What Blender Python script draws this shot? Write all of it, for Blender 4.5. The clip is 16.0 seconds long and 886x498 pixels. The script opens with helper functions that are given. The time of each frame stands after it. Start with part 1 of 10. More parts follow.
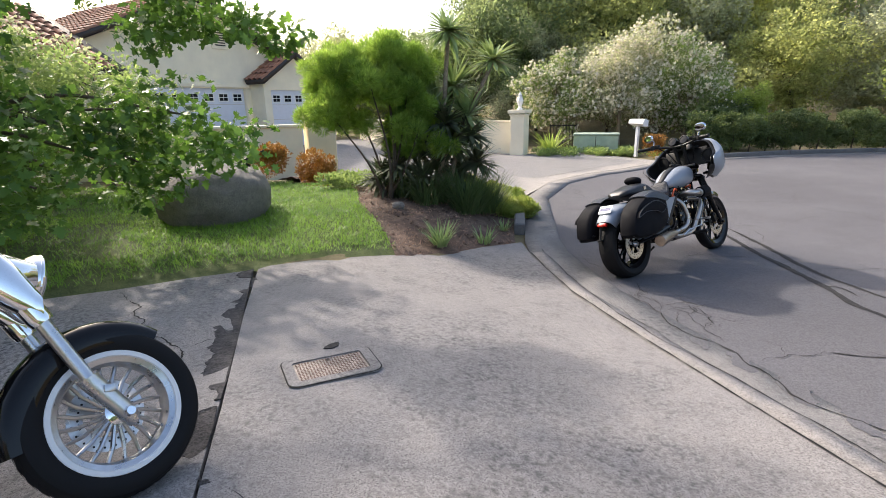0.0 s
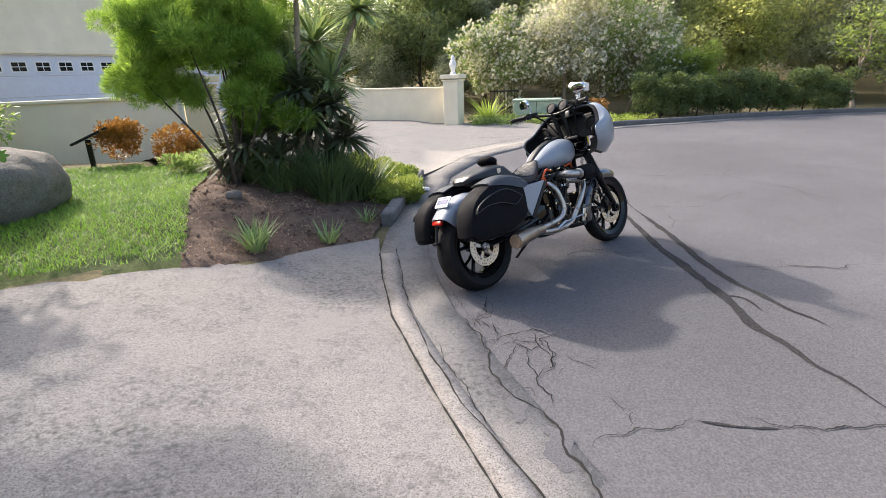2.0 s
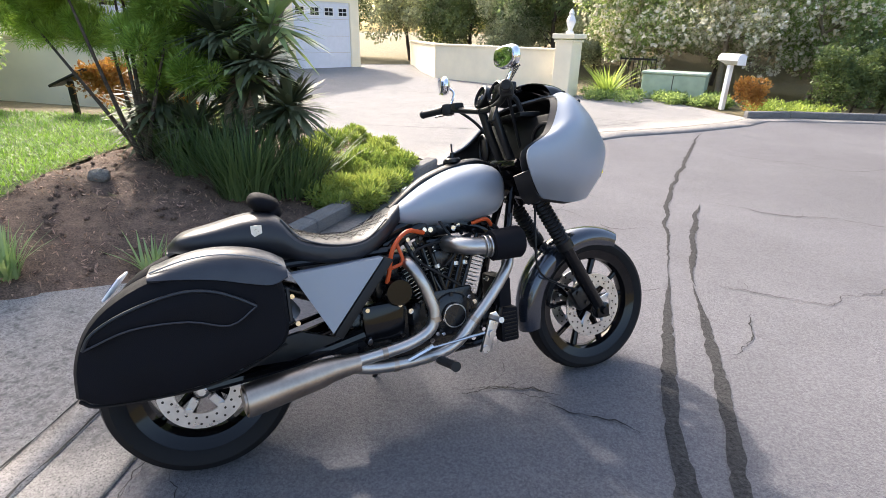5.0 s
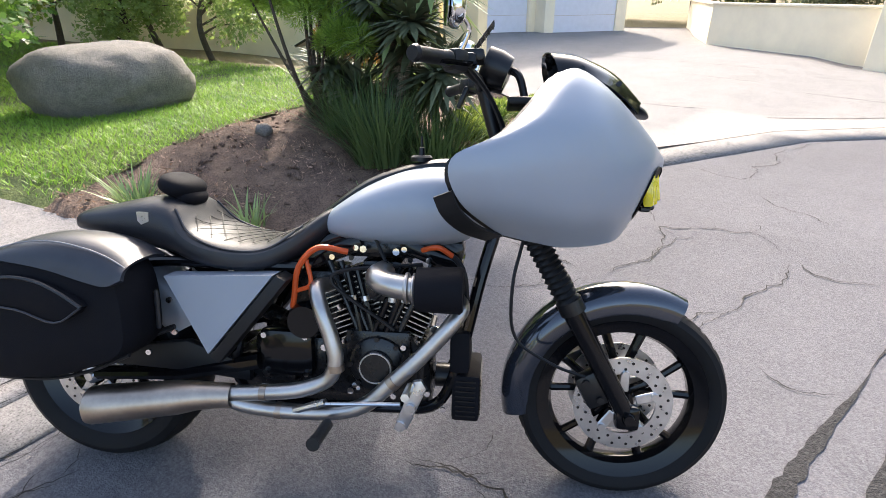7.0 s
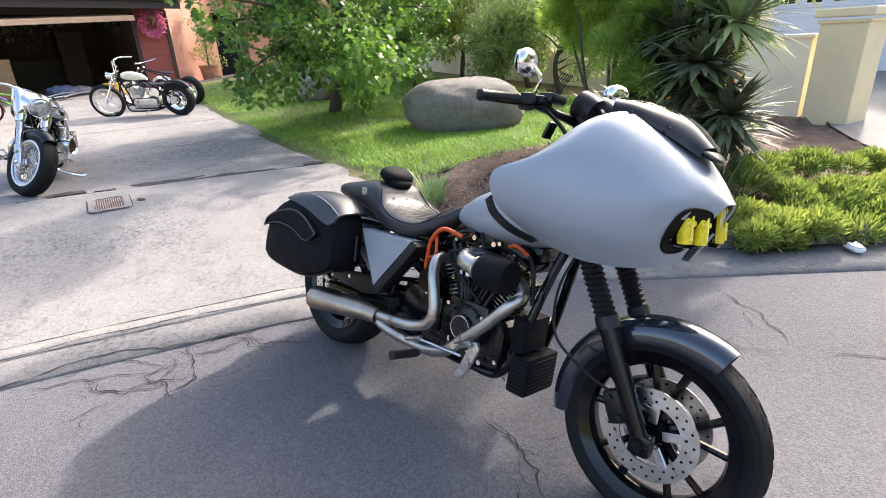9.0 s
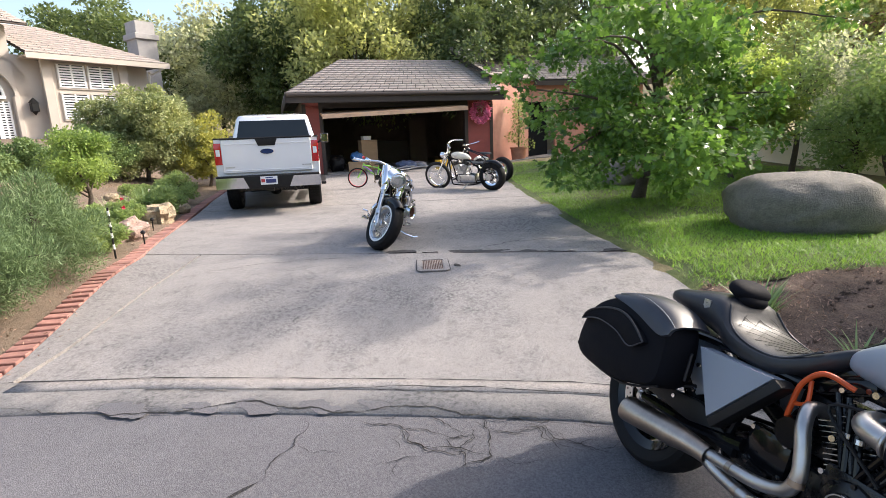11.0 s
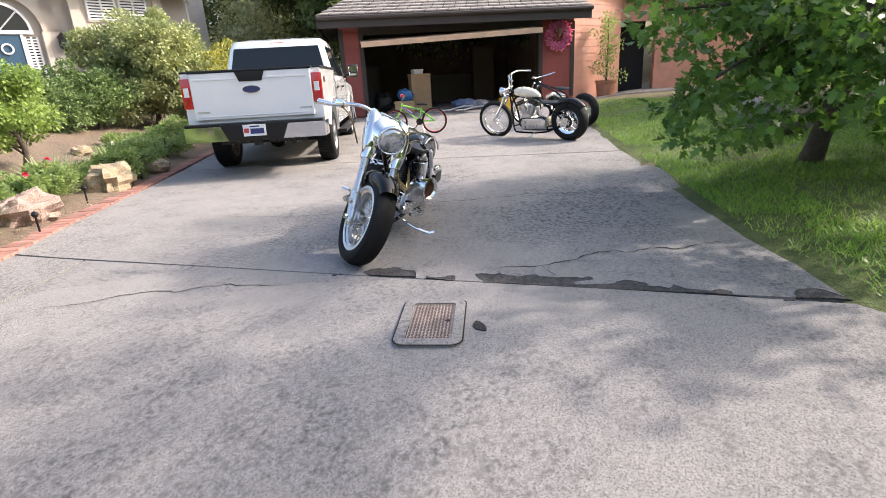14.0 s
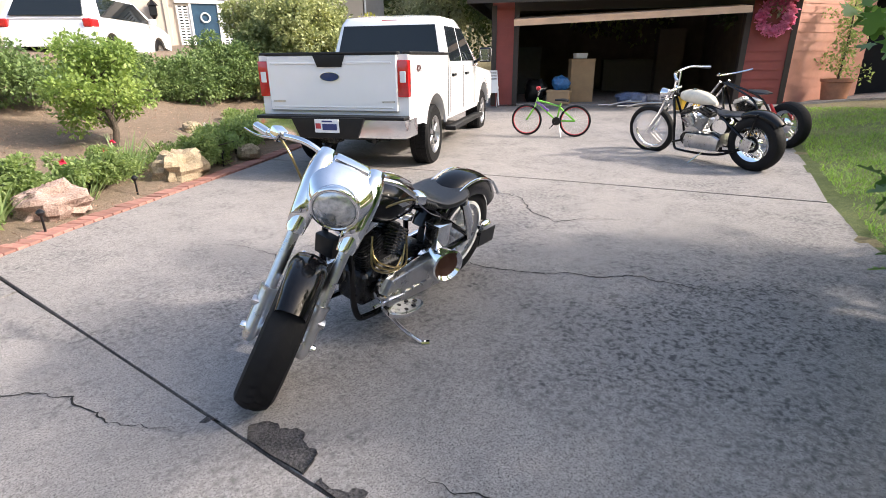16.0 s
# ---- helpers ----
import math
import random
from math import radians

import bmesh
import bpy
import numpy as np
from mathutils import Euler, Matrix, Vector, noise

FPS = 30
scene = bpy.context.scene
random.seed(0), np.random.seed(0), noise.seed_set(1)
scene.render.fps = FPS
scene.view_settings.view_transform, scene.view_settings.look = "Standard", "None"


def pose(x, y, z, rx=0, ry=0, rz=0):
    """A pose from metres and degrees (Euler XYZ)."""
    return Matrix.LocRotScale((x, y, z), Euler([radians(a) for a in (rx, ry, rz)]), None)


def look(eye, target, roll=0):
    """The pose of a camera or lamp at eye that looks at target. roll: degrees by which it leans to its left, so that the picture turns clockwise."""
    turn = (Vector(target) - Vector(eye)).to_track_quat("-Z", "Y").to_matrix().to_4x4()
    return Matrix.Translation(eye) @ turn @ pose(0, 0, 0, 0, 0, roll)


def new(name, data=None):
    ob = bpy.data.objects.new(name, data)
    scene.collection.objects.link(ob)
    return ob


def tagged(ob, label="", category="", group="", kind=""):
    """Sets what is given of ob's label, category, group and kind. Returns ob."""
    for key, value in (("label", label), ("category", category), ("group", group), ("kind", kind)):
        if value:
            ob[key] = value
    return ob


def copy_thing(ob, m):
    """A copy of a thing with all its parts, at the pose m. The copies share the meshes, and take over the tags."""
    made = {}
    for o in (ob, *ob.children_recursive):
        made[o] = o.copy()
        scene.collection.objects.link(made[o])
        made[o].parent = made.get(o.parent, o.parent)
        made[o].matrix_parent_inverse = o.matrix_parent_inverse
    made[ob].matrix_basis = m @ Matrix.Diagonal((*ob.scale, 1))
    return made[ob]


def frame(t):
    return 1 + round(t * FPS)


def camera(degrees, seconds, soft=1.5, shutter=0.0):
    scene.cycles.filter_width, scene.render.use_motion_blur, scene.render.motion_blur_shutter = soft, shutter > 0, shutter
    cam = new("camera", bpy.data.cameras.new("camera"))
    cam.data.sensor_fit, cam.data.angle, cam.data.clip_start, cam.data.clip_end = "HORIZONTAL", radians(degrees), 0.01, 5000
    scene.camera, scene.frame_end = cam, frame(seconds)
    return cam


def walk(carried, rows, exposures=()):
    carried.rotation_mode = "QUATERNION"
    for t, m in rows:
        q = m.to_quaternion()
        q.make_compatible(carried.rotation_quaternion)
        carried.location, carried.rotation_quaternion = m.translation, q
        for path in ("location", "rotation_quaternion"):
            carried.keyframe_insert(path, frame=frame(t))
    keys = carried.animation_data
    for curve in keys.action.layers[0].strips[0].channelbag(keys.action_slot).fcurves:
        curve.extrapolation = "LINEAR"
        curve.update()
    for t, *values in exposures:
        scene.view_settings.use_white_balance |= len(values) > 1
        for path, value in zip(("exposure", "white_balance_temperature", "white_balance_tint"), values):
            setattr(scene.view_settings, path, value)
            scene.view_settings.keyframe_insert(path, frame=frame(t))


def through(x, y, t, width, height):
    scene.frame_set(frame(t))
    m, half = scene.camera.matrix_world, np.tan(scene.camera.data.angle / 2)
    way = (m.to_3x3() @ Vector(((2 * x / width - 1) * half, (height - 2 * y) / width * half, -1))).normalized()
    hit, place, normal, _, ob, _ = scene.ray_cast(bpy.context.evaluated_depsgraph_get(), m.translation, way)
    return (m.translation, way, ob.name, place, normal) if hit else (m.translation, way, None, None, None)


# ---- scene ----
import itertools
cam = camera(80.9, 16.0, soft=0.55, shutter=0.0)
PATH = [
    (0, (-0.034, -0.091, 1.446), (-0.004, 1.837, 0.918), -1.0),
    (0.5, (0.334, 0.201, 1.434), (0.486, 2.123, 0.906), -0.5),
    (1, (0.671, 0.552, 1.43), (0.879, 2.462, 0.874), -1.3),
    (1.5, (1.073, 0.829, 1.389), (1.233, 2.732, 0.793), -1.8),
    (2, (1.389, 1.171, 1.34), (1.508, 3.063, 0.7), -2.0),
    (2.5, (1.708, 1.544, 1.311), (1.785, 3.426, 0.638), -1.8),
    (3, (2.051, 1.91, 1.282), (2.04, 3.778, 0.567), -1.1),
    (3.5, (2.338, 2.34, 1.27), (2.249, 4.195, 0.526), -0.5),
    (4, (2.668, 2.686, 1.263), (2.467, 4.536, 0.529), 0.2),
    (4.5, (2.913, 3.055, 1.268), (2.6, 4.889, 0.533), 1.4),
    (4.7, (2.983, 3.271, 1.274), (2.637, 5.092, 0.525), 1.4),
    (6.8, (3.577, 4.493, 1.219), (2.489, 5.922, 0.34), -0.4),
    (7, (3.7, 4.58, 1.226), (2.497, 5.91, 0.341), -0.5),
    (7.5, (3.881, 4.767, 1.227), (2.458, 5.869, 0.355), -0.4),
    (8, (4.028, 4.972, 1.239), (2.43, 5.807, 0.372), -0.6),
    (8.5, (4.278, 5.09, 1.244), (2.555, 5.67, 0.412), -1.2),
    (9, (4.475, 5.053, 1.267), (2.637, 5.319, 0.525), -2.8),
    (9.5, (4.663, 4.883, 1.312), (2.765, 4.644, 0.727), -5.3),
    (10, (4.727, 4.819, 1.359), (2.86, 4.244, 0.93), -4.9),
    (10.2, (4.699, 4.827, 1.361), (2.845, 4.193, 0.96), -4.4),
    (12.3, (3.293, 4.582, 1.285), (1.545, 3.772, 0.749), -1.3),
    (12.5, (3.084, 4.524, 1.28), (1.35, 3.698, 0.723), -1.4),
    (13, (2.603, 4.32, 1.262), (0.875, 3.502, 0.676), -1.7),
    (13.5, (2.02, 4.182, 1.235), (0.322, 3.324, 0.619), -2.5),
    (14, (1.474, 4.011, 1.234), (-0.162, 3.049, 0.605), -3.2),
    (14.5, (0.916, 3.873, 1.261), (-0.626, 2.763, 0.636), -3.9),
    (15, (0.383, 3.878, 1.316), (-1.008, 2.59, 0.68), -2.9),
    (15.5, (-0.126, 3.792, 1.36), (-1.433, 2.432, 0.696), -1.5),
    (16, (-0.582, 3.699, 1.4), (-1.801, 2.272, 0.71), -0.6),
]
walk(cam, [(t, look(eye, target, roll)) for t, eye, target, roll in PATH],
     exposures=[(0.0, 0.27), (1.0, 0.31), (2.5, 0.47), (4.5, 0.8), (8.0, 0.95), (9.0, 0.97), (9.5, 0.86), (10.0, 0.44), (12.5, 0.46), (13.5, 0.57), (14.5, 0.6), (16.0, 0.52)])

# ---- sky and sun ----
SUN_TO = Vector((-0.565, 0.606, 0.565)).normalized()
world = bpy.data.worlds.new("sky")
scene.world = world
world.use_nodes = True
wn = world.node_tree
wn.nodes.clear()
sky = wn.nodes.new("ShaderNodeTexSky")
sky.sky_type = "NISHITA"
sky.sun_disc = False
sky.sun_elevation = math.asin(SUN_TO.z)
sky.sun_rotation = math.atan2(SUN_TO.x, SUN_TO.y)
sky.air_density, sky.dust_density, sky.ozone_density = 1.0, 4.5, 0.6
bg = wn.nodes.new("ShaderNodeBackground")
bg.inputs["Strength"].default_value = 0.295
wo = wn.nodes.new("ShaderNodeOutputWorld")
wn.links.new(sky.outputs[0], bg.inputs[0])
wn.links.new(bg.outputs[0], wo.inputs[0])
sun_data = bpy.data.lights.new("sun", "SUN")
sun_data.energy, sun_data.angle, sun_data.color = 4.2, radians(2.0), (1.0, 0.915, 0.83)
sun = new("sun", sun_data)
sun.matrix_world = look(SUN_TO * 60, (0, 0, 0))

# ---- mesh kit: a shape is (vertices, faces) ----
def join(*shapes):
    vs, fs = [], []
    for v, f in shapes:
        k = len(vs)
        vs += [tuple(p) for p in v]
        fs += [tuple(i + k for i in face) for face in f]
    return vs, fs


def moved(shape, m):
    return [tuple(m @ Vector(p)) for p in shape[0]], shape[1]


def at(shape, x=0, y=0, z=0, rx=0, ry=0, rz=0):
    return moved(shape, pose(x, y, z, rx, ry, rz))


def from_bm(bm):
    bm.verts.index_update()
    out = [tuple(v.co) for v in bm.verts], [tuple(v.index for v in f.verts) for f in bm.faces]
    bm.free()
    return out


def box(sx, sy, sz, bevel=0.0, seg=1, centre=(0, 0, 0)):
    bm = bmesh.new()
    bmesh.ops.create_cube(bm, size=1.0)
    for v in bm.verts:
        v.co = (v.co.x * sx + centre[0], v.co.y * sy + centre[1], v.co.z * sz + centre[2])
    if bevel:
        bmesh.ops.bevel(bm, geom=bm.edges[:], offset=bevel, segments=seg, affect="EDGES", profile=0.6)
    return from_bm(bm)


def rings(loops, caps=True, shut=True):
    """A skin over loops of equal length."""
    n = len(loops[0])
    vs = [tuple(p) for loop in loops for p in loop]
    fs = []
    for k in range(len(loops) - 1):
        for i in range(n if shut else n - 1):
            j = (i + 1) % n
            fs.append((k * n + i, k * n + j, (k + 1) * n + j, (k + 1) * n + i))
    if caps:
        fs.append(tuple(reversed(range(n))))
        fs.append(tuple((len(loops) - 1) * n + i for i in range(n)))
    return vs, fs


def lathe(profile, n=24, axis="z", caps=False):
    """Turns (radius, height) pairs round an axis."""
    loops = []
    for r, h in profile:
        loop = []
        for i in range(n):
            a = 2 * math.pi * i / n
            c, s = r * math.cos(a), r * math.sin(a)
            loop.append({"z": (c, s, h), "y": (s, h, c), "x": (h, c, s)}[axis])
        loops.append(loop)
    return rings(loops, caps)


def tube(points, radius, n=8, caps=True, flat=1.0):
    """A pipe along points; radius may be one per point."""
    pts = [Vector(p) for p in points]
    rad = radius if isinstance(radius, (list, tuple)) else [radius] * len(pts)
    loops, side = [], None
    for i, p in enumerate(pts):
        d = (pts[min(i + 1, len(pts) - 1)] - pts[max(i - 1, 0)]).normalized()
        if side is None:
            side = d.orthogonal().normalized()
        side = (side - d * side.dot(d)).normalized()
        up = d.cross(side)
        loops.append([p + rad[i] * (math.cos(2 * math.pi * k / n) * side + flat * math.sin(2 * math.pi * k / n) * up) for k in range(n)])
    return rings(loops, caps)


def smooth_line(points, steps=6):
    """Catmull-Rom through the points."""
    p = [Vector(q) for q in points]
    p = [p[0] * 2 - p[1]] + p + [p[-1] * 2 - p[-2]]
    out = []
    for i in range(1, len(p) - 2):
        for k in range(steps):
            t = k / steps
            out.append(0.5 * (2 * p[i] + (p[i + 1] - p[i - 1]) * t + (2 * p[i - 1] - 5 * p[i] + 4 * p[i + 1] - p[i + 2]) * t * t
                              + (3 * p[i] - p[i - 1] - 3 * p[i + 1] + p[i + 2]) * t ** 3))
    out.append(p[-2])
    return out


def slab(outline, thick, plane="xz", bevel=0.0, round_line=0):
    """A plate: a 2D outline with thickness, centred, across the third axis."""
    pts = outline if not round_line else [tuple(q)[:2] for q in smooth_line([(a, b, 0) for a, b in outline + [outline[0]]], round_line)][:-1]
    bm = bmesh.new()
    def place(a, b, h):
        return {"xz": (a, h, b), "xy": (a, b, h), "yz": (h, a, b)}[plane]
    lo = [bm.verts.new(place(a, b, -thick / 2)) for a, b in pts]
    face = bm.faces.new(lo)
    ext = bmesh.ops.extrude_face_region(bm, geom=[face])
    shift = Vector(place(0, 0, thick))
    for v in [e for e in ext["geom"] if isinstance(e, bmesh.types.BMVert)]:
        v.co += shift
    bmesh.ops.recalc_face_normals(bm, faces=bm.faces[:])
    if bevel:
        rim = [e for e in bm.edges if len(e.link_faces) == 2 and abs(e.link_faces[0].normal.dot(e.link_faces[1].normal)) < 0.3
               and max(len(f.verts) for f in e.link_faces) > 4 or len(pts) == 4]
        bmesh.ops.bevel(bm, geom=rim, offset=bevel, segments=2, affect="EDGES", profile=0.6)
    return from_bm(bm)


def ellipsoid(rx, ry, rz, u=20, v=12, power=1.0):
    loops = []
    def pw(x):
        return math.copysign(abs(x) ** power, x)
    for j in range(v + 1):
        b = -math.pi / 2 + math.pi * (0.02 + 0.96 * j / v)
        loops.append([(rx * pw(math.cos(b)) * pw(math.cos(2 * math.pi * i / u)), ry * pw(math.cos(b)) * pw(math.sin(2 * math.pi * i / u)), rz * pw(math.sin(b))) for i in range(u)])
    return rings(loops)


def torus(big, small, n=40, m=10, axis="y", flat=1.0):
    loops = []
    for i in range(n):
        a = 2 * math.pi * i / n
        loop = []
        for k in range(m):
            b = 2 * math.pi * k / m
            r, h = big + small * math.cos(b), small * flat * math.sin(b)
            c, s = r * math.cos(a), r * math.sin(a)
            loop.append({"z": (c, s, h), "y": (s, h, c), "x": (h, c, s)}[axis])
        loops.append(loop)
    v, f = rings(loops + [loops[0]], caps=False)
    return v, f


def mesh_of(shape, material, sharp=35):
    me = bpy.data.meshes.new("mesh")
    me.from_pydata(shape[0], [], shape[1])
    me.materials.append(material)
    me.polygons.foreach_set("use_smooth", [True] * len(me.polygons))
    me.update()
    if sharp is not None:
        bm = bmesh.new()
        bm.from_mesh(me)
        bmesh.ops.recalc_face_normals(bm, faces=bm.faces[:])
        bm.to_mesh(me)
        bm.free()
        me.set_sharp_from_angle(angle=radians(sharp))
    return me


def thing(name, label, category, m=None, group="", kind="", shape=None, material=None, sharp=35):
    """A top-level thing: a mesh, or an Empty that will carry parts."""
    ob = new(name, mesh_of(shape, material, sharp) if shape else None)
    ob.matrix_basis = m if m else Matrix()
    return tagged(ob, label, category, group, kind)


def part(name, shape, material, parent, label="", m=None, sharp=35, kind=""):
    ob = new(name, mesh_of(shape, material, sharp))
    ob.parent = parent
    if m:
        ob.matrix_basis = m
    return tagged(ob, label, kind=kind)


def each(name, shapes, material, parent, label=""):
    """One part for every shape of a row."""
    return [part(name, s, material, parent, label) for s in shapes]


def shared_part(name, me, parent, m):
    ob = new(name, me)
    ob.parent = parent
    ob.matrix_basis = m
    return ob


def ease(t):
    t = min(1.0, max(0.0, t))
    return t * t * (3 - 2 * t)


def lerp_table(x, xs, ys):
    return float(np.interp(x, xs, ys))

# ---- materials ----
def node_mat(name):
    m = bpy.data.materials.new(name)
    m.use_nodes = True
    nt = m.node_tree
    return m, nt, nt.nodes["Principled BSDF"]


def noise_tex(nt, scale, detail=4.0, rough=0.6, coord="Object", stretch=None):
    co = nt.nodes.new("ShaderNodeTexCoord")
    tex = nt.nodes.new("ShaderNodeTexNoise")
    tex.inputs["Scale"].default_value, tex.inputs["Detail"].default_value, tex.inputs["Roughness"].default_value = scale, detail, rough
    if stretch:
        mp = nt.nodes.new("ShaderNodeMapping")
        mp.inputs["Scale"].default_value = stretch
        nt.links.new(co.outputs[coord], mp.inputs[0])
        nt.links.new(mp.outputs[0], tex.inputs["Vector"])
    else:
        nt.links.new(co.outputs[coord], tex.inputs["Vector"])
    return tex


def ramp(nt, src, stops):
    r = nt.nodes.new("ShaderNodeValToRGB")
    el = r.color_ramp.elements
    while len(el) < len(stops):
        el.new(0.5)
    for e, (p, c) in zip(el, stops):
        e.position = p
        e.color = (c, c, c, 1) if isinstance(c, (int, float)) else (*c, 1)
    nt.links.new(src, r.inputs[0])
    return r.outputs[0]


def mixed(nt, fac, a, b, kind="MIX"):
    m = nt.nodes.new("ShaderNodeMix")
    m.data_type, m.blend_type = "RGBA", kind
    for sock, v in ((m.inputs[0], fac), (m.inputs[6], a), (m.inputs[7], b)):
        if isinstance(v, (int, float)):
            sock.default_value = v if sock == m.inputs[0] else (v, v, v, 1)
        elif isinstance(v, tuple):
            sock.default_value = (*v, 1)
        else:
            nt.links.new(v, sock)
    return m.outputs[2]


def bump(nt, bsdf, height, strength, distance=0.01):
    b = nt.nodes.new("ShaderNodeBump")
    b.inputs["Strength"].default_value, b.inputs["Distance"].default_value = strength, distance
    nt.links.new(height, b.inputs["Height"])
    nt.links.new(b.outputs[0], bsdf.inputs["Normal"])


def plain(name, colour, rough=0.5, metal=0.0, vary=0.12, scale=6.0, grain=120.0, relief=0.1, coat=0.0, depth=0.002, rand=0.0, spec=0.5):
    """One surface with soft blotches, fine grain and uneven gloss."""
    m, nt, b = node_mat(name)
    big, fine = noise_tex(nt, scale), noise_tex(nt, grain, 2.0)
    dark = tuple(c * (1 - vary * 1.6) for c in colour)
    light = tuple(min(1.0, c * (1 + vary)) for c in colour)
    col = mixed(nt, ramp(nt, big.outputs[0], ((0.3, 0.0), (0.7, 1.0))), dark, light)
    col = mixed(nt, 0.25 * min(1, vary * 5), col, mixed(nt, fine.outputs[0], dark, light))
    if rand:
        info = nt.nodes.new("ShaderNodeObjectInfo")
        col = mixed(nt, 1.0, col, ramp(nt, info.outputs["Random"], ((0.0, 1 - rand), (1.0, 1 + rand))), "MULTIPLY")
    nt.links.new(col, b.inputs["Base Color"])
    nt.links.new(ramp(nt, big.outputs[0], ((0.2, max(0.02, rough * 0.8)), (0.8, min(1.0, rough * 1.15)))), b.inputs["Roughness"])
    b.inputs["Metallic"].default_value = metal
    b.inputs["Specular IOR Level"].default_value = spec
    b.inputs["Coat Weight"].default_value = coat
    b.inputs["Coat Roughness"].default_value = 0.06
    if relief:
        bump(nt, b, fine.outputs[0], relief, depth)
    return m


def concrete_mat(name, base, warm=0.0, speckle=0.6, stain=0.5, patches=()):
    """Old broom-finished concrete: pale wear, grey stains, dark pits."""
    m, nt, b = node_mat(name)
    wide, mid, pit, fine = noise_tex(nt, 0.55, 5), noise_tex(nt, 3.0, 6, 0.75), noise_tex(nt, 30, 6, 0.85), noise_tex(nt, 120, 4, 0.85)
    light = (base * (1.04 + warm), base * 1.0, base * (0.97 - warm * 0.5))
    grey = (base * 0.66, base * 0.65, base * 0.66)
    dark = (base * 0.17, base * 0.165, base * 0.165)
    col = mixed(nt, ramp(nt, wide.outputs[0], ((0.36, 0.0), (0.68, stain * 0.7))), light, grey)
    col = mixed(nt, ramp(nt, mid.outputs[0], ((0.43, 0.0), (0.7, 0.42))), col, grey)
    lichen = mixed(nt, 0.5, mid.outputs[0], wide.outputs[0])
    for x, y, r, amount in patches:
        co = nt.nodes.new("ShaderNodeTexCoord")
        far = nt.nodes.new("ShaderNodeVectorMath")
        far.operation = "DISTANCE"
        far.inputs[1].default_value = (x, y, 0.05)
        nt.links.new(co.outputs["Object"], far.inputs[0])
        grow = nt.nodes.new("ShaderNodeMapRange")
        grow.inputs[1].default_value, grow.inputs[2].default_value = r * 1.3, r * 0.15
        grow.inputs[3].default_value, grow.inputs[4].default_value = 0.0, amount
        nt.links.new(far.outputs["Value"], grow.inputs[0])
        lichen = mixed(nt, 1.0, lichen, grow.outputs[0], "ADD")
    pits = mixed(nt, ramp(nt, lichen, ((0.46, 0.16), (0.64, 0.92))), 0.0, ramp(nt, pit.outputs[0], ((0.515, 0.0), (0.56, speckle))))
    col = mixed(nt, pits, col, dark)
    col = mixed(nt, 1.0, col, ramp(nt, fine.outputs[0], ((0.36, 0.3), (0.5, 1.0), (0.64, 1.42))), "MULTIPLY")
    nt.links.new(col, b.inputs["Base Color"])
    b.inputs["Roughness"].default_value = 0.88
    h = mixed(nt, 0.4, pit.outputs[0], fine.outputs[0])
    b.inputs["Specular IOR Level"].default_value = 0.25
    bump(nt, b, h, 0.7, 0.008)
    return m


def asphalt_mat(name, base):
    m, nt, b = node_mat(name)
    wide, mid, agg = noise_tex(nt, 0.35, 5), noise_tex(nt, 2.2, 6, 0.7), noise_tex(nt, 95, 4, 0.85)
    vor = nt.nodes.new("ShaderNodeTexVoronoi")
    vor.inputs["Scale"].default_value = 170
    co = nt.nodes.new("ShaderNodeTexCoord")
    nt.links.new(co.outputs["Object"], vor.inputs["Vector"])
    lo, hi = (base * 0.73, base * 0.7, base * 0.78), (base * 1.23, base * 1.19, base * 1.29)
    col = mixed(nt, ramp(nt, wide.outputs[0], ((0.35, 0.0), (0.65, 1.0))), lo, hi)
    col = mixed(nt, ramp(nt, mid.outputs[0], ((0.42, 0.0), (0.75, 0.55))), col, (base * 0.6, base * 0.6, base * 0.62))
    col = mixed(nt, 0.5, col, mixed(nt, ramp(nt, agg.outputs[0], ((0.38, 0.0), (0.62, 1.0))), (base * 0.45, base * 0.44, base * 0.48), (base * 1.7, base * 1.64, base * 1.68)))
    nt.links.new(col, b.inputs["Base Color"])
    b.inputs["Roughness"].default_value = 0.92
    b.inputs["Specular IOR Level"].default_value = 0.2
    bump(nt, b, mixed(nt, 0.5, vor.outputs[0], agg.outputs[0]), 0.6, 0.007)
    return m


def leaf_mat(name, a, b_col, gloss=0.45, through=0.45, random_scale=1.0):
    """Leaf with a colour of its own for each one, and light coming through it."""
    a, b_col = [(c[0] * 1.0, c[1] * 0.92, c[2] * 1.3) for c in (a, b_col)]
    m, nt, b = node_mat(name)
    geo = nt.nodes.new("ShaderNodeNewGeometry")
    big = noise_tex(nt, 1.1 * random_scale, 3)
    f = mixed(nt, 0.55, geo.outputs["Random Per Island"], ramp(nt, big.outputs[0], ((0.3, 0.0), (0.7, 1.0))))
    col = mixed(nt, f, a, b_col)
    nt.links.new(col, b.inputs["Base Color"])
    b.inputs["Roughness"].default_value = gloss
    b.inputs["Specular IOR Level"].default_value = 0.3
    tr = nt.nodes.new("ShaderNodeBsdfTranslucent")
    nt.links.new(mixed(nt, 1.0, col, (1.2, 1.2, 0.85), "MULTIPLY"), tr.inputs[0])
    mx = nt.nodes.new("ShaderNodeMixShader")
    mx.inputs[0].default_value = through * 0.75
    nt.links.new(b.outputs[0], mx.inputs[1])
    nt.links.new(tr.outputs[0], mx.inputs[2])
    nt.links.new(mx.outputs[0], nt.nodes["Material Output"].inputs[0])
    return m


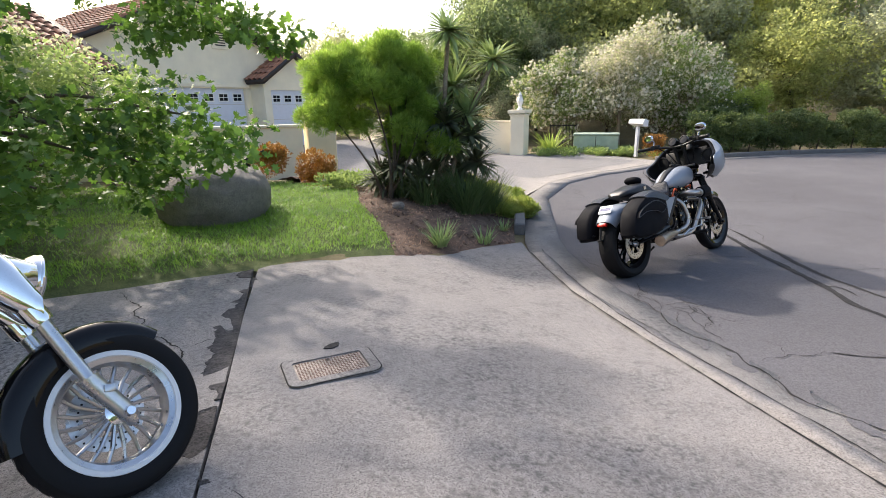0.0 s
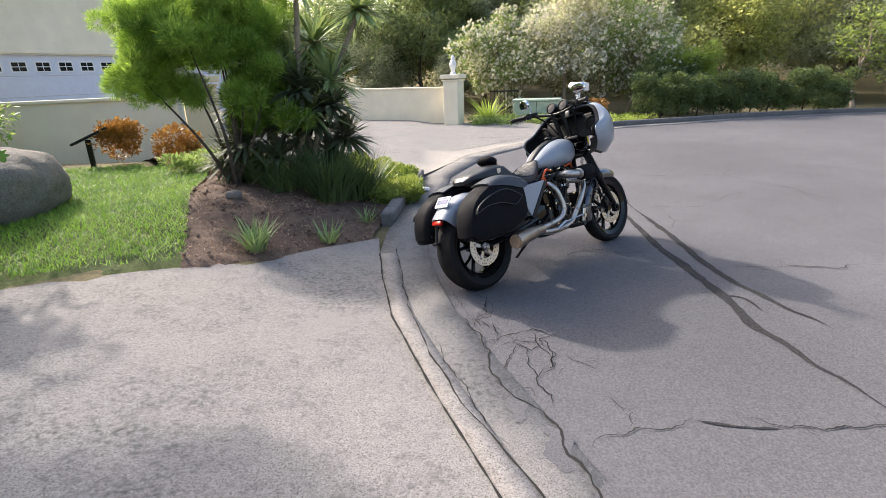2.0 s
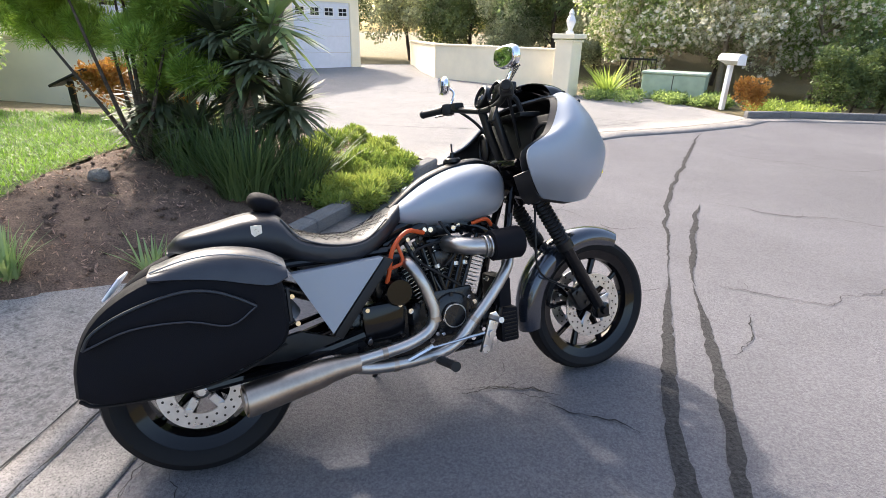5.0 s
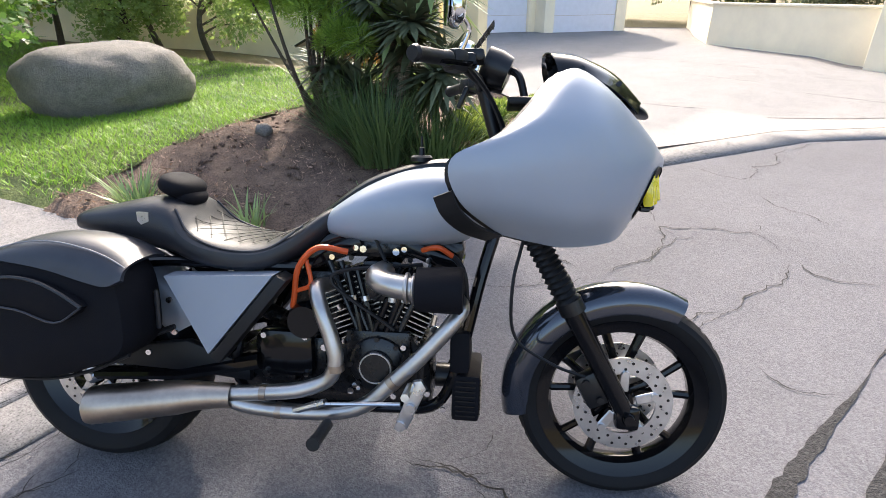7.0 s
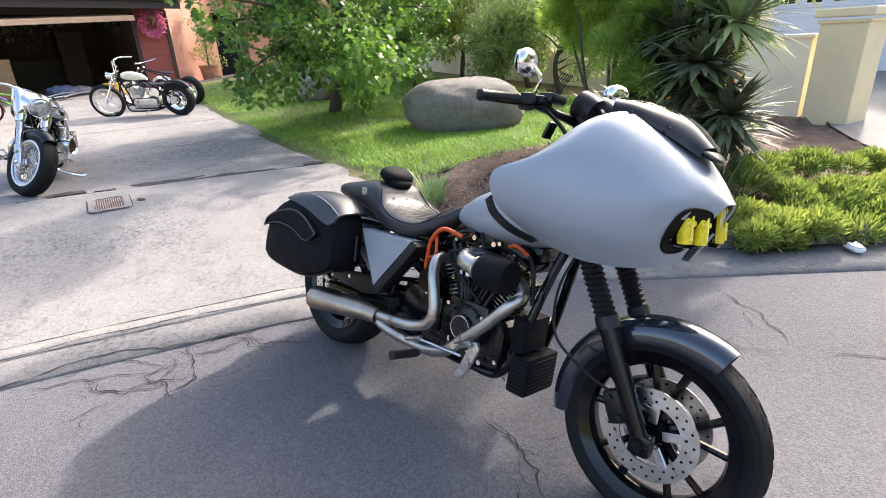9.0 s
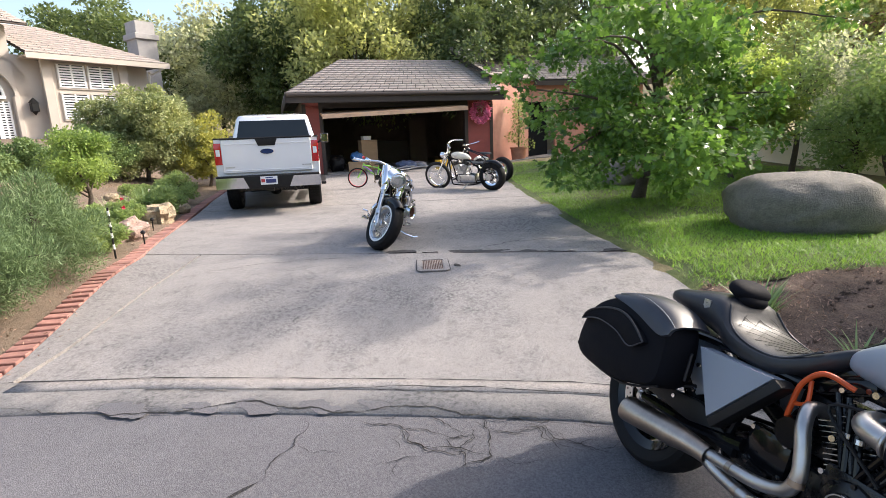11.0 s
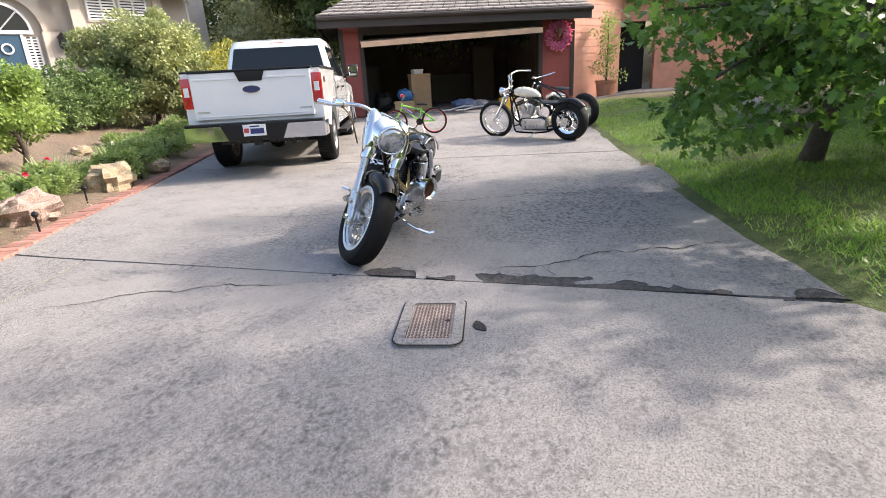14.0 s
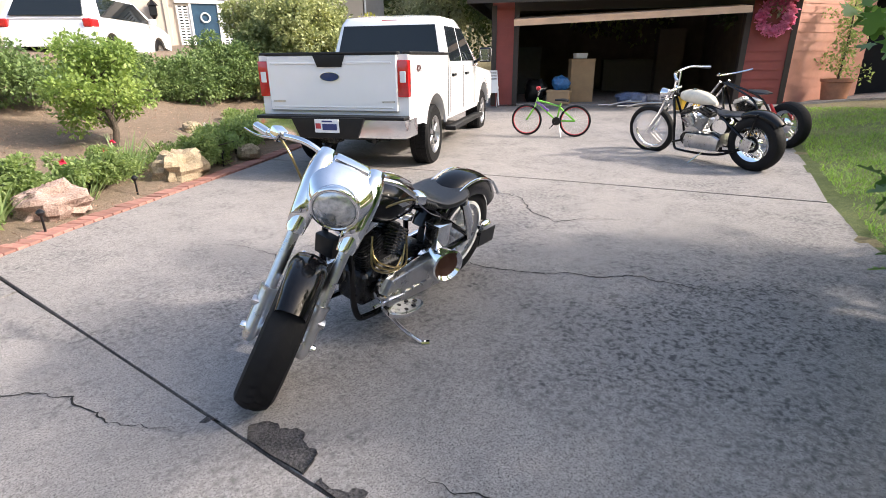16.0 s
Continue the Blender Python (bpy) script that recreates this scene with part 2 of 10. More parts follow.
def glass_mat(name, tint=(0.02, 0.025, 0.03), rough=0.03):
    m, nt, b = node_mat(name)
    b.inputs["Base Color"].default_value = (*tint, 1)
    b.inputs["Roughness"].default_value = rough
    b.inputs["Specular IOR Level"].default_value = 0.3
    b.inputs["Coat Weight"].default_value = 0.1
    b.inputs["Coat Roughness"].default_value = 0.02
    return m


def soil_mat(name, a, b_col, scale=2.0):
    m, nt, b = node_mat(name)
    wide, mid, fine = noise_tex(nt, scale, 6, 0.7), noise_tex(nt, 14, 6, 0.7), noise_tex(nt, 90, 3)
    col = mixed(nt, ramp(nt, wide.outputs[0], ((0.35, 0.0), (0.65, 1.0))), a, b_col)
    col = mixed(nt, ramp(nt, mid.outputs[0], ((0.4, 0.0), (0.7, 0.7))), col, tuple(c * 0.5 for c in a))
    col = mixed(nt, 0.3, col, mixed(nt, ramp(nt, fine.outputs[0], ((0.4, 0.0), (0.6, 1.0))), tuple(c * 0.5 for c in a), tuple(min(1, c * 1.5) for c in b_col)))
    nt.links.new(col, b.inputs["Base Color"])
    b.inputs["Roughness"].default_value = 0.95
    bump(nt, b, mixed(nt, 0.4, mid.outputs[0], fine.outputs[0]), 0.9, 0.05)
    return m


CONCRETE = concrete_mat("old_concrete", 0.3, 0.05, 0.95, 0.45, ((-2.95, 2.85, 0.8, 0.15), (-3.7, 2.6, 0.6, 0.1), (0.35, 1.8, 0.7, 0.03), (-2.3, 2.45, 0.5, 0.07), (-4.3, 2.3, 0.6, 0.06), (1.0, 2.0, 0.5, 0.02)))
CONCRETE_PALE = concrete_mat("pale_concrete", 0.25, 0.02, 0.2, 0.25)
GUTTER = concrete_mat("gutter_concrete", 0.235, 0.02, 0.95, 0.7, ((1.6, 3.4, 0.5, 0.06), (1.85, 2.6, 0.6, 0.08), (2.2, 1.7, 0.6, 0.08)))
ASPHALT = asphalt_mat("worn_asphalt", 0.13)
CRUMBLE = soil_mat("crumbled_joint_dirt", (0.028, 0.026, 0.027), (0.12, 0.11, 0.11), 22)
TAR = plain("tar_seal", (0.055, 0.053, 0.053), 0.95, vary=0.5, scale=60, grain=130, relief=1.0, depth=0.01, spec=0.15)
CRACK = plain("crack_dirt", (0.014, 0.013, 0.012), 0.95, vary=0.3)
SOIL = soil_mat("garden_soil", (0.065, 0.042, 0.032), (0.25, 0.165, 0.12), 5.0)
BANK = soil_mat("dry_bank_soil", (0.175, 0.13, 0.09), (0.27, 0.2, 0.145), 1.2)
FAR_GROUND = soil_mat("dry_grass_ground", (0.16, 0.13, 0.07), (0.24, 0.2, 0.1), 0.4)
TURF = soil_mat("turf_ground", (0.05, 0.085, 0.022), (0.17, 0.19, 0.06), 1.4)
GRASS = leaf_mat("grass_blade", (0.07, 0.2, 0.022), (0.36, 0.6, 0.07), 0.45, 0.5)
STUCCO = plain("cream_stucco", (0.9, 0.81, 0.62), 0.9, vary=0.05, scale=1.5, grain=180, relief=0.5, depth=0.004)
# cream stucco with the pillar's yellow light put into the colour
STUCCO_YELLOW_LIT = plain("yellow_lit_stucco", (0.8, 0.69, 0.44), 0.9, vary=0.06, scale=1.5, grain=180, relief=0.5, depth=0.004)
STUCCO_GREY = plain("taupe_stucco", (0.52, 0.46, 0.4), 0.9, vary=0.05, scale=1.5, grain=180, relief=0.5, depth=0.004)
WHITE_PAINT = plain("white_paint", (0.8, 0.8, 0.8), 0.4, vary=0.03, relief=0.02)
DOOR_WHITE = plain("white_garage_door", (0.7, 0.72, 0.8), 0.45, vary=0.03, relief=0.02)
TERRACOTTA = plain("terracotta_tile", (0.42, 0.19, 0.11), 0.8, vary=0.25, scale=5, rand=0.25)
ROOF_TILE = plain("brown_flat_tile", (0.38, 0.33, 0.3), 0.85, vary=0.2, scale=4)
DARK_WOOD = plain("dark_brown_fascia", (0.045, 0.032, 0.026), 0.6, vary=0.2, scale=4)
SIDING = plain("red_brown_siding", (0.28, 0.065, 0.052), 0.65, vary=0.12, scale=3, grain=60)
# paler than SIDING: sunlight on the wing wall is put into the colour
SIDING_SIDE = plain("sunlit_red_siding", (0.52, 0.25, 0.185), 0.7, vary=0.12, scale=3, grain=60)
BRICK = plain("red_brick", (0.36, 0.18, 0.145), 0.9, vary=0.25, scale=12, grain=150, relief=0.5, rand=0.25)
GRANITE = soil_mat("boulder_granite", (0.2, 0.185, 0.165), (0.29, 0.265, 0.235), 1.3)
ROCK_TAN = soil_mat("tan_rock", (0.32, 0.25, 0.16), (0.52, 0.42, 0.29), 8)
ROCK_PINK = soil_mat("pink_rock", (0.3, 0.2, 0.16), (0.5, 0.38, 0.33), 9)
BARK = soil_mat("bark", (0.075, 0.058, 0.045), (0.14, 0.11, 0.085), 5)
BARK_PALE = soil_mat("pale_bark", (0.3, 0.24, 0.18), (0.42, 0.35, 0.27), 5)
OAK_LEAF = leaf_mat("oak_leaf", (0.022, 0.07, 0.014), (0.2, 0.38, 0.055), 0.38, 0.5)
FEATHER_LEAF = leaf_mat("feathery_leaf", (0.07, 0.19, 0.02), (0.58, 0.82, 0.14), 0.5, 0.65, 2.5)
HILL_LEAF = leaf_mat("hillside_leaf", (0.19, 0.25, 0.07), (0.78, 0.84, 0.3), 0.5, 0.85, 0.4)
OLIVE_LEAF = leaf_mat("olive_leaf", (0.18, 0.23, 0.11), (0.76, 0.82, 0.46), 0.5, 0.85, 0.5)
CANYON_LEAF = leaf_mat("canyon_leaf", (0.1, 0.16, 0.06), (0.4, 0.5, 0.2), 0.5, 0.85, 0.5)
DARK_LEAF = leaf_mat("dark_leaf", (0.03, 0.065, 0.022), (0.27, 0.36, 0.1), 0.4, 0.5)
SUCCULENT_LEAF = leaf_mat("succulent_leaf", (0.13, 0.26, 0.04), (0.5, 0.58, 0.12), 0.4, 0.4)
LIME_LEAF = leaf_mat("lime_leaf", (0.17, 0.28, 0.05), (0.5, 0.62, 0.13), 0.45, 0.75)
MID_LEAF = leaf_mat("shrub_leaf", (0.15, 0.25, 0.07), (0.42, 0.55, 0.16), 0.45, 0.7)
CITRUS_LEAF = leaf_mat("citrus_leaf", (0.1, 0.2, 0.04), (0.45, 0.6, 0.13), 0.4, 0.55)
BOX_LEAF = leaf_mat("box_leaf", (0.08, 0.15, 0.045), (0.26, 0.38, 0.1), 0.45, 0.35)
ROSEMARY_LEAF = leaf_mat("rosemary_leaf", (0.09, 0.16, 0.05), (0.24, 0.36, 0.12), 0.5, 0.3)
PALE_LEAF = leaf_mat("variegated_leaf", (0.13, 0.2, 0.05), (0.54, 0.6, 0.22), 0.5, 0.35)
YELLOW_LEAF = leaf_mat("yellow_leaf", (0.3, 0.34, 0.05), (0.55, 0.55, 0.12), 0.5, 0.4)
RUST_LEAF = leaf_mat("rust_leaf", (0.32, 0.14, 0.03), (0.5, 0.32, 0.06), 0.5, 0.3)
STRAP_LEAF = leaf_mat("strap_leaf", (0.03, 0.07, 0.02), (0.17, 0.26, 0.07), 0.4, 0.3)
IRIS_LEAF = leaf_mat("iris_leaf", (0.2, 0.34, 0.09), (0.42, 0.55, 0.19), 0.45, 0.35)
YUCCA_LEAF = leaf_mat("yucca_leaf", (0.173, 0.294, 0.088), (0.478, 0.599, 0.200), 0.35, 0.35)
# darker green for the yucca's low heads
SKIRT_LEAF = leaf_mat("dark_skirt_leaf", (0.05, 0.075, 0.03), (0.2, 0.24, 0.1), 0.6, 0.2)
DRY_LEAF = leaf_mat("dry_leaf", (0.3, 0.2, 0.1), (0.5, 0.36, 0.2), 0.7, 0.2)
PETAL = leaf_mat("white_petal", (0.72, 0.72, 0.42), (0.85, 0.87, 0.58), 0.6, 0.3)
PETAL_RED = leaf_mat("red_petal", (0.55, 0.02, 0.04), (0.75, 0.05, 0.08), 0.6, 0.2)
PETAL_PINK = leaf_mat("pink_petal", (0.7, 0.14, 0.22), (0.9, 0.42, 0.45), 0.6, 0.2)
RUBBER = plain("tyre_rubber", (0.009, 0.009, 0.01), 0.68, vary=0.25, scale=14, grain=200, relief=0.15, spec=0.2)
BLACK_PAINT = plain("gloss_black", (0.005, 0.005, 0.006), 0.1, vary=0.1, relief=0, coat=0.0, spec=0.3)
BLACK_SATIN = plain("satin_black", (0.009, 0.009, 0.01), 0.33, vary=0.25, scale=20, relief=0.08, spec=0.35)
BLACK_CAST = plain("black_engine_casting", (0.007, 0.007, 0.008), 0.28, 0.0, vary=0.3, scale=25, grain=220, relief=0.15, spec=0.45)
BLACK_PLASTIC = plain("black_plastic", (0.011, 0.011, 0.012), 0.48, vary=0.2, scale=15, relief=0.15, spec=0.3)
CHROME = plain("chrome", (0.82, 0.83, 0.85), 0.09, 1.0, vary=0.04, scale=10, relief=0)
ALLOY = plain("cast_alloy", (0.6, 0.6, 0.61), 0.3, 1.0, vary=0.12, scale=18, relief=0.05)
STEEL = plain("brushed_steel", (0.5, 0.47, 0.44), 0.36, 1.0, vary=0.14, scale=9, relief=0.0)
TITAN = plain("heat_tinted_steel", (0.45, 0.37, 0.3), 0.38, 1.0, vary=0.25, scale=7, relief=0.0)

# ---- lie of the land ----
KERB = [(6.5, -14.0), (4.6, -7.0), (3.6, -4.0), (2.9, -1.2), (2.34, 0.77), (2.0, 1.65), (1.68, 2.73), (1.45, 3.53), (1.23, 4.4), (1.14, 5.1), (1.09, 5.75),
        (1.13, 6.4), (1.25, 7.1), (1.42, 8.16), (1.55, 8.9), (1.65, 9.5)]
DRIVE_TWO = [(1.65, 9.5), (2.56, 11.5), (3.75, 12.8), (5.0, 13.7), (6.1, 14.7), (6.7, 15.5)]
FAR_KERB = [(6.7, 15.5), (7.6, 15.85), (9.2, 16.1), (11.5, 16.7), (14.5, 16.9), (18.0, 16.2), (24.0, 13.0), (40.0, 2.0)]
LAWN_EDGE = [(1.06, 6.25), (0.55, 5.88), (0.1, 5.5), (-0.46, 5.22), (-1.72, 4.68), (-2.79, 4.1), (-5.04, 3.18), (-10.2, 0.98), (-14.0, -0.55)]
BRICK_IN = [(2.5, 0.62), (2.06, 0.36), (1.2, -0.18), (-0.12, -1.05), (-1.04, -1.8), (-2.0, -2.52), (-4.75, -4.6), (-9.0, -7.5)]
GARAGE = Vector((-10.9, -5.45, 0.27))
GARAGE_U, GARAGE_N = Vector((-0.63, 0.776, 0)).normalized(), Vector((0.776, 0.63, 0)).normalized()
KX, KY = [p[0] for p in KERB], [p[1] for p in KERB]
LX, LY = [p[0] for p in reversed(LAWN_EDGE)], [p[1] for p in reversed(LAWN_EDGE)]


def kerb_x(y):
    return lerp_table(y, KY, KX)


def lawn_y(x):
    return lerp_table(x, LX, LY)


def bank_d(x, y):
    """How far a place lies beyond the brick border, up the bank."""
    return (x - 1.23) * 0.628 - (y - 0.16) * 0.778 - 0.32 * max(0.0, x - 1.0)


def gz(x, y):
    """Height of the ground."""
    s = (kerb_x(max(-14.0, min(9.5, y))) - x) * 0.95
    z = -0.225 + 0.225 * ease(s / 2.3) + 0.0016 * max(0.0, min(16.0, s) - 2.2) ** 2 if s > 0 else -0.24
    over = y - lawn_y(x) if x < 1.3 else 0.0
    if over > 0 and s > 0:
        z += 0.1 * ease(over / 1.4) * ease(s / 1.2) + 0.06 * ease((s - 0.2) / 0.8)
    if y > 8.6 and s > 0:
        z = z + (-0.16 - z) * ease((y - 9.0) / 1.8) if x > -2.6 else z + (-0.06 - z) * ease((y - 10.2) / 1.0)
    if y > 9.5:
        z = min(z, -0.14) if x > -2.6 else z
    d = bank_d(x, y)
    if d > 0 and y < 6 and s > 0:
        z = z + lerp_table(d, (0, 0.7, 3, 4.2, 5, 8, 25), (0, 0.06, 0.6, 0.95, 1.45, 1.7, 2.3)) * ease(s / 0.5)
    far = max(0.0, y - 27.0) * 0.32 * ease((x + 2.0) / 10.0)
    west = max(0.0, -19.0 - x) * 0.25 if y < 16 else 0.0
    east = max(0.0, x - 26.0) * 0.3
    return z + min(far, 16.0) + min(west, 5.0) * (1.0 if y < 10 else max(0.0, (16 - y) / 6)) + min(east, 12.0)


def inside(poly, x, y):
    hit = False
    for i in range(len(poly)):
        (x1, y1), (x2, y2) = poly[i - 1], poly[i]
        if (y1 > y) != (y2 > y) and x < (x2 - x1) * (y - y1) / (y2 - y1) + x1:
            hit = not hit
    return hit


def cut_line(pts, step):
    out = []
    for i in range(len(pts) - 1):
        a, b = Vector(pts[i]), Vector(pts[i + 1])
        n = max(1, int((b - a).length / step))
        out += [tuple(a.lerp(b, k / n)) for k in range(n)]
    return out + [tuple(pts[-1])]


def sheet(poly, step, lift=0.0, thick=0.0, rough=0.0, height=None):
    """A triangulated sheet that follows the ground inside an outline; with thick, it has a skirt."""
    from mathutils.geometry import delaunay_2d_cdt
    height = height or gz
    edge = cut_line(list(poly) + [poly[0]], step)[:-1]
    xs, ys = [p[0] for p in edge], [p[1] for p in edge]
    pts = [Vector(p) for p in edge]
    x = min(xs) + step * 0.6
    row = 0
    while x < max(xs):
        y = min(ys) + step * (0.6 if row % 2 else 0.3)
        while y < max(ys):
            if inside(edge, x, y) and min((x - q[0]) ** 2 + (y - q[1]) ** 2 for q in edge) > (0.45 * step) ** 2:
                pts.append(Vector((x, y)))
            y += step
        x += step * 0.87
        row += 1
    n = len(edge)
    v, _, f, *_ = delaunay_2d_cdt(pts, [(i, (i + 1) % n) for i in range(n)], [], 1, 1e-4)
    vs = [(p.x, p.y, height(p.x, p.y) + lift + (noise.noise(Vector((p.x * 3, p.y * 3, 0))) * rough if rough else 0)) for p in v]
    fs = [tuple(t) for t in f]
    if thick:
        k = len(vs)
        vs += [(p[0], p[1], p[2] - thick) for p in vs[:n]]
        fs += [(i, (i + 1) % n, k + (i + 1) % n, k + i) for i in range(n)]
    return vs, fs


def offset_line(pts, d):
    """The line moved to its right by d."""
    out = []
    for i in range(len(pts)):
        a, b = Vector(pts[max(0, i - 1)]), Vector(pts[min(len(pts) - 1, i + 1)])
        t = (b - a).normalized()
        out.append((pts[i][0] + t.y * d, pts[i][1] - t.x * d))
    return out


def ribbon(pts, width, lift, wobble=0.0, seed=0, taper=True, height=None):
    """A thin uneven strip along a line on the ground."""
    rnd = random.Random(seed)
    line = cut_line(pts, 0.035)
    vs, fs = [], []
    for i, (x, y) in enumerate(line):
        a, b = Vector(line[max(0, i - 1)]), Vector(line[min(len(line) - 1, i + 1)])
        t = (b - a).normalized() if (b - a).length else Vector((1, 0))
        x0, y0 = x, y
        x += noise.noise(Vector((x0 * 3, y0 * 3, seed))) * wobble + noise.noise(Vector((x0 * 17, y0 * 17, seed))) * wobble * 0.3
        y += noise.noise(Vector((y0 * 3, x0 * 3, seed + 9))) * wobble + noise.noise(Vector((y0 * 17, x0 * 17, seed + 9))) * wobble * 0.3
        w = width * max(0.15, 0.9 + (1.1 if width < 0.04 else 0.45) * noise.noise(Vector((x0 * 9, y0 * 9, seed + 4))) + 0.35 * noise.noise(Vector((x0 * 31, y0 * 31, seed)))) / 2 * (min(1, 4 * i / len(line), 4 * (len(line) - 1 - i) / len(line)) if taper else 1)
        for s in (-1, 1):
            px, py = x + s * w * t.y, y - s * w * t.x
            vs.append((px, py, (height or gz)(px, py) + lift))
    for i in range(len(line) - 1):
        fs.append((2 * i, 2 * i + 1, 2 * i + 3, 2 * i + 2))
    return vs, fs


def ground_sheet():
    """One sheet out to the horizon, finer near the walk."""
    def axis(lo, hi, fine_lo, fine_hi, step):
        out, v = [], fine_lo
        while v <= fine_hi:
            out.append(v)
            v += step
        g, v = step, fine_lo
        while v > lo:
            g *= 1.35
            v -= g
            out.append(max(v, lo))
        g, v = step, fine_hi
        while v < hi:
            g *= 1.35
            v += g
            out.append(min(v, hi))
        return sorted(set(out))
    xs, ys = axis(-600, 600, -22, 26, 0.5), axis(-600, 900, -14, 34, 0.5)
    vs = [(x, y, gz(x, y) - 0.045) for x in xs for y in ys]
    n = len(ys)
    fs = [(i * n + j, (i + 1) * n + j, (i + 1) * n + j + 1, i * n + j + 1) for i in range(len(xs) - 1) for j in range(n - 1)]
    return vs, fs


def structure(name, shape, material, label, category, sharp=None):
    return thing(name, label, category, kind="structure", shape=shape, material=material, sharp=sharp)


structure("ground", ground_sheet(), FAR_GROUND, "dry grassy earth of the gardens and hillside", "ground")

kerb_all = KERB + DRIVE_TWO[1:] + FAR_KERB[1:]
road = structure("road", sheet(offset_line(kerb_all, 0.42) + [(40, -30), (11, -30)], 0.9, 0.004, height=lambda x, y: -0.24), ASPHALT,
                 "sun-bleached cracked asphalt of the cul-de-sac", "road")
gut = offset_line(kerb_all, 0.0)
gutter = structure("gutter", sheet(gut + list(reversed(offset_line(kerb_all, 0.44))), 0.35, 0.012, 0.05, height=lambda x, y: -0.236), GUTTER,
                   "rough worn concrete gutter along the road's edge", "gutter")
lip_line = [p for p in KERB if 0.7 < p[1] < 6.3]
part("gutter_lip", sheet(offset_line(lip_line, 0.012) + list(reversed(offset_line(lip_line, 0.15))), 0.2, 0.0165, 0.01, height=lambda x, y: -0.236), CONCRETE, gutter, "smooth pale lip of the drive's apron", sharp=None)

# driveway: slabs with open joints between them
driveway = tagged(new("driveway"), "stained grey concrete driveway with cracked slabs", "driveway", kind="structure")
JOINT_LOW = [(-0.36, -1.0), (-0.75, 0.65), (-1.13, 2.25), (-1.45, 3.5), (-1.73, 4.66)]
LONG = [(2.34, 0.7), (1.41, 0.37), (0.28, -0.03), (-0.46, -0.44)]
low_right = [p for p in KERB if 1.2 < p[1] < 5.8]
slabs = [
    [(2.32, 0.74)] + low_right + [(1.06, 6.25), (0.55, 5.88), (0.1, 5.5), (-0.46, 5.22), (-1.72, 4.68), (-1.45, 3.5), (-1.13, 2.25), (-0.75, 0.65), (-0.48, -0.43), (0.28, -0.015), (1.41, 0.385)],
    [(2.34, 0.69), (1.41, 0.355), (0.28, -0.045), (-0.475, -0.46), (-0.3, -1.18), (-0.12, -1.05), (1.2, -0.18), (2.06, 0.36), (2.42, 0.57)],
    [(-0.322, -1.22), (-0.766, 0.65), (-1.146, 2.25), (-1.466, 3.5), (-1.76, 4.64), (-2.79, 4.1), (-5.04, 3.18), (-6.55, 2.45), (-5.5, 0.12), (-4.3, -2.4), (-3.6, -3.68), (-2.0, -2.52), (-1.04, -1.8)],
]
slabs.append([(-3.63, -3.7), (-4.33, -2.4), (-5.53, 0.12), (-6.58, 2.42), (-10.2, 0.98), (-14.0, -0.6), (-18.5, 3.0), (-20.0, 1.0), (-14.8, -6.0), (-13.2, -8.5), (-9.0, -7.6), (-5.14, -4.86)])
for poly in slabs:
    part("concrete_slab", sheet(poly, 0.45, 0.0, 0.12), CONCRETE, driveway, sharp=30)
part("joint_filler", join(ribbon(JOINT_LOW, 0.035, -0.03, 0.01, 1, False), ribbon(LONG, 0.08, -0.03, 0.0, 2, False),
                          ribbon([(-3.6, -3.68), (-5.5, 0.12), (-6.55, 2.45)], 0.08, -0.03, 0, 3, False)), CRACK, driveway, sharp=None)
drive_two = structure("neighbour_driveway", sheet(DRIVE_TWO + [(5.0, 19.0), (3.2, 18.6), (0.5, 22.0), (-3.0, 27.0), (-6.5, 25.2), (-10.0, 20.0), (-3.0, 12.3), (-1.5, 11.4), (0.3, 10.4)], 0.8, 0.02, 0.1), CONCRETE_PALE,
                      "pale smooth concrete forecourt of the neighbouring house", "driveway")

# ---- buildings and walls ----
def frame_of(origin, u):
    """A pose whose x runs along u, y to its left, z up."""
    u = Vector((u[0], u[1], 0)).normalized()
    return Matrix(((u.x, -u.y, 0, origin[0]), (u.y, u.x, 0, origin[1]), (0, 0, 1, origin[2]), (0, 0, 0, 1)))


def block(x0, x1, y0, y1, z0, z1, bevel=0.0):
    return box(x1 - x0, y1 - y0, z1 - z0, bevel, 1, ((x0 + x1) / 2, (y0 + y1) / 2, (z0 + z1) / 2))


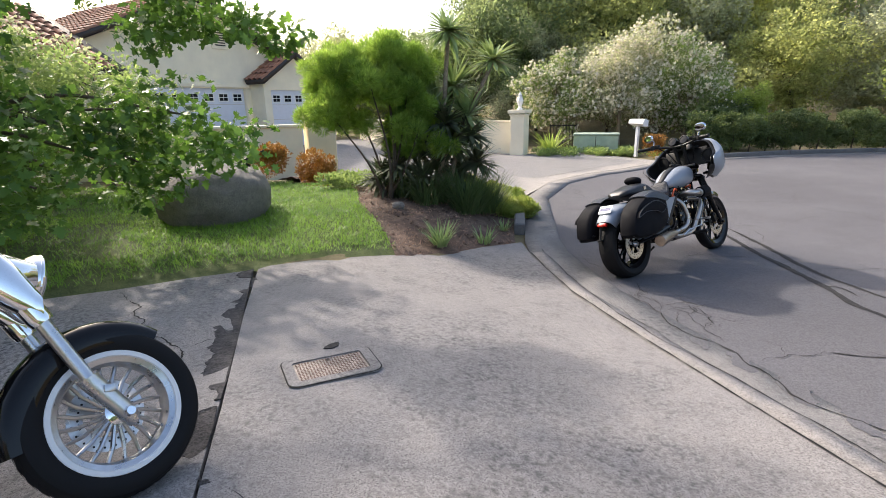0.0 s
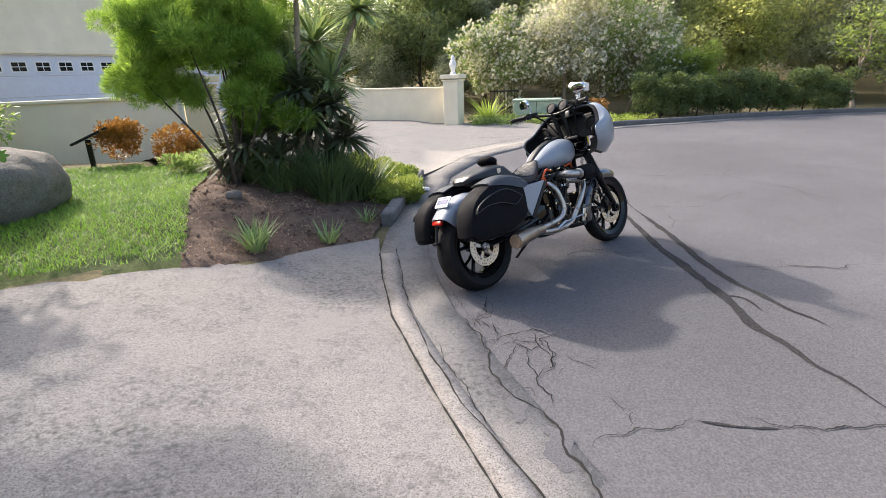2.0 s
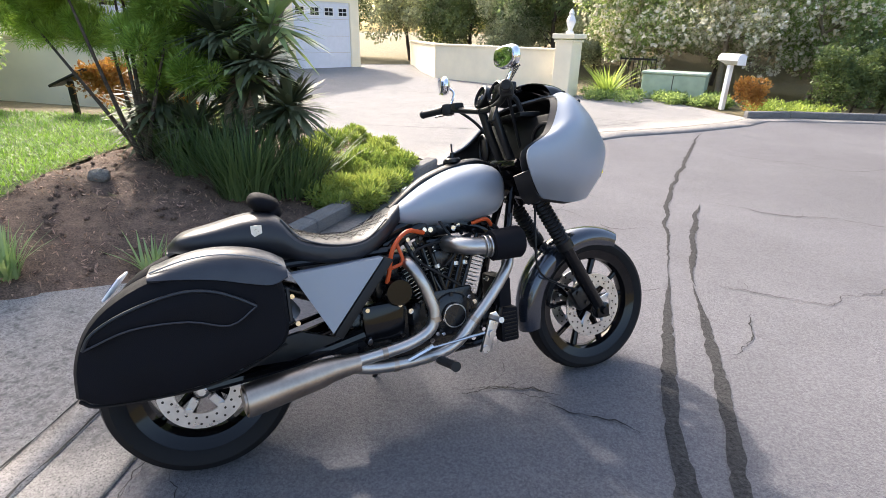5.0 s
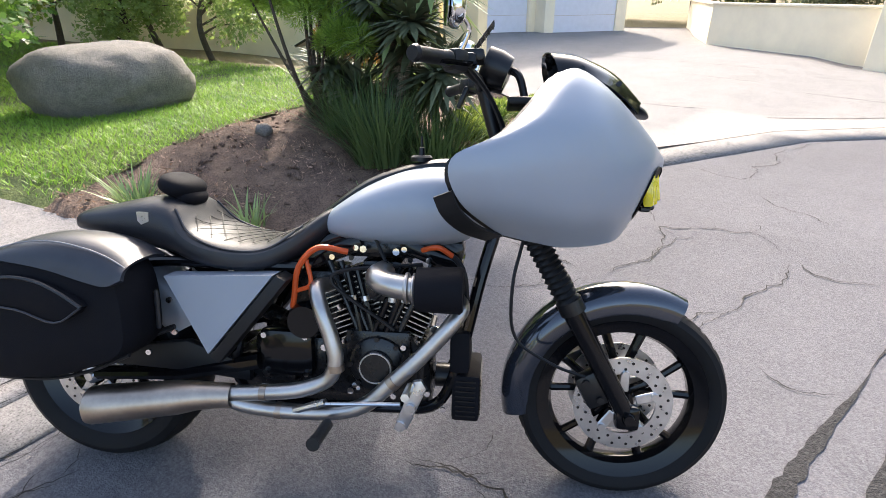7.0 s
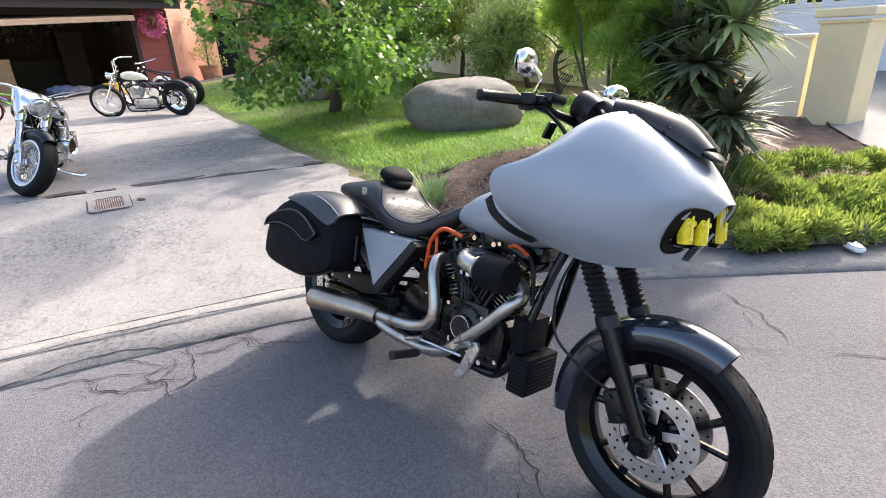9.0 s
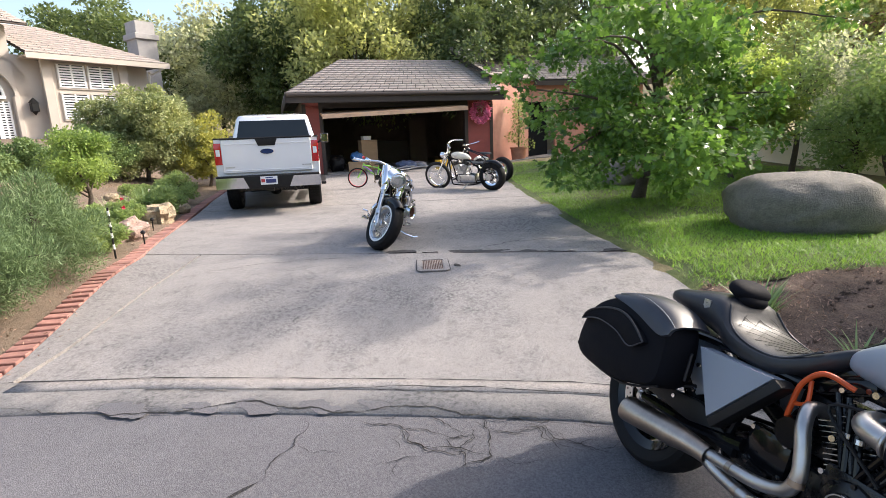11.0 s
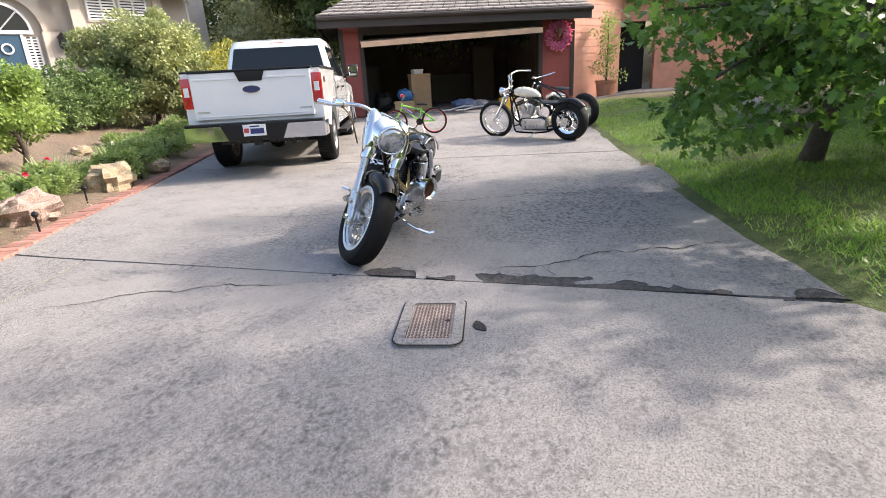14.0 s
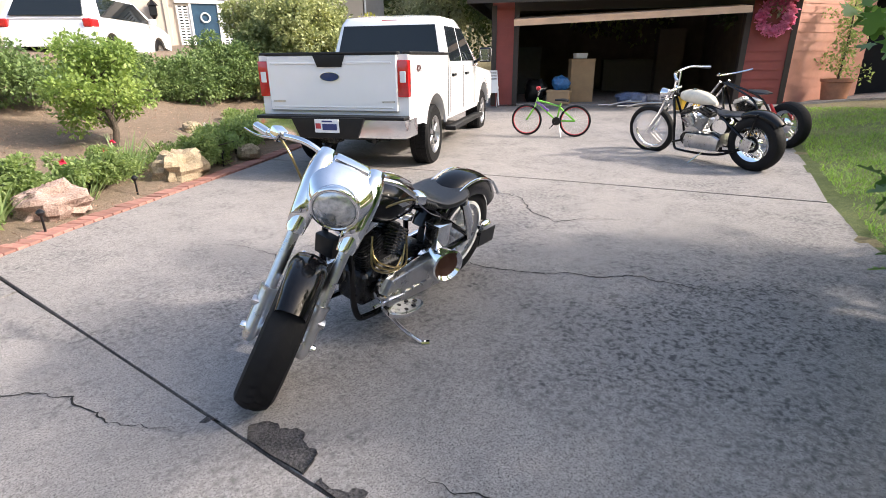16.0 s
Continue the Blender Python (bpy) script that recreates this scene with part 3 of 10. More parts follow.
def tiled_slope(parent, a, b, c, d, courses, per, material, thick=0.03, name="roof"):
    """A roof plane with corners a, b along the eave and c, d along the ridge; lapped courses of separate tiles in one skin of real steps."""
    a, b, c, d = Vector(a), Vector(b), Vector(c), Vector(d)
    nrm = (b - a).cross(d - a).normalized()
    if nrm.z < 0:
        nrm = -nrm
    shapes = []
    for i in range(courses):
        q0, q1 = i / courses, (i + 1.15) / courses
        e0, e1 = a.lerp(d, q0), b.lerp(c, q0)
        f0, f1 = a.lerp(d, min(1, q1)), b.lerp(c, min(1, q1))
        lift0, lift1 = nrm * (thick * 1.6), nrm * 0.004
        k = max(1, int(per * (e1 - e0).length / max(0.01, (b - a).length)))
        for j in range(k):
            off = 0.5 * (i % 2) / k
            t0, t1 = max(0.0, (j + 0.03) / k - off * 0), (j + 0.97) / k
            p = [e0.lerp(e1, t0), e0.lerp(e1, t1), f0.lerp(f1, t1), f0.lerp(f1, t0)]
            top = [p[0] + lift0, p[1] + lift0, p[2] + lift1, p[3] + lift1]
            low = [p[0] + lift0 - nrm * thick, p[1] + lift0 - nrm * thick]
            shapes.append(([tuple(v) for v in top + low], [(0, 1, 2, 3), (0, 4, 5, 1)]))
    part("roof_deck", ([tuple(v - nrm * 0.02) for v in (a, b, c, d)] + [tuple(v - nrm * 0.08) for v in (a, b, c, d)], [(0, 1, 2, 3), (7, 6, 5, 4), (0, 4, 5, 1), (1, 5, 6, 2), (2, 6, 7, 3), (3, 7, 4, 0)]), DARK_WOOD, parent, sharp=None)
    return part(name, join(*shapes), material, parent, sharp=None, kind="stuff")


def boards(parent, x0, x1, y, z0, z1, step, material, thick=0.02):
    """Lapped horizontal siding boards on a wall that faces -y."""
    z, first = z0, None
    while z < z1 - 0.01:
        top = min(z1, z + step)
        sh = ([(x0, y, z), (x1, y, z), (x1, y - thick, z), (x0, y - thick, z), (x0, y - 0.004, top), (x1, y - 0.004, top), (x0, y, top), (x1, y, top)], [(0, 1, 2, 3), (3, 2, 5, 4), (4, 5, 7, 6), (0, 3, 4, 6), (1, 7, 5, 2)])
        part("siding_board", sh, material, parent)
        z += step


def garage():
    """x along the front from the left jamb, y towards the back; -y faces the drive."""
    m = Matrix(((GARAGE_U.x, -GARAGE_N.x, 0, GARAGE.x), (GARAGE_U.y, -GARAGE_N.y, 0, GARAGE.y), (0, 0, 1, GARAGE.z), (0, 0, 0, 1)))
    g = thing("garage", "red-brown sided garage with its wide door tilted open", "garage", m)
    W0, W1, D, H = -0.65, 6.14, 6.6, 2.45
    wall = part("front_wall", join(block(W0, -0.12, 0, 0.15, -0.1, H), block(5.17, W1, 0, 0.15, -0.1, H), block(-0.12, 5.17, 0, 0.15, 2.2, H)), SIDING, g, "red-brown lapped siding")
    boards(wall, 5.17, W1 - 0.1, 0.0, 0, 2.25, 0.2, SIDING)
    boards(wall, W0 + 0.1, -0.12, 0.0, 0, 2.25, 0.2, SIDING)
    # inner walls darker than PLY: the garage's shade is put into the colour
    INNER = plain("shaded_plywood", (0.16, 0.12, 0.09), 0.9, vary=0.3, scale=2)
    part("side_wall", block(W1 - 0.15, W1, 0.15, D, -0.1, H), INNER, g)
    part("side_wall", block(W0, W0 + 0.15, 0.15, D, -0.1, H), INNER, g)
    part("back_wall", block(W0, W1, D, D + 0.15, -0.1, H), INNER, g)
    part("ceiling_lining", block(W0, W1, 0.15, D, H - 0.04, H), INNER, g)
    part("floor_slab", block(W0 + 0.15, W1 - 0.15, 0.0, D, -0.1, 0.015), CONCRETE, g)
    for x in (-0.06, 5.11, W1 - 0.05, W0 + 0.05):
        part("trim_post", block(x - 0.06, x + 0.06, -0.035, 0.16, -0.02, 2.3), DARK_WOOD, g)
    part("header", block(-0.12, 5.17, -0.03, 0.1, 2.16, 2.42), DARK_WOOD, g)
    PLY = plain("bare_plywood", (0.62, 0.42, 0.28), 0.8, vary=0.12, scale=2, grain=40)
    door = part("tilt_door", block(-0.02, 4.95, -0.62, 1.7, 1.98, 2.03), PLY, g, "bare plywood underside of the raised door", m=pose(0, 0, -0.02, 6.5, -2.0, 0))
    each("door_rail", [block(-0.02, 4.95, -0.64, -0.6, 1.9, 1.978)] + [block(0.0, 4.93, -0.57 + 0.37 * i, -0.51 + 0.37 * i, 1.93, 1.978) for i in range(7)], PLY, door)
    each("door_stile", [block(0.02 + 0.7 * i, 0.08 + 0.7 * i, -0.6, 1.7, 1.925, 1.976) for i in range(7)], PLY, door)
    # roof: hip at the left end
    zf, ov = 2.6, 0.68
    e0, e1 = (-1.15, -ov, zf), (6.35, -ov, zf + 0.02)
    part("fascia", block(-1.15, 6.35, -ov - 0.03, -ov, zf - 0.3, zf - 0.02), DARK_WOOD, g)
    part("fascia", block(-1.18, -1.15, -ov, 7.4, zf - 0.3, zf - 0.02), DARK_WOOD, g)
    part("eave_gutter", tube([(-1.15, -ov - 0.08, zf - 0.06), (6.36, -ov - 0.08, zf - 0.04)], 0.06, 10), DARK_WOOD, g)
    part("soffit", block(-1.15, 6.35, -ov, 0.02, zf - 0.14, zf - 0.1), DARK_WOOD, g)
    rz = 4.2
    tiled_slope(g, e0, e1, (6.35, 3.35, rz), (1.15, 3.35, rz), 15, 24, ROOF_TILE)
    tiled_slope(g, (-1.15, 7.4, zf), e0, (1.15, 3.35, rz), (1.15, 3.36, rz), 15, 24, ROOF_TILE)
    tiled_slope(g, (6.35, 7.4, zf), (-1.15, 7.4, zf), (1.15, 3.36, rz), (6.35, 3.36, rz), 6, 8, ROOF_TILE)
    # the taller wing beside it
    wg = part("wing_wall", ([(6.14, 0.05, -0.1), (8.42, 1.6, -0.1), (8.42, 1.75, -0.1), (6.14, 0.2, -0.1), (6.14, 0.05, 3.2), (8.42, 1.6, 3.2), (8.42, 1.75, 3.2), (6.14, 0.2, 3.2)], [(0, 1, 5, 4), (1, 2, 6, 5), (2, 3, 7, 6), (3, 0, 4, 7), (4, 5, 6, 7)]), SIDING_SIDE, g, "red siding in a paler, sunlit colour")
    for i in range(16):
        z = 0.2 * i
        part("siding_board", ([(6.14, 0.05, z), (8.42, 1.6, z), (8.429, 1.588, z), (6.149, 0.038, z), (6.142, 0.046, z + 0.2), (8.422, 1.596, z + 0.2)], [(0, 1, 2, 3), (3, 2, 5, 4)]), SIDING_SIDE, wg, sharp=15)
    # near-black panel stands in for the shade of the room beyond
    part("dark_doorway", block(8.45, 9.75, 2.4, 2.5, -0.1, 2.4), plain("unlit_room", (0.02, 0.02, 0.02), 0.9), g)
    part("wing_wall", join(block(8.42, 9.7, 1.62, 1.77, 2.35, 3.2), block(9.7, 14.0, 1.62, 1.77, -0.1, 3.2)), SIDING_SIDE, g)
    tiled_slope(g, (6.0, -0.15, 3.2), (8.6, 1.4, 3.2), (8.6, 5.0, 5.0), (6.0, 5.0, 5.0), 14, 10, ROOF_TILE)
    tiled_slope(g, (8.6, 1.4, 3.2), (14.5, 1.4, 3.2), (14.5, 5.0, 5.0), (8.6, 5.0, 5.0), 12, 18, ROOF_TILE)
    part("fascia", block(8.6, 14.5, 1.37, 1.4, 2.98, 3.16), DARK_WOOD, g)
    return g, m


GAR, GAR_M = garage()


def stucco_wall(name, pts, height, thick, material, label, cap=True):
    w = tagged(new(name), label, "wall", kind="structure")
    for i in range(len(pts) - 1):
        a, b = Vector(pts[i]), Vector(pts[i + 1])
        L = (b - a).length
        m = frame_of((a.x, a.y, -0.3), b - a)
        part("wall_panel", block(-0.02 if i else 0, L, -thick / 2, thick / 2, 0, height + 0.3 - 0.06), material, w, m=m)
        if cap:
            part("wall_cap", block(-0.05, L + 0.05, -thick / 2 - 0.04, thick / 2 + 0.04, height + 0.3 - 0.06, height + 0.3, 0.012), material, w, m=m)
    return w


def pillar(x, y, turn, z0, h, w, material, label, urn):
    p = thing("gate_pillar", label, "pillar", pose(x, y, z0, 0, 0, turn))
    part("shaft", block(-w / 2, w / 2, -w / 2, w / 2, -0.1, h - 0.16, 0.01), material, p)
    part("moulding", join(block(-w / 2 - 0.03, w / 2 + 0.03, -w / 2 - 0.03, w / 2 + 0.03, h - 0.2, h - 0.15, 0.008), block(-w / 2 - 0.07, w / 2 + 0.07, -w / 2 - 0.07, w / 2 + 0.07, h - 0.12, h, 0.015)), material, p)
    if urn:
        part("finial", at(lathe([(0, 0), (0.1, 0), (0.1, 0.04), (0.05, 0.08), (0.09, 0.2), (0.12, 0.3), (0.08, 0.4), (0.05, 0.44), (0.07, 0.48), (0.03, 0.56), (0, 0.6)], 20), 0, 0, h), WHITE_PAINT, p, "white turned finial")
    return p


stucco_wall("wall_1", [(-16.0, 6.9), (-9.0, 9.4), (-3.0, 12.0)], 1.12, 0.2, STUCCO, "low cream stucco wall of the neighbouring house")
pillar(-2.65, 12.25, 23, -0.1, 1.55, 0.62, STUCCO_YELLOW_LIT, "thick yellow-lit stucco pillar ending the wall", False)
stucco_wall("wall_2", [(-3.6, 26.6), (-1.2, 21.3), (2.85, 18.75)], 0.93, 0.2, STUCCO, "low cream stucco wall round the forecourt")
pillar(2.98, 18.35, -30, -0.2, 1.5, 0.5, STUCCO, "cream stucco gate pillar with a white finial", True)


def garage_door(parent, x0, x1, h, y, windows):
    d = part("garage_door", block(x0, x1, y, y + 0.05, 0, h), DOOR_WHITE, parent, "white sectional door with small panes")
    for i in range(3):
        part("door_groove", block(x0 + 0.02, x1 - 0.02, y - 0.004, y + 0.001, h * (i + 1) / 4 - 0.006, h * (i + 1) / 4 + 0.006), STUCCO_GREY, d)
    n = windows
    w = (x1 - x0) / n
    for i in range(n):
        c = x0 + w * (i + 0.5)
        pw, ph, z = w * 0.30, 0.13, h - 0.33
        win = part("door_window", join(block(c - pw - 0.03, c + pw + 0.03, y - 0.015, y + 0.002, z - ph - 0.03, z + ph + 0.03)), WHITE_PAINT, d)
        for sx in (-1, 1):
            for sz in (-1, 1):
                part("pane", block(c + sx * pw * 0.5 - pw * 0.44, c + sx * pw * 0.5 + pw * 0.44, y - 0.019, y - 0.012, z + sz * ph * 0.5 - ph * 0.42, z + sz * ph * 0.5 + ph * 0.42), SMOKE_PANE, win)
    return d


SMOKE_PANE = glass_mat("dark_pane", (0.015, 0.017, 0.02), 0.05)


def house_two():
    """x along the garage front, y away from the forecourt."""
    m = frame_of((-7.5, 21.0, -0.08), (0.52, 0.854))
    h = thing("neighbour_house", "cream stucco house with white garage doors and tiled gables", "house", m)
    part("wall", join(block(-7.5, -4.75, 0, 0.2, 0, 2.7), block(0.32, 0.6, 0, 0.2, 0, 2.7), block(-4.75, 0.32, 0, 0.2, 2.33, 2.7)), STUCCO, h)
    part("gable_wall", slab([(-7.5, 2.7), (0.6, 2.7), (3.9, 2.7), (1.2, 4.85), (-1.5, 5.35), (-3.2, 4.5)], 0.2, "xz"), STUCCO, h, m=pose(0, 0.1, 0))
    part("trim_band", join(block(-5.0, 0.55, -0.04, 0.0, 2.36, 2.5, 0.01), block(-4.9, -4.76, -0.04, 0, 0, 2.36, 0.01), block(0.33, 0.47, -0.04, 0, 0, 2.36, 0.01)), STUCCO, h)
    garage_door(h, -4.75, 0.32, 2.33, 0.1, 8)
    v = part("gable_vent", block(-0.95, -0.25, -0.04, 0.0, 3.7, 4.5, 0.01), STUCCO, h)
    for i in range(7):
        part("vent_slat", block(-0.82, -0.38, -0.06, -0.03, 3.82 + 0.085 * i, 3.86 + 0.085 * i), DARK_WOOD, v)
    # projecting bay with its own gable
    b = part("bay_wall", join(block(0.6, 0.95, -0.75, -0.55, 0, 2.7), block(3.35, 3.75, -0.75, -0.55, 0, 2.7), block(0.95, 3.35, -0.75, -0.55, 2.28, 2.7), block(0.6, 0.8, -0.55, 0.0, 0, 2.7), block(3.55, 3.75, -0.55, 6, 0, 2.7)), STUCCO, h)
    part("bay_gable", slab([(0.6, 2.7), (3.75, 2.7), (2.2, 3.75)], 0.2, "xz"), STUCCO, h, m=pose(0, -0.65, 0))
    garage_door(h, 0.95, 3.35, 2.28, -0.68, 4)
    for s in ((0.35, 2.2, 2.62, 3.78), (4.0, 2.2, 2.62, 3.78)):
        x0, x1, z0, z1 = s
        barrel_roof(h, (x0, -1.0, z0), (x0, 3.0, z0), (x1, 3.0, z1), (x1, -1.0, z1), 9)
    barrel_roof(h, (-8.0, -0.5, 2.65), (-8.0, 7.0, 2.65), (-1.6, 7.0, 5.5), (-1.6, -0.5, 5.5), 18)
    barrel_roof(h, (4.2, -0.5, 2.65), (4.2, 7.0, 2.65), (-1.6, 7.0, 5.5), (-1.6, -0.5, 5.5), 18)
    part("side_wall", join(block(-7.5, -7.3, 0.2, 7, 0, 2.7), block(-7.5, 3.7, 7, 7.2, 0, 2.7)), STUCCO, h)
    part("wing_wall", join(block(-13.0, -6.0, -2.2, -2.0, 0, 2.75), block(-6.2, -6.0, -2.0, 0.0, 0, 2.75)), STUCCO, h)
    part("wing_gable", slab([(-2.2, 2.75), (1.6, 2.75), (1.6, 4.5)], 0.2, "yz"), STUCCO, h, m=pose(-6.1, 0, 0))
    barrel_roof(h, (-13.0, -2.8, 2.6), (-5.7, -2.8, 2.6), (-5.7, 1.6, 4.6), (-13.0, 1.6, 4.6), 18)
    return h


def barrel_roof(parent, a, b, c, d, rows):
    """Clay barrel tiles: a-b is the eave, c-d the ridge; rolls run from eave to ridge, in laps."""
    a, b, c, d = [Vector(p) for p in (a, b, c, d)]
    up = (d - a)
    along = (b - a)
    n = along.cross(up).normalized()
    if n.z < 0:
        n = -n
    side = along.normalized()
    cols = max(2, int(along.length / 0.26))
    laps = max(3, int(up.length / 0.4))
    shapes = []
    for j in range(cols):
        if j > 26:
            break
        o = a + along * ((j + 0.5) / cols)
        for i in range(laps):
            p0, p1 = o + up * (i / laps), o + up * ((i + 1.12) / laps)
            l0 = [p0 + side * (0.11 * math.cos(t)) + n * (0.02 + 0.085 * math.sin(t)) for t in [math.pi * k / 5 for k in range(6)]]
            l1 = [p1 + side * (0.09 * math.cos(t)) + n * (-0.01 + 0.07 * math.sin(t)) for t in [math.pi * k / 5 for k in range(6)]]
            shapes.append(rings([l0, l1], False, False))
    part("tile_roof", join(*shapes), TERRACOTTA, parent, "terracotta barrel tiles", sharp=None, kind="stuff")
    part("roof_deck", ([tuple(v) for v in (a, b, c, d)] + [tuple(v - n * 0.16) for v in (a, b, c, d)], [(0, 1, 2, 3), (7, 6, 5, 4), (0, 4, 5, 1), (1, 5, 6, 2), (2, 6, 7, 3), (3, 7, 4, 0)]), DARK_WOOD, parent, sharp=None)


house_two()


def shutter_window(parent, x, z, w, h, arched=False):
    win = part("window", block(x - w / 2 - 0.07, x + w / 2 + 0.07, -0.05, 0.0, z - h / 2 - 0.07, z + h / 2 + 0.07, 0.01), STUCCO_GREY, parent)
    part("pane", block(x - w / 2, x + w / 2, -0.055, -0.045, z - h / 2, z + h / 2), SMOKE_PANE, win)
    for k in (-1, 0, 1):
        part("window_bar", block(x + k * w / 2 - 0.03, x + k * w / 2 + 0.03, -0.075, -0.05, z - h / 2, z + h / 2), WHITE_PAINT, win)
    n = int(h / 0.09)
    for i in range(n):
        part("shutter_slat", block(x - w / 2, x + w / 2, -0.07, -0.05, z - h / 2 + i * h / n, z - h / 2 + (i + 0.55) * h / n), WHITE_PAINT, win)
    return win


def arch_band(x, z, r0, r1, y0, y1, n=24):
    """Half a flat ring standing in the wall's plane."""
    loops = []
    for k in range(n + 1):
        t = math.pi * k / n
        loops.append([(x + r * math.cos(t), y, z + r * math.sin(t)) for r, y in ((r0, y0), (r1, y0), (r1, y1), (r0, y1))])
    return rings(loops)


def house_three():
    """The taupe house at the top of the bank; -y faces the drive."""
    m = Matrix(((-0.9707, -0.2402, 0, -4.0), (0.2402, -0.9707, 0, -18.2), (0, 0, 1, 1.6), (0, 0, 0, 1)))
    h = thing("bank_house", "taupe stucco house with white shutters and a blue door", "house", m)
    part("wall", block(-5.0, 2.25, 0, 0.25, -0.8, 4.3), STUCCO_GREY, h)
    part("wall", block(4.7, 9.5, 0, 0.25, -0.8, 3.3), STUCCO_GREY, h)
    part("wall", block(9.25, 9.5, 0.25, 7, -0.8, 3.3), STUCCO_GREY, h)
    part("entry_wall", block(2.25, 4.7, 0.22, 0.4, -0.8, 3.3), STUCCO_GREY, h)
    part("wall", block(2.25, 4.7, 0, 0.25, 3.06, 4.3), STUCCO_GREY, h)
    part("entry_arch", join(arch_band(3.48, 1.8, 1.22, 1.75, 0.0, 0.25), arch_band(3.48, 1.8, 1.14, 1.26, -0.05, 0.02)), STUCCO_GREY, h, "arched stucco entry surround")
    for x in (2.3, 4.66):
        part("entry_pier", block(x - 0.08, x + 0.08, -0.05, 0.24, -0.8, 1.8, 0.01), STUCCO_GREY, h)
    part("bay_wall", block(5.6, 8.4, -0.3, 0.0, -0.8, 3.3), STUCCO_GREY, h)
    for x in (5.62, 8.35):
        part("pilaster", block(x - 0.16, x + 0.16, -0.42, -0.3, -0.8, 3.2, 0.01), STUCCO_GREY, h)
    for x, z, w_h in ((6.46, 2.6, 0.85), (7.5, 2.6, 0.85), (6.46, 1.45, 0.95), (7.5, 1.45, 0.95)):
        w = shutter_window(h, x, z, 0.88, w_h)
        w.matrix_basis = pose(0, -0.3, 0)
    d = part("front_door", block(3.12, 3.98, 0.14, 0.2, -0.3, 1.71, 0.01), plain("blue_door", (0.03, 0.075, 0.13), 0.4), h, "dark blue front door")
    part("door_wreath", at(torus(0.15, 0.03, 20, 8), 3.55, 0.11, 1.25), WHITE_PAINT, d)
    part("door_frame", join(block(3.04, 3.12, 0.1, 0.22, -0.3, 1.8, 0.004), block(3.98, 4.06, 0.1, 0.22, -0.3, 1.8, 0.004), block(2.6, 4.36, 0.08, 0.22, 1.71, 1.83, 0.006)), WHITE_PAINT, h, "white door frame")
    fan = part("fanlight", join(arch_band(3.48, 1.83, 0.8, 0.88, 0.1, 0.2), *[tube([(3.48, 0.13, 1.83), (3.48 + 0.82 * math.cos(t), 0.13, 1.83 + 0.82 * math.sin(t))], 0.025, 6) for t in (0.8, 1.57, 2.34)]), WHITE_PAINT, h, "white arched fanlight frame")
    part("arch_pane", at(slab([(0.8 * math.cos(math.pi * k / 20), 0.8 * math.sin(math.pi * k / 20)) for k in range(21)], 0.02, "xz"), 3.48, 0.18, 1.83), SMOKE_PANE, fan)
    for x in (2.83, 4.27):
        sw = shutter_window(h, x, 0.75, 0.34, 1.75)
        sw.matrix_basis = pose(0, 0.22, 0)
    for x in (1.9, 5.1):
        part("wall_lantern", join(block(x - 0.12, x + 0.12, -0.3, -0.06, 1.25, 1.58, 0.02), at(lathe([(0.18, 0), (0.12, 0.08), (0, 0.2)], 6), x, -0.18, 1.58), at(lathe([(0, -0.14), (0.06, -0.06), (0.1, 0)], 6), x, -0.18, 1.25)), BLACK_SATIN, h, "black wall lantern")
    shutter_window(h, 0.3, 1.1, 1.3, 1.4)
    tiled_slope(h, (4.9, -0.9, 3.3), (10.1, -0.9, 3.3), (7.0, 4.0, 5.1), (4.9, 4.0, 5.1), 12, 14, ROOF_TILE)
    tiled_slope(h, (10.1, -0.9, 3.3), (10.1, 8.0, 3.3), (7.0, 4.0, 5.1), (7.0, 4.0, 5.1), 12, 18, ROOF_TILE)
    tiled_slope(h, (-5.6, -0.7, 4.3), (5.2, -0.7, 4.3), (5.2, 4.5, 6.2), (-5.6, 4.5, 6.2), 12, 24, ROOF_TILE)
    part("fascia", block(4.9, 10.1, -0.92, -0.86, 3.1, 3.3), STUCCO_GREY, h)
    part("soffit", block(4.9, 10.1, -0.86, 0.0, 3.18, 3.22), STUCCO_GREY, h)
    part("downpipe", tube(smooth_line([(9.9, -0.85, 3.15), (9.62, -0.3, 2.9), (9.58, -0.05, 2.7), (9.58, -0.05, -0.6)]), 0.04, 8), WHITE_PAINT, h)
    part("chimney", join(block(10.1, 11.0, 1.6, 2.6, -0.8, 4.7), block(10.0, 11.1, 1.5, 2.7, 4.7, 4.95, 0.02), block(10.12, 10.98, 1.62, 2.58, 4.95, 5.5)), plain("grey_stucco_chimney", (0.4, 0.38, 0.37), 0.9, vary=0.06), h, "tall grey stucco chimney")
    return h


house_three()

# ---- plants ----
def raw_mesh(name, verts, sizes, loops, material):
    """A mesh from arrays of corners, face sizes and face corners."""
    me = bpy.data.meshes.new(name)
    me.vertices.add(len(verts))
    me.vertices.foreach_set("co", np.asarray(verts, dtype=np.float32).ravel())
    me.loops.add(len(loops))
    me.loops.foreach_set("vertex_index", np.asarray(loops, dtype=np.int32))
    me.polygons.add(len(sizes))
    starts = np.concatenate(([0], np.cumsum(sizes)[:-1])).astype(np.int32)
    me.polygons.foreach_set("loop_start", starts)
    me.materials.append(material)
    me.update(calc_edges=True)
    me.validate()
    return me


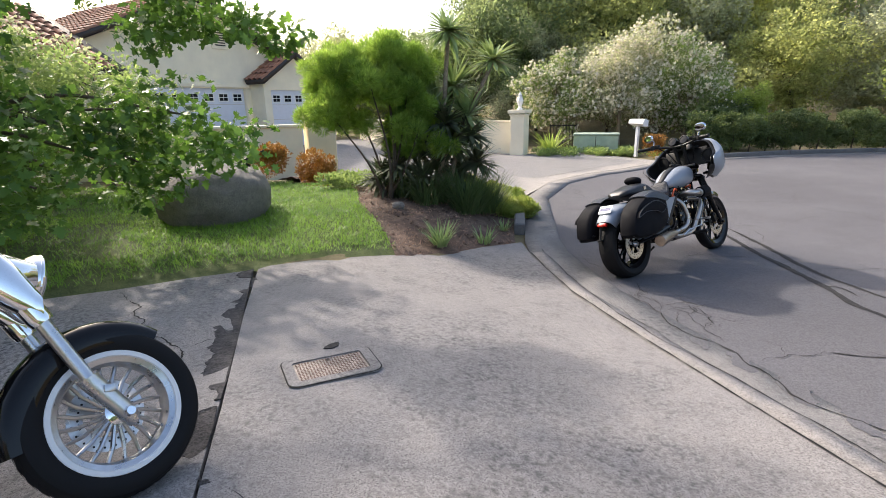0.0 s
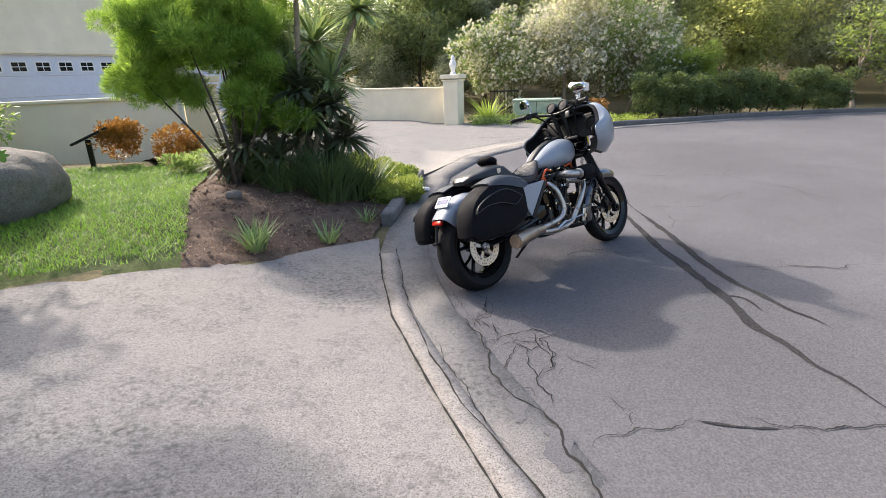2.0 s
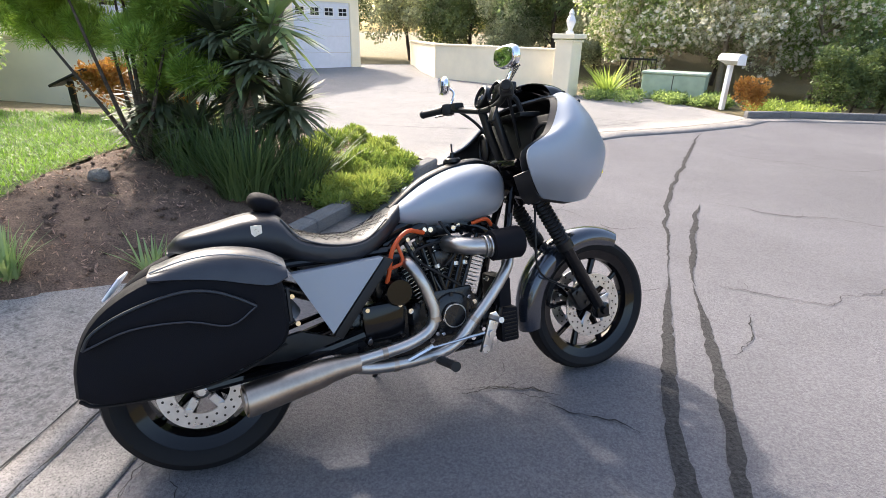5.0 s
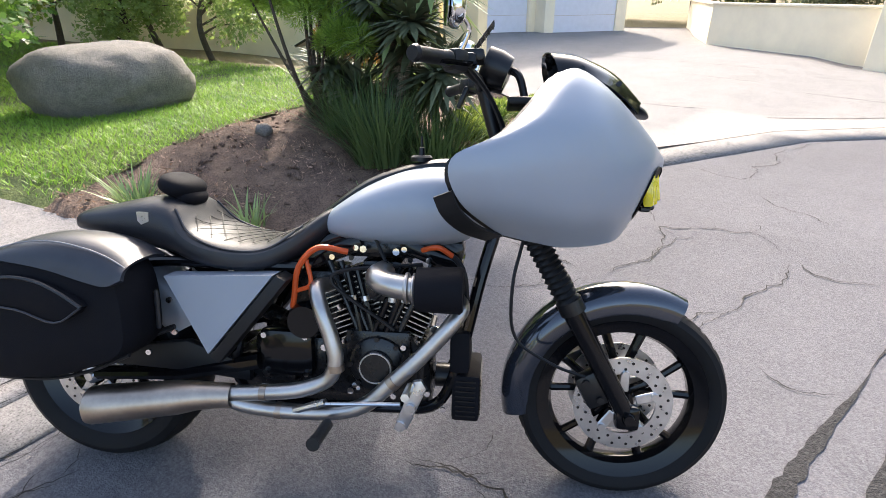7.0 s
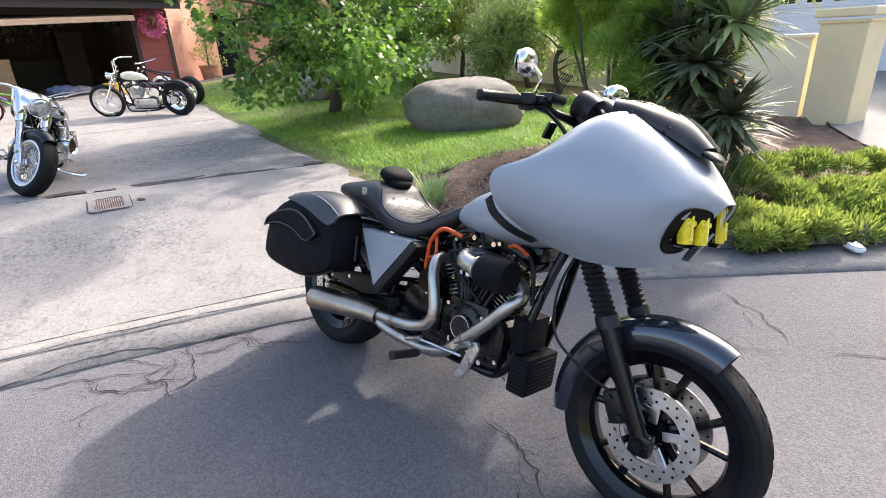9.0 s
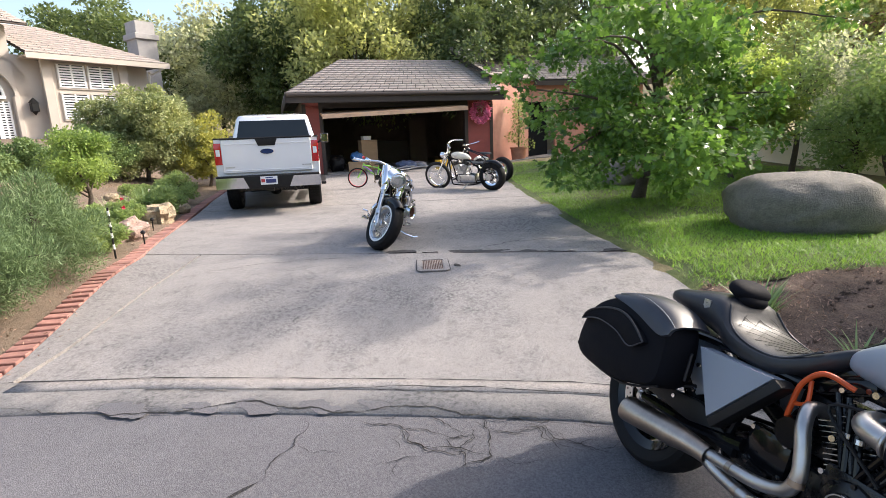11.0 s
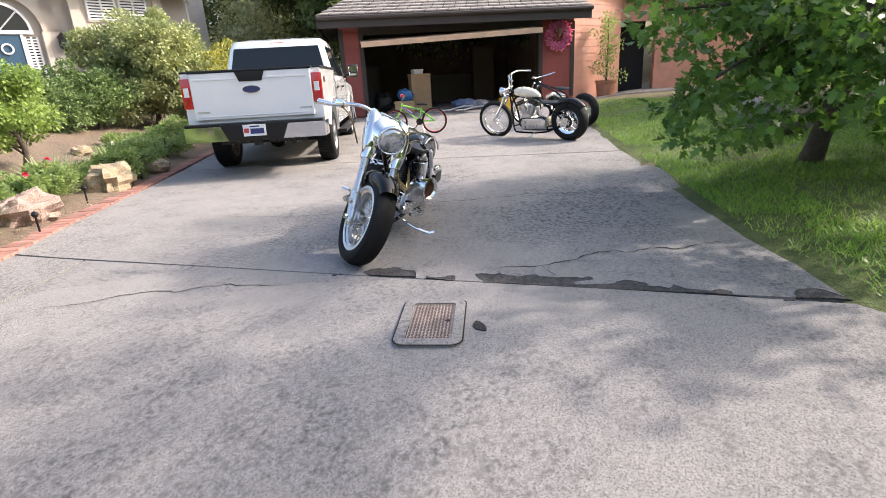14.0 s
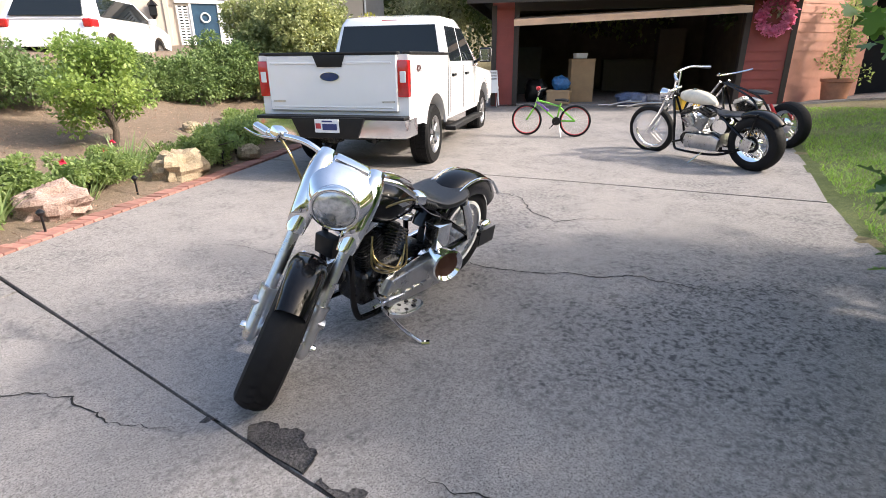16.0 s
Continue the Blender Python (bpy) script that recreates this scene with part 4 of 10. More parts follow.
LEAF_QUAD = np.array([(0, 0, 0), (0.3, 0.45, 0.08), (0, 1, 0), (-0.3, 0.45, 0.08)])
LEAF_WIDE = np.array([(0, 0, 0), (0.42, 0.3, 0.1), (0.36, 0.7, 0.06), (0, 1, -0.05), (-0.36, 0.7, 0.06), (-0.42, 0.3, 0.1)])
LEAF_NEEDLE = np.array([(0.03, 0, 0), (0.05, 0.5, 0.03), (0, 1, 0), (-0.05, 0.5, 0.03)])
LEAF_LOBED = np.array([(0.02, 0, 0), (0.1, 0.2, 0.03), (0.42, 0.22, 0.1), (0.2, 0.42, 0.04), (0.5, 0.6, 0.1), (0.2, 0.66, 0.03), (0.16, 0.9, 0.02), (0, 1, -0.03),
                       (-0.16, 0.9, 0.02), (-0.2, 0.66, 0.03), (-0.5, 0.6, 0.1), (-0.2, 0.42, 0.04), (-0.42, 0.22, 0.1), (-0.1, 0.2, 0.03)])


def leaf_arrays(rng, centres, out, size, shape, droop=0.3, spread=0.8):
    """Leaves at the centres, pointing roughly along out, hanging by droop."""
    n, k = len(centres), len(shape)
    d = out + rng.normal(0, spread, (n, 3))
    d[:, 2] -= droop
    d /= np.linalg.norm(d, axis=1)[:, None] + 1e-9
    side = np.cross(d, rng.normal(0, 1, (n, 3)) + np.array([0, 0, 1.5]))
    side /= np.linalg.norm(side, axis=1)[:, None] + 1e-9
    up = np.cross(side, d)
    s = size * rng.uniform(0.6, 1.25, n)[:, None, None]
    v = centres[:, None, :] + s * (shape[None, :, 0:1] * side[:, None, :] + shape[None, :, 1:2] * d[:, None, :] + shape[None, :, 2:3] * up[:, None, :])
    return v.reshape(-1, 3), np.full(n, k), np.arange(n * k)


def clump_points(rng, clumps, per, radius, flat=0.8):
    """Points in the outer part of blobs, with the way outwards."""
    cs, outs = [], []
    for c in clumps:
        d = rng.normal(0, 1, (per, 3))
        d /= np.linalg.norm(d, axis=1)[:, None]
        r = radius * rng.uniform(0.7, 1.3) * rng.uniform(0.25, 1.0, per) ** 0.6
        p = d * r[:, None]
        p[:, 2] *= flat
        cs.append(np.array(c) + p)
        outs.append(d)
    return np.concatenate(cs), np.concatenate(outs)


def crown_clumps(rng, n, centre, radii, hollow=0.55, low=-1.0):
    out = []
    while len(out) < n:
        d = rng.normal(0, 1, 3)
        d /= np.linalg.norm(d)
        if d[2] < low:
            continue
        r = rng.uniform(hollow, 1.0) * rng.uniform(0.85, 1.12)
        out.append([centre[i] + d[i] * radii[i] * r for i in range(3)])
    return out


def limbs(rng, base, top, r, ends):
    """A trunk with limbs that reach for the clumps."""
    base, top = Vector(base), Vector(top)
    sway = Vector((rng.normal(0, 0.06), rng.normal(0, 0.06), 0)) * (top - base).length
    spine = smooth_line([base, base.lerp(top, 0.35) + sway, base.lerp(top, 0.7) - sway * 0.5, top], 5)
    rad = [r * (1.25 if i == 0 else 1.0) * (1 - 0.72 * i / (len(spine) - 1)) for i in range(len(spine))]
    out = [tube(spine, rad, 9)]
    for e in ends:
        e = Vector(e)
        k = min(len(spine) - 2, max(2, int(len(spine) * min(0.92, max(0.2, (e.z - base.z) / max(0.3, (top.z - base.z)) * 0.7)))))
        a = spine[k]
        mid = a.lerp(e, 0.5) + Vector((0, 0, 0.12 * (e - a).length)) + Vector(rng.normal(0, 0.05, 3)) * (e - a).length
        line = smooth_line([a, mid, e], 4)
        out.append(tube(line, [rad[k] * 0.34 * (1 - 0.8 * i / (len(line) - 1)) + 0.004 for i in range(len(line))], 5, False))
    return join(*out)


def plant(name, label, category, base, clumps, per, radius, leaf, shape, mat, bark=BARK, trunk_top=None, trunk_r=0.06, seed=1, droop=0.3, flat=0.8, flowers=None, group="", spread=0.8, ends=None):
    """tree or shrub > trunk, crown, blossom."""
    rng = np.random.default_rng(seed)
    ob = thing(name, label, category, pose(*base), group)
    rel = [[c[i] - base[i] for i in range(3)] for c in clumps]
    cs, outs = clump_points(rng, rel, per, radius, flat)
    v, n, l = leaf_arrays(rng, cs, outs, leaf, shape, droop, spread)
    crown = new("crown", raw_mesh("crown", v, n, l, mat))
    crown.parent = ob
    if trunk_top is not None:
        pick = rel if ends is None else [rel[i] for i in rng.choice(len(rel), min(ends, len(rel)), False)]
        part("trunk", limbs(rng, (0, 0, -0.1), [trunk_top[i] - base[i] for i in range(3)], trunk_r, pick), bark, ob, sharp=None)
    if flowers:
        mat_f, count, size = flowers
        idx = rng.choice(len(cs), count)
        fc = cs[idx] + outs[idx] * radius * 0.12
        v, n, l = leaf_arrays(rng, np.repeat(fc, 5, axis=0), np.repeat(outs[idx], 5, axis=0), size, LEAF_WIDE, 0.0, 0.9)
        fl = new("blossom", raw_mesh("blossom", v, n, l, mat_f))
        fl.parent = ob
    return ob


def blades(rng, roots, length, width, lean, segs=3, curl=0.6, upright=None):
    """Strap leaves from the ground: arrays for raw_mesh."""
    n = len(roots)
    a = rng.uniform(0, 2 * np.pi, n)
    h = np.stack([np.cos(a), np.sin(a), np.zeros(n)], 1)
    if upright is not None:
        h = upright
    L = length * rng.uniform(0.55, 1.15, n)
    le = lean * rng.uniform(0.4, 1.3, n)
    side = np.stack([-h[:, 1], h[:, 0], np.zeros(n)], 1)
    vs = []
    for k in range(segs + 1):
        q = k / segs
        out = L * np.sin(le) * (q + curl * q * q) / (1 + curl * 0.5)
        up = L * np.cos(le) * (q - 0.45 * curl * le * q * q)
        c = roots + h * out[:, None] + np.array([0, 0, 1.0]) * up[:, None]
        w = width * (1 - q ** 2.2) / 2 + 0.0005
        vs += [c - side * w, c + side * w]
    v = np.stack(vs, 1)
    K = 2 * (segs + 1)
    faces = np.array([(2 * k, 2 * k + 1, 2 * k + 3, 2 * k + 2) for k in range(segs)])
    loops = (np.arange(n)[:, None, None] * K + faces[None]).reshape(-1)
    return v.reshape(-1, 3), np.full(n * segs, 4), loops


def strap_clump(name, label, base, count, radius, length, width, lean, mat, seed, category="plant", group="", flowers=None):
    rng = np.random.default_rng(seed)
    a, r = rng.uniform(0, 2 * np.pi, count), radius * np.sqrt(rng.uniform(0, 1, count))
    roots = np.stack([r * np.cos(a), r * np.sin(a), np.full(count, -0.02)], 1)
    h = np.stack([np.cos(a + rng.normal(0, 0.7, count)), np.sin(a + rng.normal(0, 0.7, count)), np.zeros(count)], 1)
    ob = thing(name, label, category, pose(*base), group)
    fans = 6 if count > 200 else 1
    for k in range(fans):
        lf = new("leaf_tuft", raw_mesh("tuft", *blades(rng, roots[k::fans], length, width, lean, upright=h[k::fans], segs=4), mat))
        lf.parent = ob
    if flowers:
        mat_f, places = flowers
        for p in places:
            rngf = np.random.default_rng(seed + 5)
            v, n, l = leaf_arrays(rngf, np.repeat(np.array([p]), 14, 0), rngf.normal(0, 1, (14, 3)), 0.035, LEAF_WIDE, 0, 0.6)
            f = new("flower", raw_mesh("flower", v, n, l, mat_f))
            f.parent = ob
    return ob


def lawn():
    rng = np.random.default_rng(11)
    area = [(-0.42, 5.2), (-1.68, 4.58), (-2.75, 4.0), (-5.0, 3.08), (-10.15, 0.88), (-13.4, -0.4), (-14.0, 3.0), (-11.0, 8.0), (-4.5, 9.2), (-2.2, 9.6), (-1.5, 9.0), (-1.25, 8.2), (-1.1, 7.2), (-0.75, 6.2)]
    structure("lawn", sheet(area, 0.5, -0.012, 0.0, 0.012), TURF, "lush green lawn beside the driveway", "lawn")
    n = 360000
    x, y = rng.uniform(-13.5, -0.4, n), rng.uniform(-0.3, 9.7, n)
    keep = []
    for i in range(n):
        if inside(area, x[i], y[i]) and y[i] > lawn_y(x[i]) + 0.01:
            d = math.hypot(x[i] - 0.3, y[i] - 3.2)
            if rng.random() < min(1.0, (4.2 / d) ** 1.1):
                patch = noise.noise(Vector((x[i] * 0.9, y[i] * 0.9, 3.0)))
                edge = y[i] - lawn_y(x[i])
                worn = x[i] > -3.2 and edge < 0.25 + 0.8 * noise.noise(Vector((x[i] * 1.3, y[i] * 1.3, 8.0)))
                if (patch > -0.25 or rng.random() < 0.3) and (not worn or rng.random() < 0.3):
                    keep.append((x[i], y[i], gz(x[i], y[i]) - 0.005))
    roots = np.array(keep)
    tuft = new("lawn_grass", raw_mesh("grass", *blades(rng, roots, 0.06, 0.0065, 0.85, segs=2), GRASS))
    tagged(tuft, "short lush green grass blades of the lawn", "grass", kind="stuff")


lawn()
bed_area = [(-0.45, 5.17), (0.1, 5.45), (0.55, 5.83), (0.98, 6.15), (1.0, 6.45), (1.1, 7.1), (1.27, 8.16), (1.42, 8.9), (1.72, 9.55), (0.4, 10.5), (-1.4, 11.5), (-2.35, 12.05), (-3.5, 10.9), (-2.2, 9.6), (-1.5, 9.0), (-1.25, 8.2), (-1.1, 7.2), (-0.75, 6.2)]
def bed_height(x, y):
    p = Vector((x * 7, y * 7, 2.0))
    return gz(x, y) + 0.025 * noise.noise(p) + 0.016 * noise.noise(p * 2.7)


structure("planting_bed", sheet(bed_area, 0.1, -0.012, 0.0, 0.05, bed_height), SOIL, "bare brown soil of the planting bed", "soil")
bank_area = [(2.55, 0.85), (1.35, 0.05), (0.03, -1.03), (-2.05, -2.75), (-5.05, -5.0), (-9.0, -7.6), (-14, -11), (-10, -20), (6, -16), (4.4, -7), (3.4, -4), (2.75, -1.2)]
structure("bank", sheet(bank_area, 0.6, -0.01, 0.0, 0.06), BANK, "dry pale earth bank with planting", "soil")

# the big oak over the lawn
def oak():
    rng = np.random.default_rng(5)
    base = (-5.2, 4.62, gz(-5.2, 4.62))
    cl = crown_clumps(rng, 13, (-6.0, 5.6, 3.4), (2.6, 2.4, 1.3), 0.45, -0.8)
    cl += crown_clumps(rng, 44, (-5.1, 4.95, 2.0), (1.75, 1.65, 1.35), 0.55, -0.95)
    cl += crown_clumps(rng, 12, (-4.5, 4.1, 1.6), (0.8, 0.75, 0.95), 0.5, -0.95)
    cl += crown_clumps(rng, 12, (-5.6, 6.2, 1.5), (1.2, 0.7, 0.9), 0.5, -0.9)
    cl = [c for c in cl if c[1] > 3.35 and c[2] > (0.95 if abs(c[1] - 4.75) < 0.5 else 0.62) and (c[2] > 2.6 or c[0] < -0.84 * c[1] + 0.25)]
    for p in ((-3.3, 3.75, 0.85), (-3.0, 3.95, 1.0), (-3.4, 4.3, 1.5), (-3.05, 4.5, 1.3), (-2.7, 4.8, 2.35), (-2.1, 4.9, 2.6), (-2.6, 5.0, 1.45), (-3.6, 3.6, 2.4), (-3.6, 3.5, 1.6), (-2.3, 4.4, 2.9), (-1.6, 4.8, 2.75), (-3.1, 3.9, 2.6), (-2.95, 4.9, 1.05), (-3.0, 5.0, 1.2),
              (-2.95, 3.1, 1.95), (-3.3, 3.3, 2.3), (-4.1, 5.3, 0.75), (-4.5, 5.9, 0.85), (-4.9, 5.5, 0.8), (-5.0, 6.3, 1.1), (-4.0, 4.1, 0.85), (-3.8, 5.0, 0.95)):
        cl.append(list(p))
    sprays = []
    for c in cl:
        for _ in range(5):
            d = rng.normal(0, 1, 3)
            d *= 0.42 * rng.uniform(0.5, 1.0) / np.linalg.norm(d)
            sprays.append([c[0] + d[0], c[1] + d[1], c[2] + 0.75 * d[2]])
    for p in ((-2.29, 5.2, 2.24), (-1.98, 5.2, 2.22), (-1.65, 5.25, 2.24), (-1.53, 5.2, 2.08), (-2.42, 5.2, 2.1), (-2.7, 5.2, 2.3), (-2.1, 5.4, 2.35),
              (-2.87, 5.2, 1.41), (-2.56, 5.2, 1.28), (-2.26, 5.2, 1.1), (-1.97, 5.2, 1.25), (-2.08, 5.2, 0.98), (-3.04, 5.2, 0.66), (-2.5, 5.2, 0.82), (-2.75, 5.3, 0.95), (-3.0, 5.1, 1.15)):
        sprays += [[p[0] + rng.normal(0, 0.13), p[1] + rng.normal(0, 0.13), p[2] + rng.normal(0, 0.06)] for _ in range(3)]
    plant("oak_tree", "leafy green tree with lobed leaves sweeping low over the lawn", "tree", base, sprays, 34, 0.23, 0.1, LEAF_LOBED, OAK_LEAF, BARK, (-5.1, 4.8, 4.8), 0.105, 5, 0.35, 0.5, spread=0.6, ends=46)


oak()

# feathery shrub with several stems, beside the yuccas
def feather_bush():
    rng = np.random.default_rng(8)
    base = (-0.75, 7.7, gz(-0.75, 7.7))
    lobes = crown_clumps(rng, 30, (-0.95, 7.8, 1.75), (0.85, 0.75, 0.62), 0.5, -0.6)
    lobes += crown_clumps(rng, 11, (-0.3, 7.95, 1.45), (0.5, 0.5, 0.55), 0.4, -0.8)
    lobes += crown_clumps(rng, 9, (-0.3, 7.85, 1.0), (0.5, 0.4, 0.42), 0.4, -0.9)
    lobes += [(-1.75, 7.8, 1.35), (-1.55, 7.7, 1.25), (-1.35, 7.65, 1.2), (-1.6, 7.9, 1.5), (-1.1, 7.6, 1.2)]
    cl = []
    for c in lobes:
        r = rng.uniform(0.16, 0.34)
        for _ in range(9):
            d = rng.normal(0, 1, 3)
            d *= r / np.linalg.norm(d)
            cl.append([c[0] + d[0], c[1] + d[1], c[2] + 0.8 * abs(d[2]) - 0.05])
    ob = plant("feathery_shrub", "bright green feathery-leaved shrub on bare leaning stems", "shrub", base, cl, 430, 0.1, 0.08, LEAF_NEEDLE * np.array([0.9, 1, 1]), FEATHER_LEAF, BARK_PALE, None, seed=8, droop=-0.5, flat=1.0, spread=0.35)
    for k in range(7):
        e = Vector(lobes[k * 5]) - Vector(base)
        s = Vector((rng.normal(0, 0.1), rng.normal(0, 0.1), -0.05))
        part("stem", tube(smooth_line([s, s.lerp(e, 0.4) + Vector((0.1, -0.12, 0.05)), e], 5), [0.026 - 0.002 * i for i in range(11)], 7), BARK, ob, sharp=None)


feather_bush()


def yucca():
    base = (0.1, 7.9, gz(0.1, 7.9))
    ob = thing("yucca", "tall yucca with grey stems and spiky green heads", "plant", pose(*base))
    rng = np.random.default_rng(21)
    heads = [((0.22, 7.95, 2.5), 0.5, 170), ((0.9, 8.2, 2.12), 0.48, 160), ((0.3, 8.3, 1.75), 0.62, 150), ((0.05, 8.1, 1.35), 0.65, 150), ((0.5, 8.0, 1.3), 0.6, 130), ((-0.15, 8.4, 1.9), 0.6, 120), ((0.25, 7.8, 0.95), 0.6, 120)]
    skirt = [((-0.8 + 0.12 * k, 7.95 + 0.22 * math.sin(k * 2.1), 0.42 + 0.2 * (k * 3 % 5)), 0.46, 150) for k in range(13)]
    for i, ((hx, hy, hz_), L, n) in enumerate(heads + skirt):
        c = np.array([hx - base[0], hy - base[1], hz_ - base[2]])
        d = rng.normal(0, 1, (n, 3))
        d[:, 2] = np.abs(d[:, 2]) * 0.9 - 0.45
        d /= np.linalg.norm(d, axis=1)[:, None]
        side = np.cross(d, [0, 0, 1.0])
        side /= np.linalg.norm(side, axis=1)[:, None] + 1e-9
        vs, K = [], 8
        Ls = L * rng.uniform(0.7, 1.1, n)
        for k in range(4):
            q = k / 3
            p = c + d * (Ls * q)[:, None] - np.array([0, 0, 1.0]) * (0.16 * Ls * q ** 2.5)[:, None]
            w = 0.026 * (0.55 + 1.2 * q) * (1 - q ** 3) + 0.001
            vs += [p - side * w, p + side * w]
        v = np.stack(vs, 1).reshape(-1, 3)
        faces = np.array([(0, 1, 3, 2), (2, 3, 5, 4), (4, 5, 7, 6)])
        head = new("leaf_head", raw_mesh("head", v, np.full(n * 3, 4), (np.arange(n)[:, None, None] * K + faces[None]).reshape(-1), YUCCA_LEAF if i < len(heads) else SKIRT_LEAF))
        head.parent = ob
        if i >= len(heads):
            continue
        foot = Vector((rng.normal(0, 0.12), rng.normal(0, 0.12), -0.05))
        tip = Vector(c)
        part("stem", tube(smooth_line([foot, foot.lerp(tip, 0.45) + Vector((-0.08, 0, 0.05)), tip], 6), [0.045 - 0.0012 * i for i in range(13)], 8), BARK_PALE, ob, sharp=None)


yucca()
strap_clump("strap_leaved_plant", "dark green clump of long arching strap leaves", (0.45, 7.4, gz(0.45, 7.4)), 520, 0.22, 0.74, 0.011, 0.5, STRAP_LEAF, 31)
strap_clump("strap_leaved_plant", "dark green clump of long arching strap leaves", (-0.12, 7.62, gz(-0.12, 7.62)), 380, 0.28, 0.6, 0.011, 0.48, STRAP_LEAF, 32)
strap_clump("strap_leaved_plant", "dark green clump of long arching strap leaves", (-0.55, 7.95, gz(-0.55, 7.95)), 260, 0.26, 0.7, 0.016, 0.5, STRAP_LEAF, 33)
strap_clump("strap_leaved_plant", "dark green clump of long arching strap leaves", (0.72, 7.75, gz(0.72, 7.75)), 380, 0.24, 0.66, 0.011, 0.5, STRAP_LEAF, 34)
for i, (x, y, n, s) in enumerate(((0.03, 5.62, 90, 0.34), (0.58, 6.12, 36, 0.28), (0.9, 6.85, 26, 0.24))):
    strap_clump("iris_tuft", "small tuft of green iris leaves in bare soil", (x, y, gz(x, y)), n, 0.07, s, 0.016, 0.5, IRIS_LEAF, 40 + i, group="iris tufts in the bed")


def low_cover(name, label, spots, mat, leaf, per, radius, seed, flat=0.6, flowers=None, shape=LEAF_QUAD, droop=-0.6, category="shrub"):
    x = sum(s[0] for s in spots) / len(spots)
    y = sum(s[1] for s in spots) / len(spots)
    return plant(name, label, category, (x, y, gz(x, y)), [(a, b, gz(a, b) + c) for a, b, c in spots], per, radius, leaf, shape, mat, seed=seed, droop=droop, flat=flat, flowers=flowers, spread=0.5)


rs = random.Random(4)
low_cover("succulent_mat", "bright green fleshy succulent mat spilling over the kerb", [(1.0 + 0.5 * rs.random() * (1 - (y - 7.7) * 0.1), y, 0.06 + 0.12 * rs.random()) for y in [7.6 + 0.035 * k for k in range(46)]] + [(0.5 + rs.random() * 0.6, 8.2 + rs.random() * 1.4, 0.15) for _ in range(30)], SUCCULENT_LEAF, 0.06, 620, 0.13, 51, shape=LEAF_NEEDLE * np.array([2.2, 1, 3]), droop=-0.9)
low_cover("rust_leaved_shrub", "low shrub with rusty orange and green leaves by the wall", [(-3.2 + 0.35 * rs.random(), 9.55 + 0.4 * rs.random(), 0.1 + 0.45 * rs.random()) for _ in range(18)], RUST_LEAF, 0.06, 160, 0.16, 52, 0.8)
low_cover("rust_leaved_shrub", "low shrub with rusty orange and green leaves by the wall", [(-2.5 + 0.5 * rs.random(), 9.75 + 0.5 * rs.random(), 0.1 + 0.6 * rs.random()) for _ in range(24)], RUST_LEAF, 0.06, 160, 0.17, 53, 0.8)
low_cover("groundcover", "low green groundcover along the lawn's edge", [(-1.9 + 1.1 * rs.random(), 8.6 + 0.7 * rs.random(), 0.06 + 0.1 * rs.random()) for _ in range(26)], MID_LEAF, 0.05, 200, 0.15, 54)

# dead leaves and bark chips lying on the bare soil
def litter(area, count, x0, x1, y0, y1, label, seed):
    rng = np.random.default_rng(seed)
    spots = []
    while len(spots) < count:
        x, y = rng.uniform(x0, x1), rng.uniform(y0, y1)
        if inside(area, x, y) and noise.noise(Vector((x * 2.3, y * 2.3, 1.0))) > -0.15:
            spots.append((x, y, gz(x, y) + 0.012 + 0.01 * rng.random()))
    v, n, l = leaf_arrays(rng, np.array(spots), np.zeros((len(spots), 3)), 0.038, LEAF_NEEDLE * np.array([2.6, 1, 1]), 0.1, 0.5)
    tagged(new("leaf_litter", raw_mesh("litter", v, n, l, DRY_LEAF)), label, "litter", kind="stuff")


def clods(count, seed):
    """Small lumps of earth and gravel lying on the bed."""
    rng = random.Random(seed)
    shapes = []
    while len(shapes) < count:
        x, y = rng.uniform(-1.3, 1.3), rng.uniform(5.25, 8.8)
        if inside(bed_area, x, y):
            r = 0.006 + 0.02 * rng.random() ** 3
            shapes.append(at(ellipsoid(r, r * rng.uniform(0.6, 1), r * rng.uniform(0.4, 0.8), 6, 4, 0.8), x, y, bed_height(x, y), rng.uniform(-30, 30), rng.uniform(-30, 30), rng.uniform(0, 360)))
    tagged(thing("earth_clods", "", "", shape=join(*shapes), material=SOIL, sharp=20), "lumps of brown earth scattered over the planting bed", "soil", kind="stuff")


clods(600, 76)
litter(bed_area, 2600, -1.6, 1.4, 5.2, 9.2, "dry brown leaf litter scattered over the planting bed", 77)
litter(bank_area, 3600, -6.0, 2.4, -8.0, 0.6, "dry leaf litter and bark chips over the bank", 78)

# shrubs and trees behind the lawn
def shrub(name, label, x, y, rx, ry, h, mat, leaf, n, per, seed, shape=LEAF_QUAD, flowers=None, bark=BARK, low=0.15, group="", droop=0.1, radius=None, base_z=None, category="shrub"):
    rng = np.random.default_rng(seed)
    z = gz(x, y) if base_z is None else base_z
    cl = crown_clumps(rng, n, (x, y, z + h * (0.5 + low / 2)), (rx, ry, h * (0.5 - low / 2)), 0.45, -0.95)
    return plant(name, label, category, (x, y, z), cl, per, radius or 0.28 * max(rx, h * 0.4), leaf, shape, mat, bark, (x, y, z + h * 0.75), 0.03 + 0.012 * h, seed, droop, 0.85, flowers, group, 0.7, ends=14)


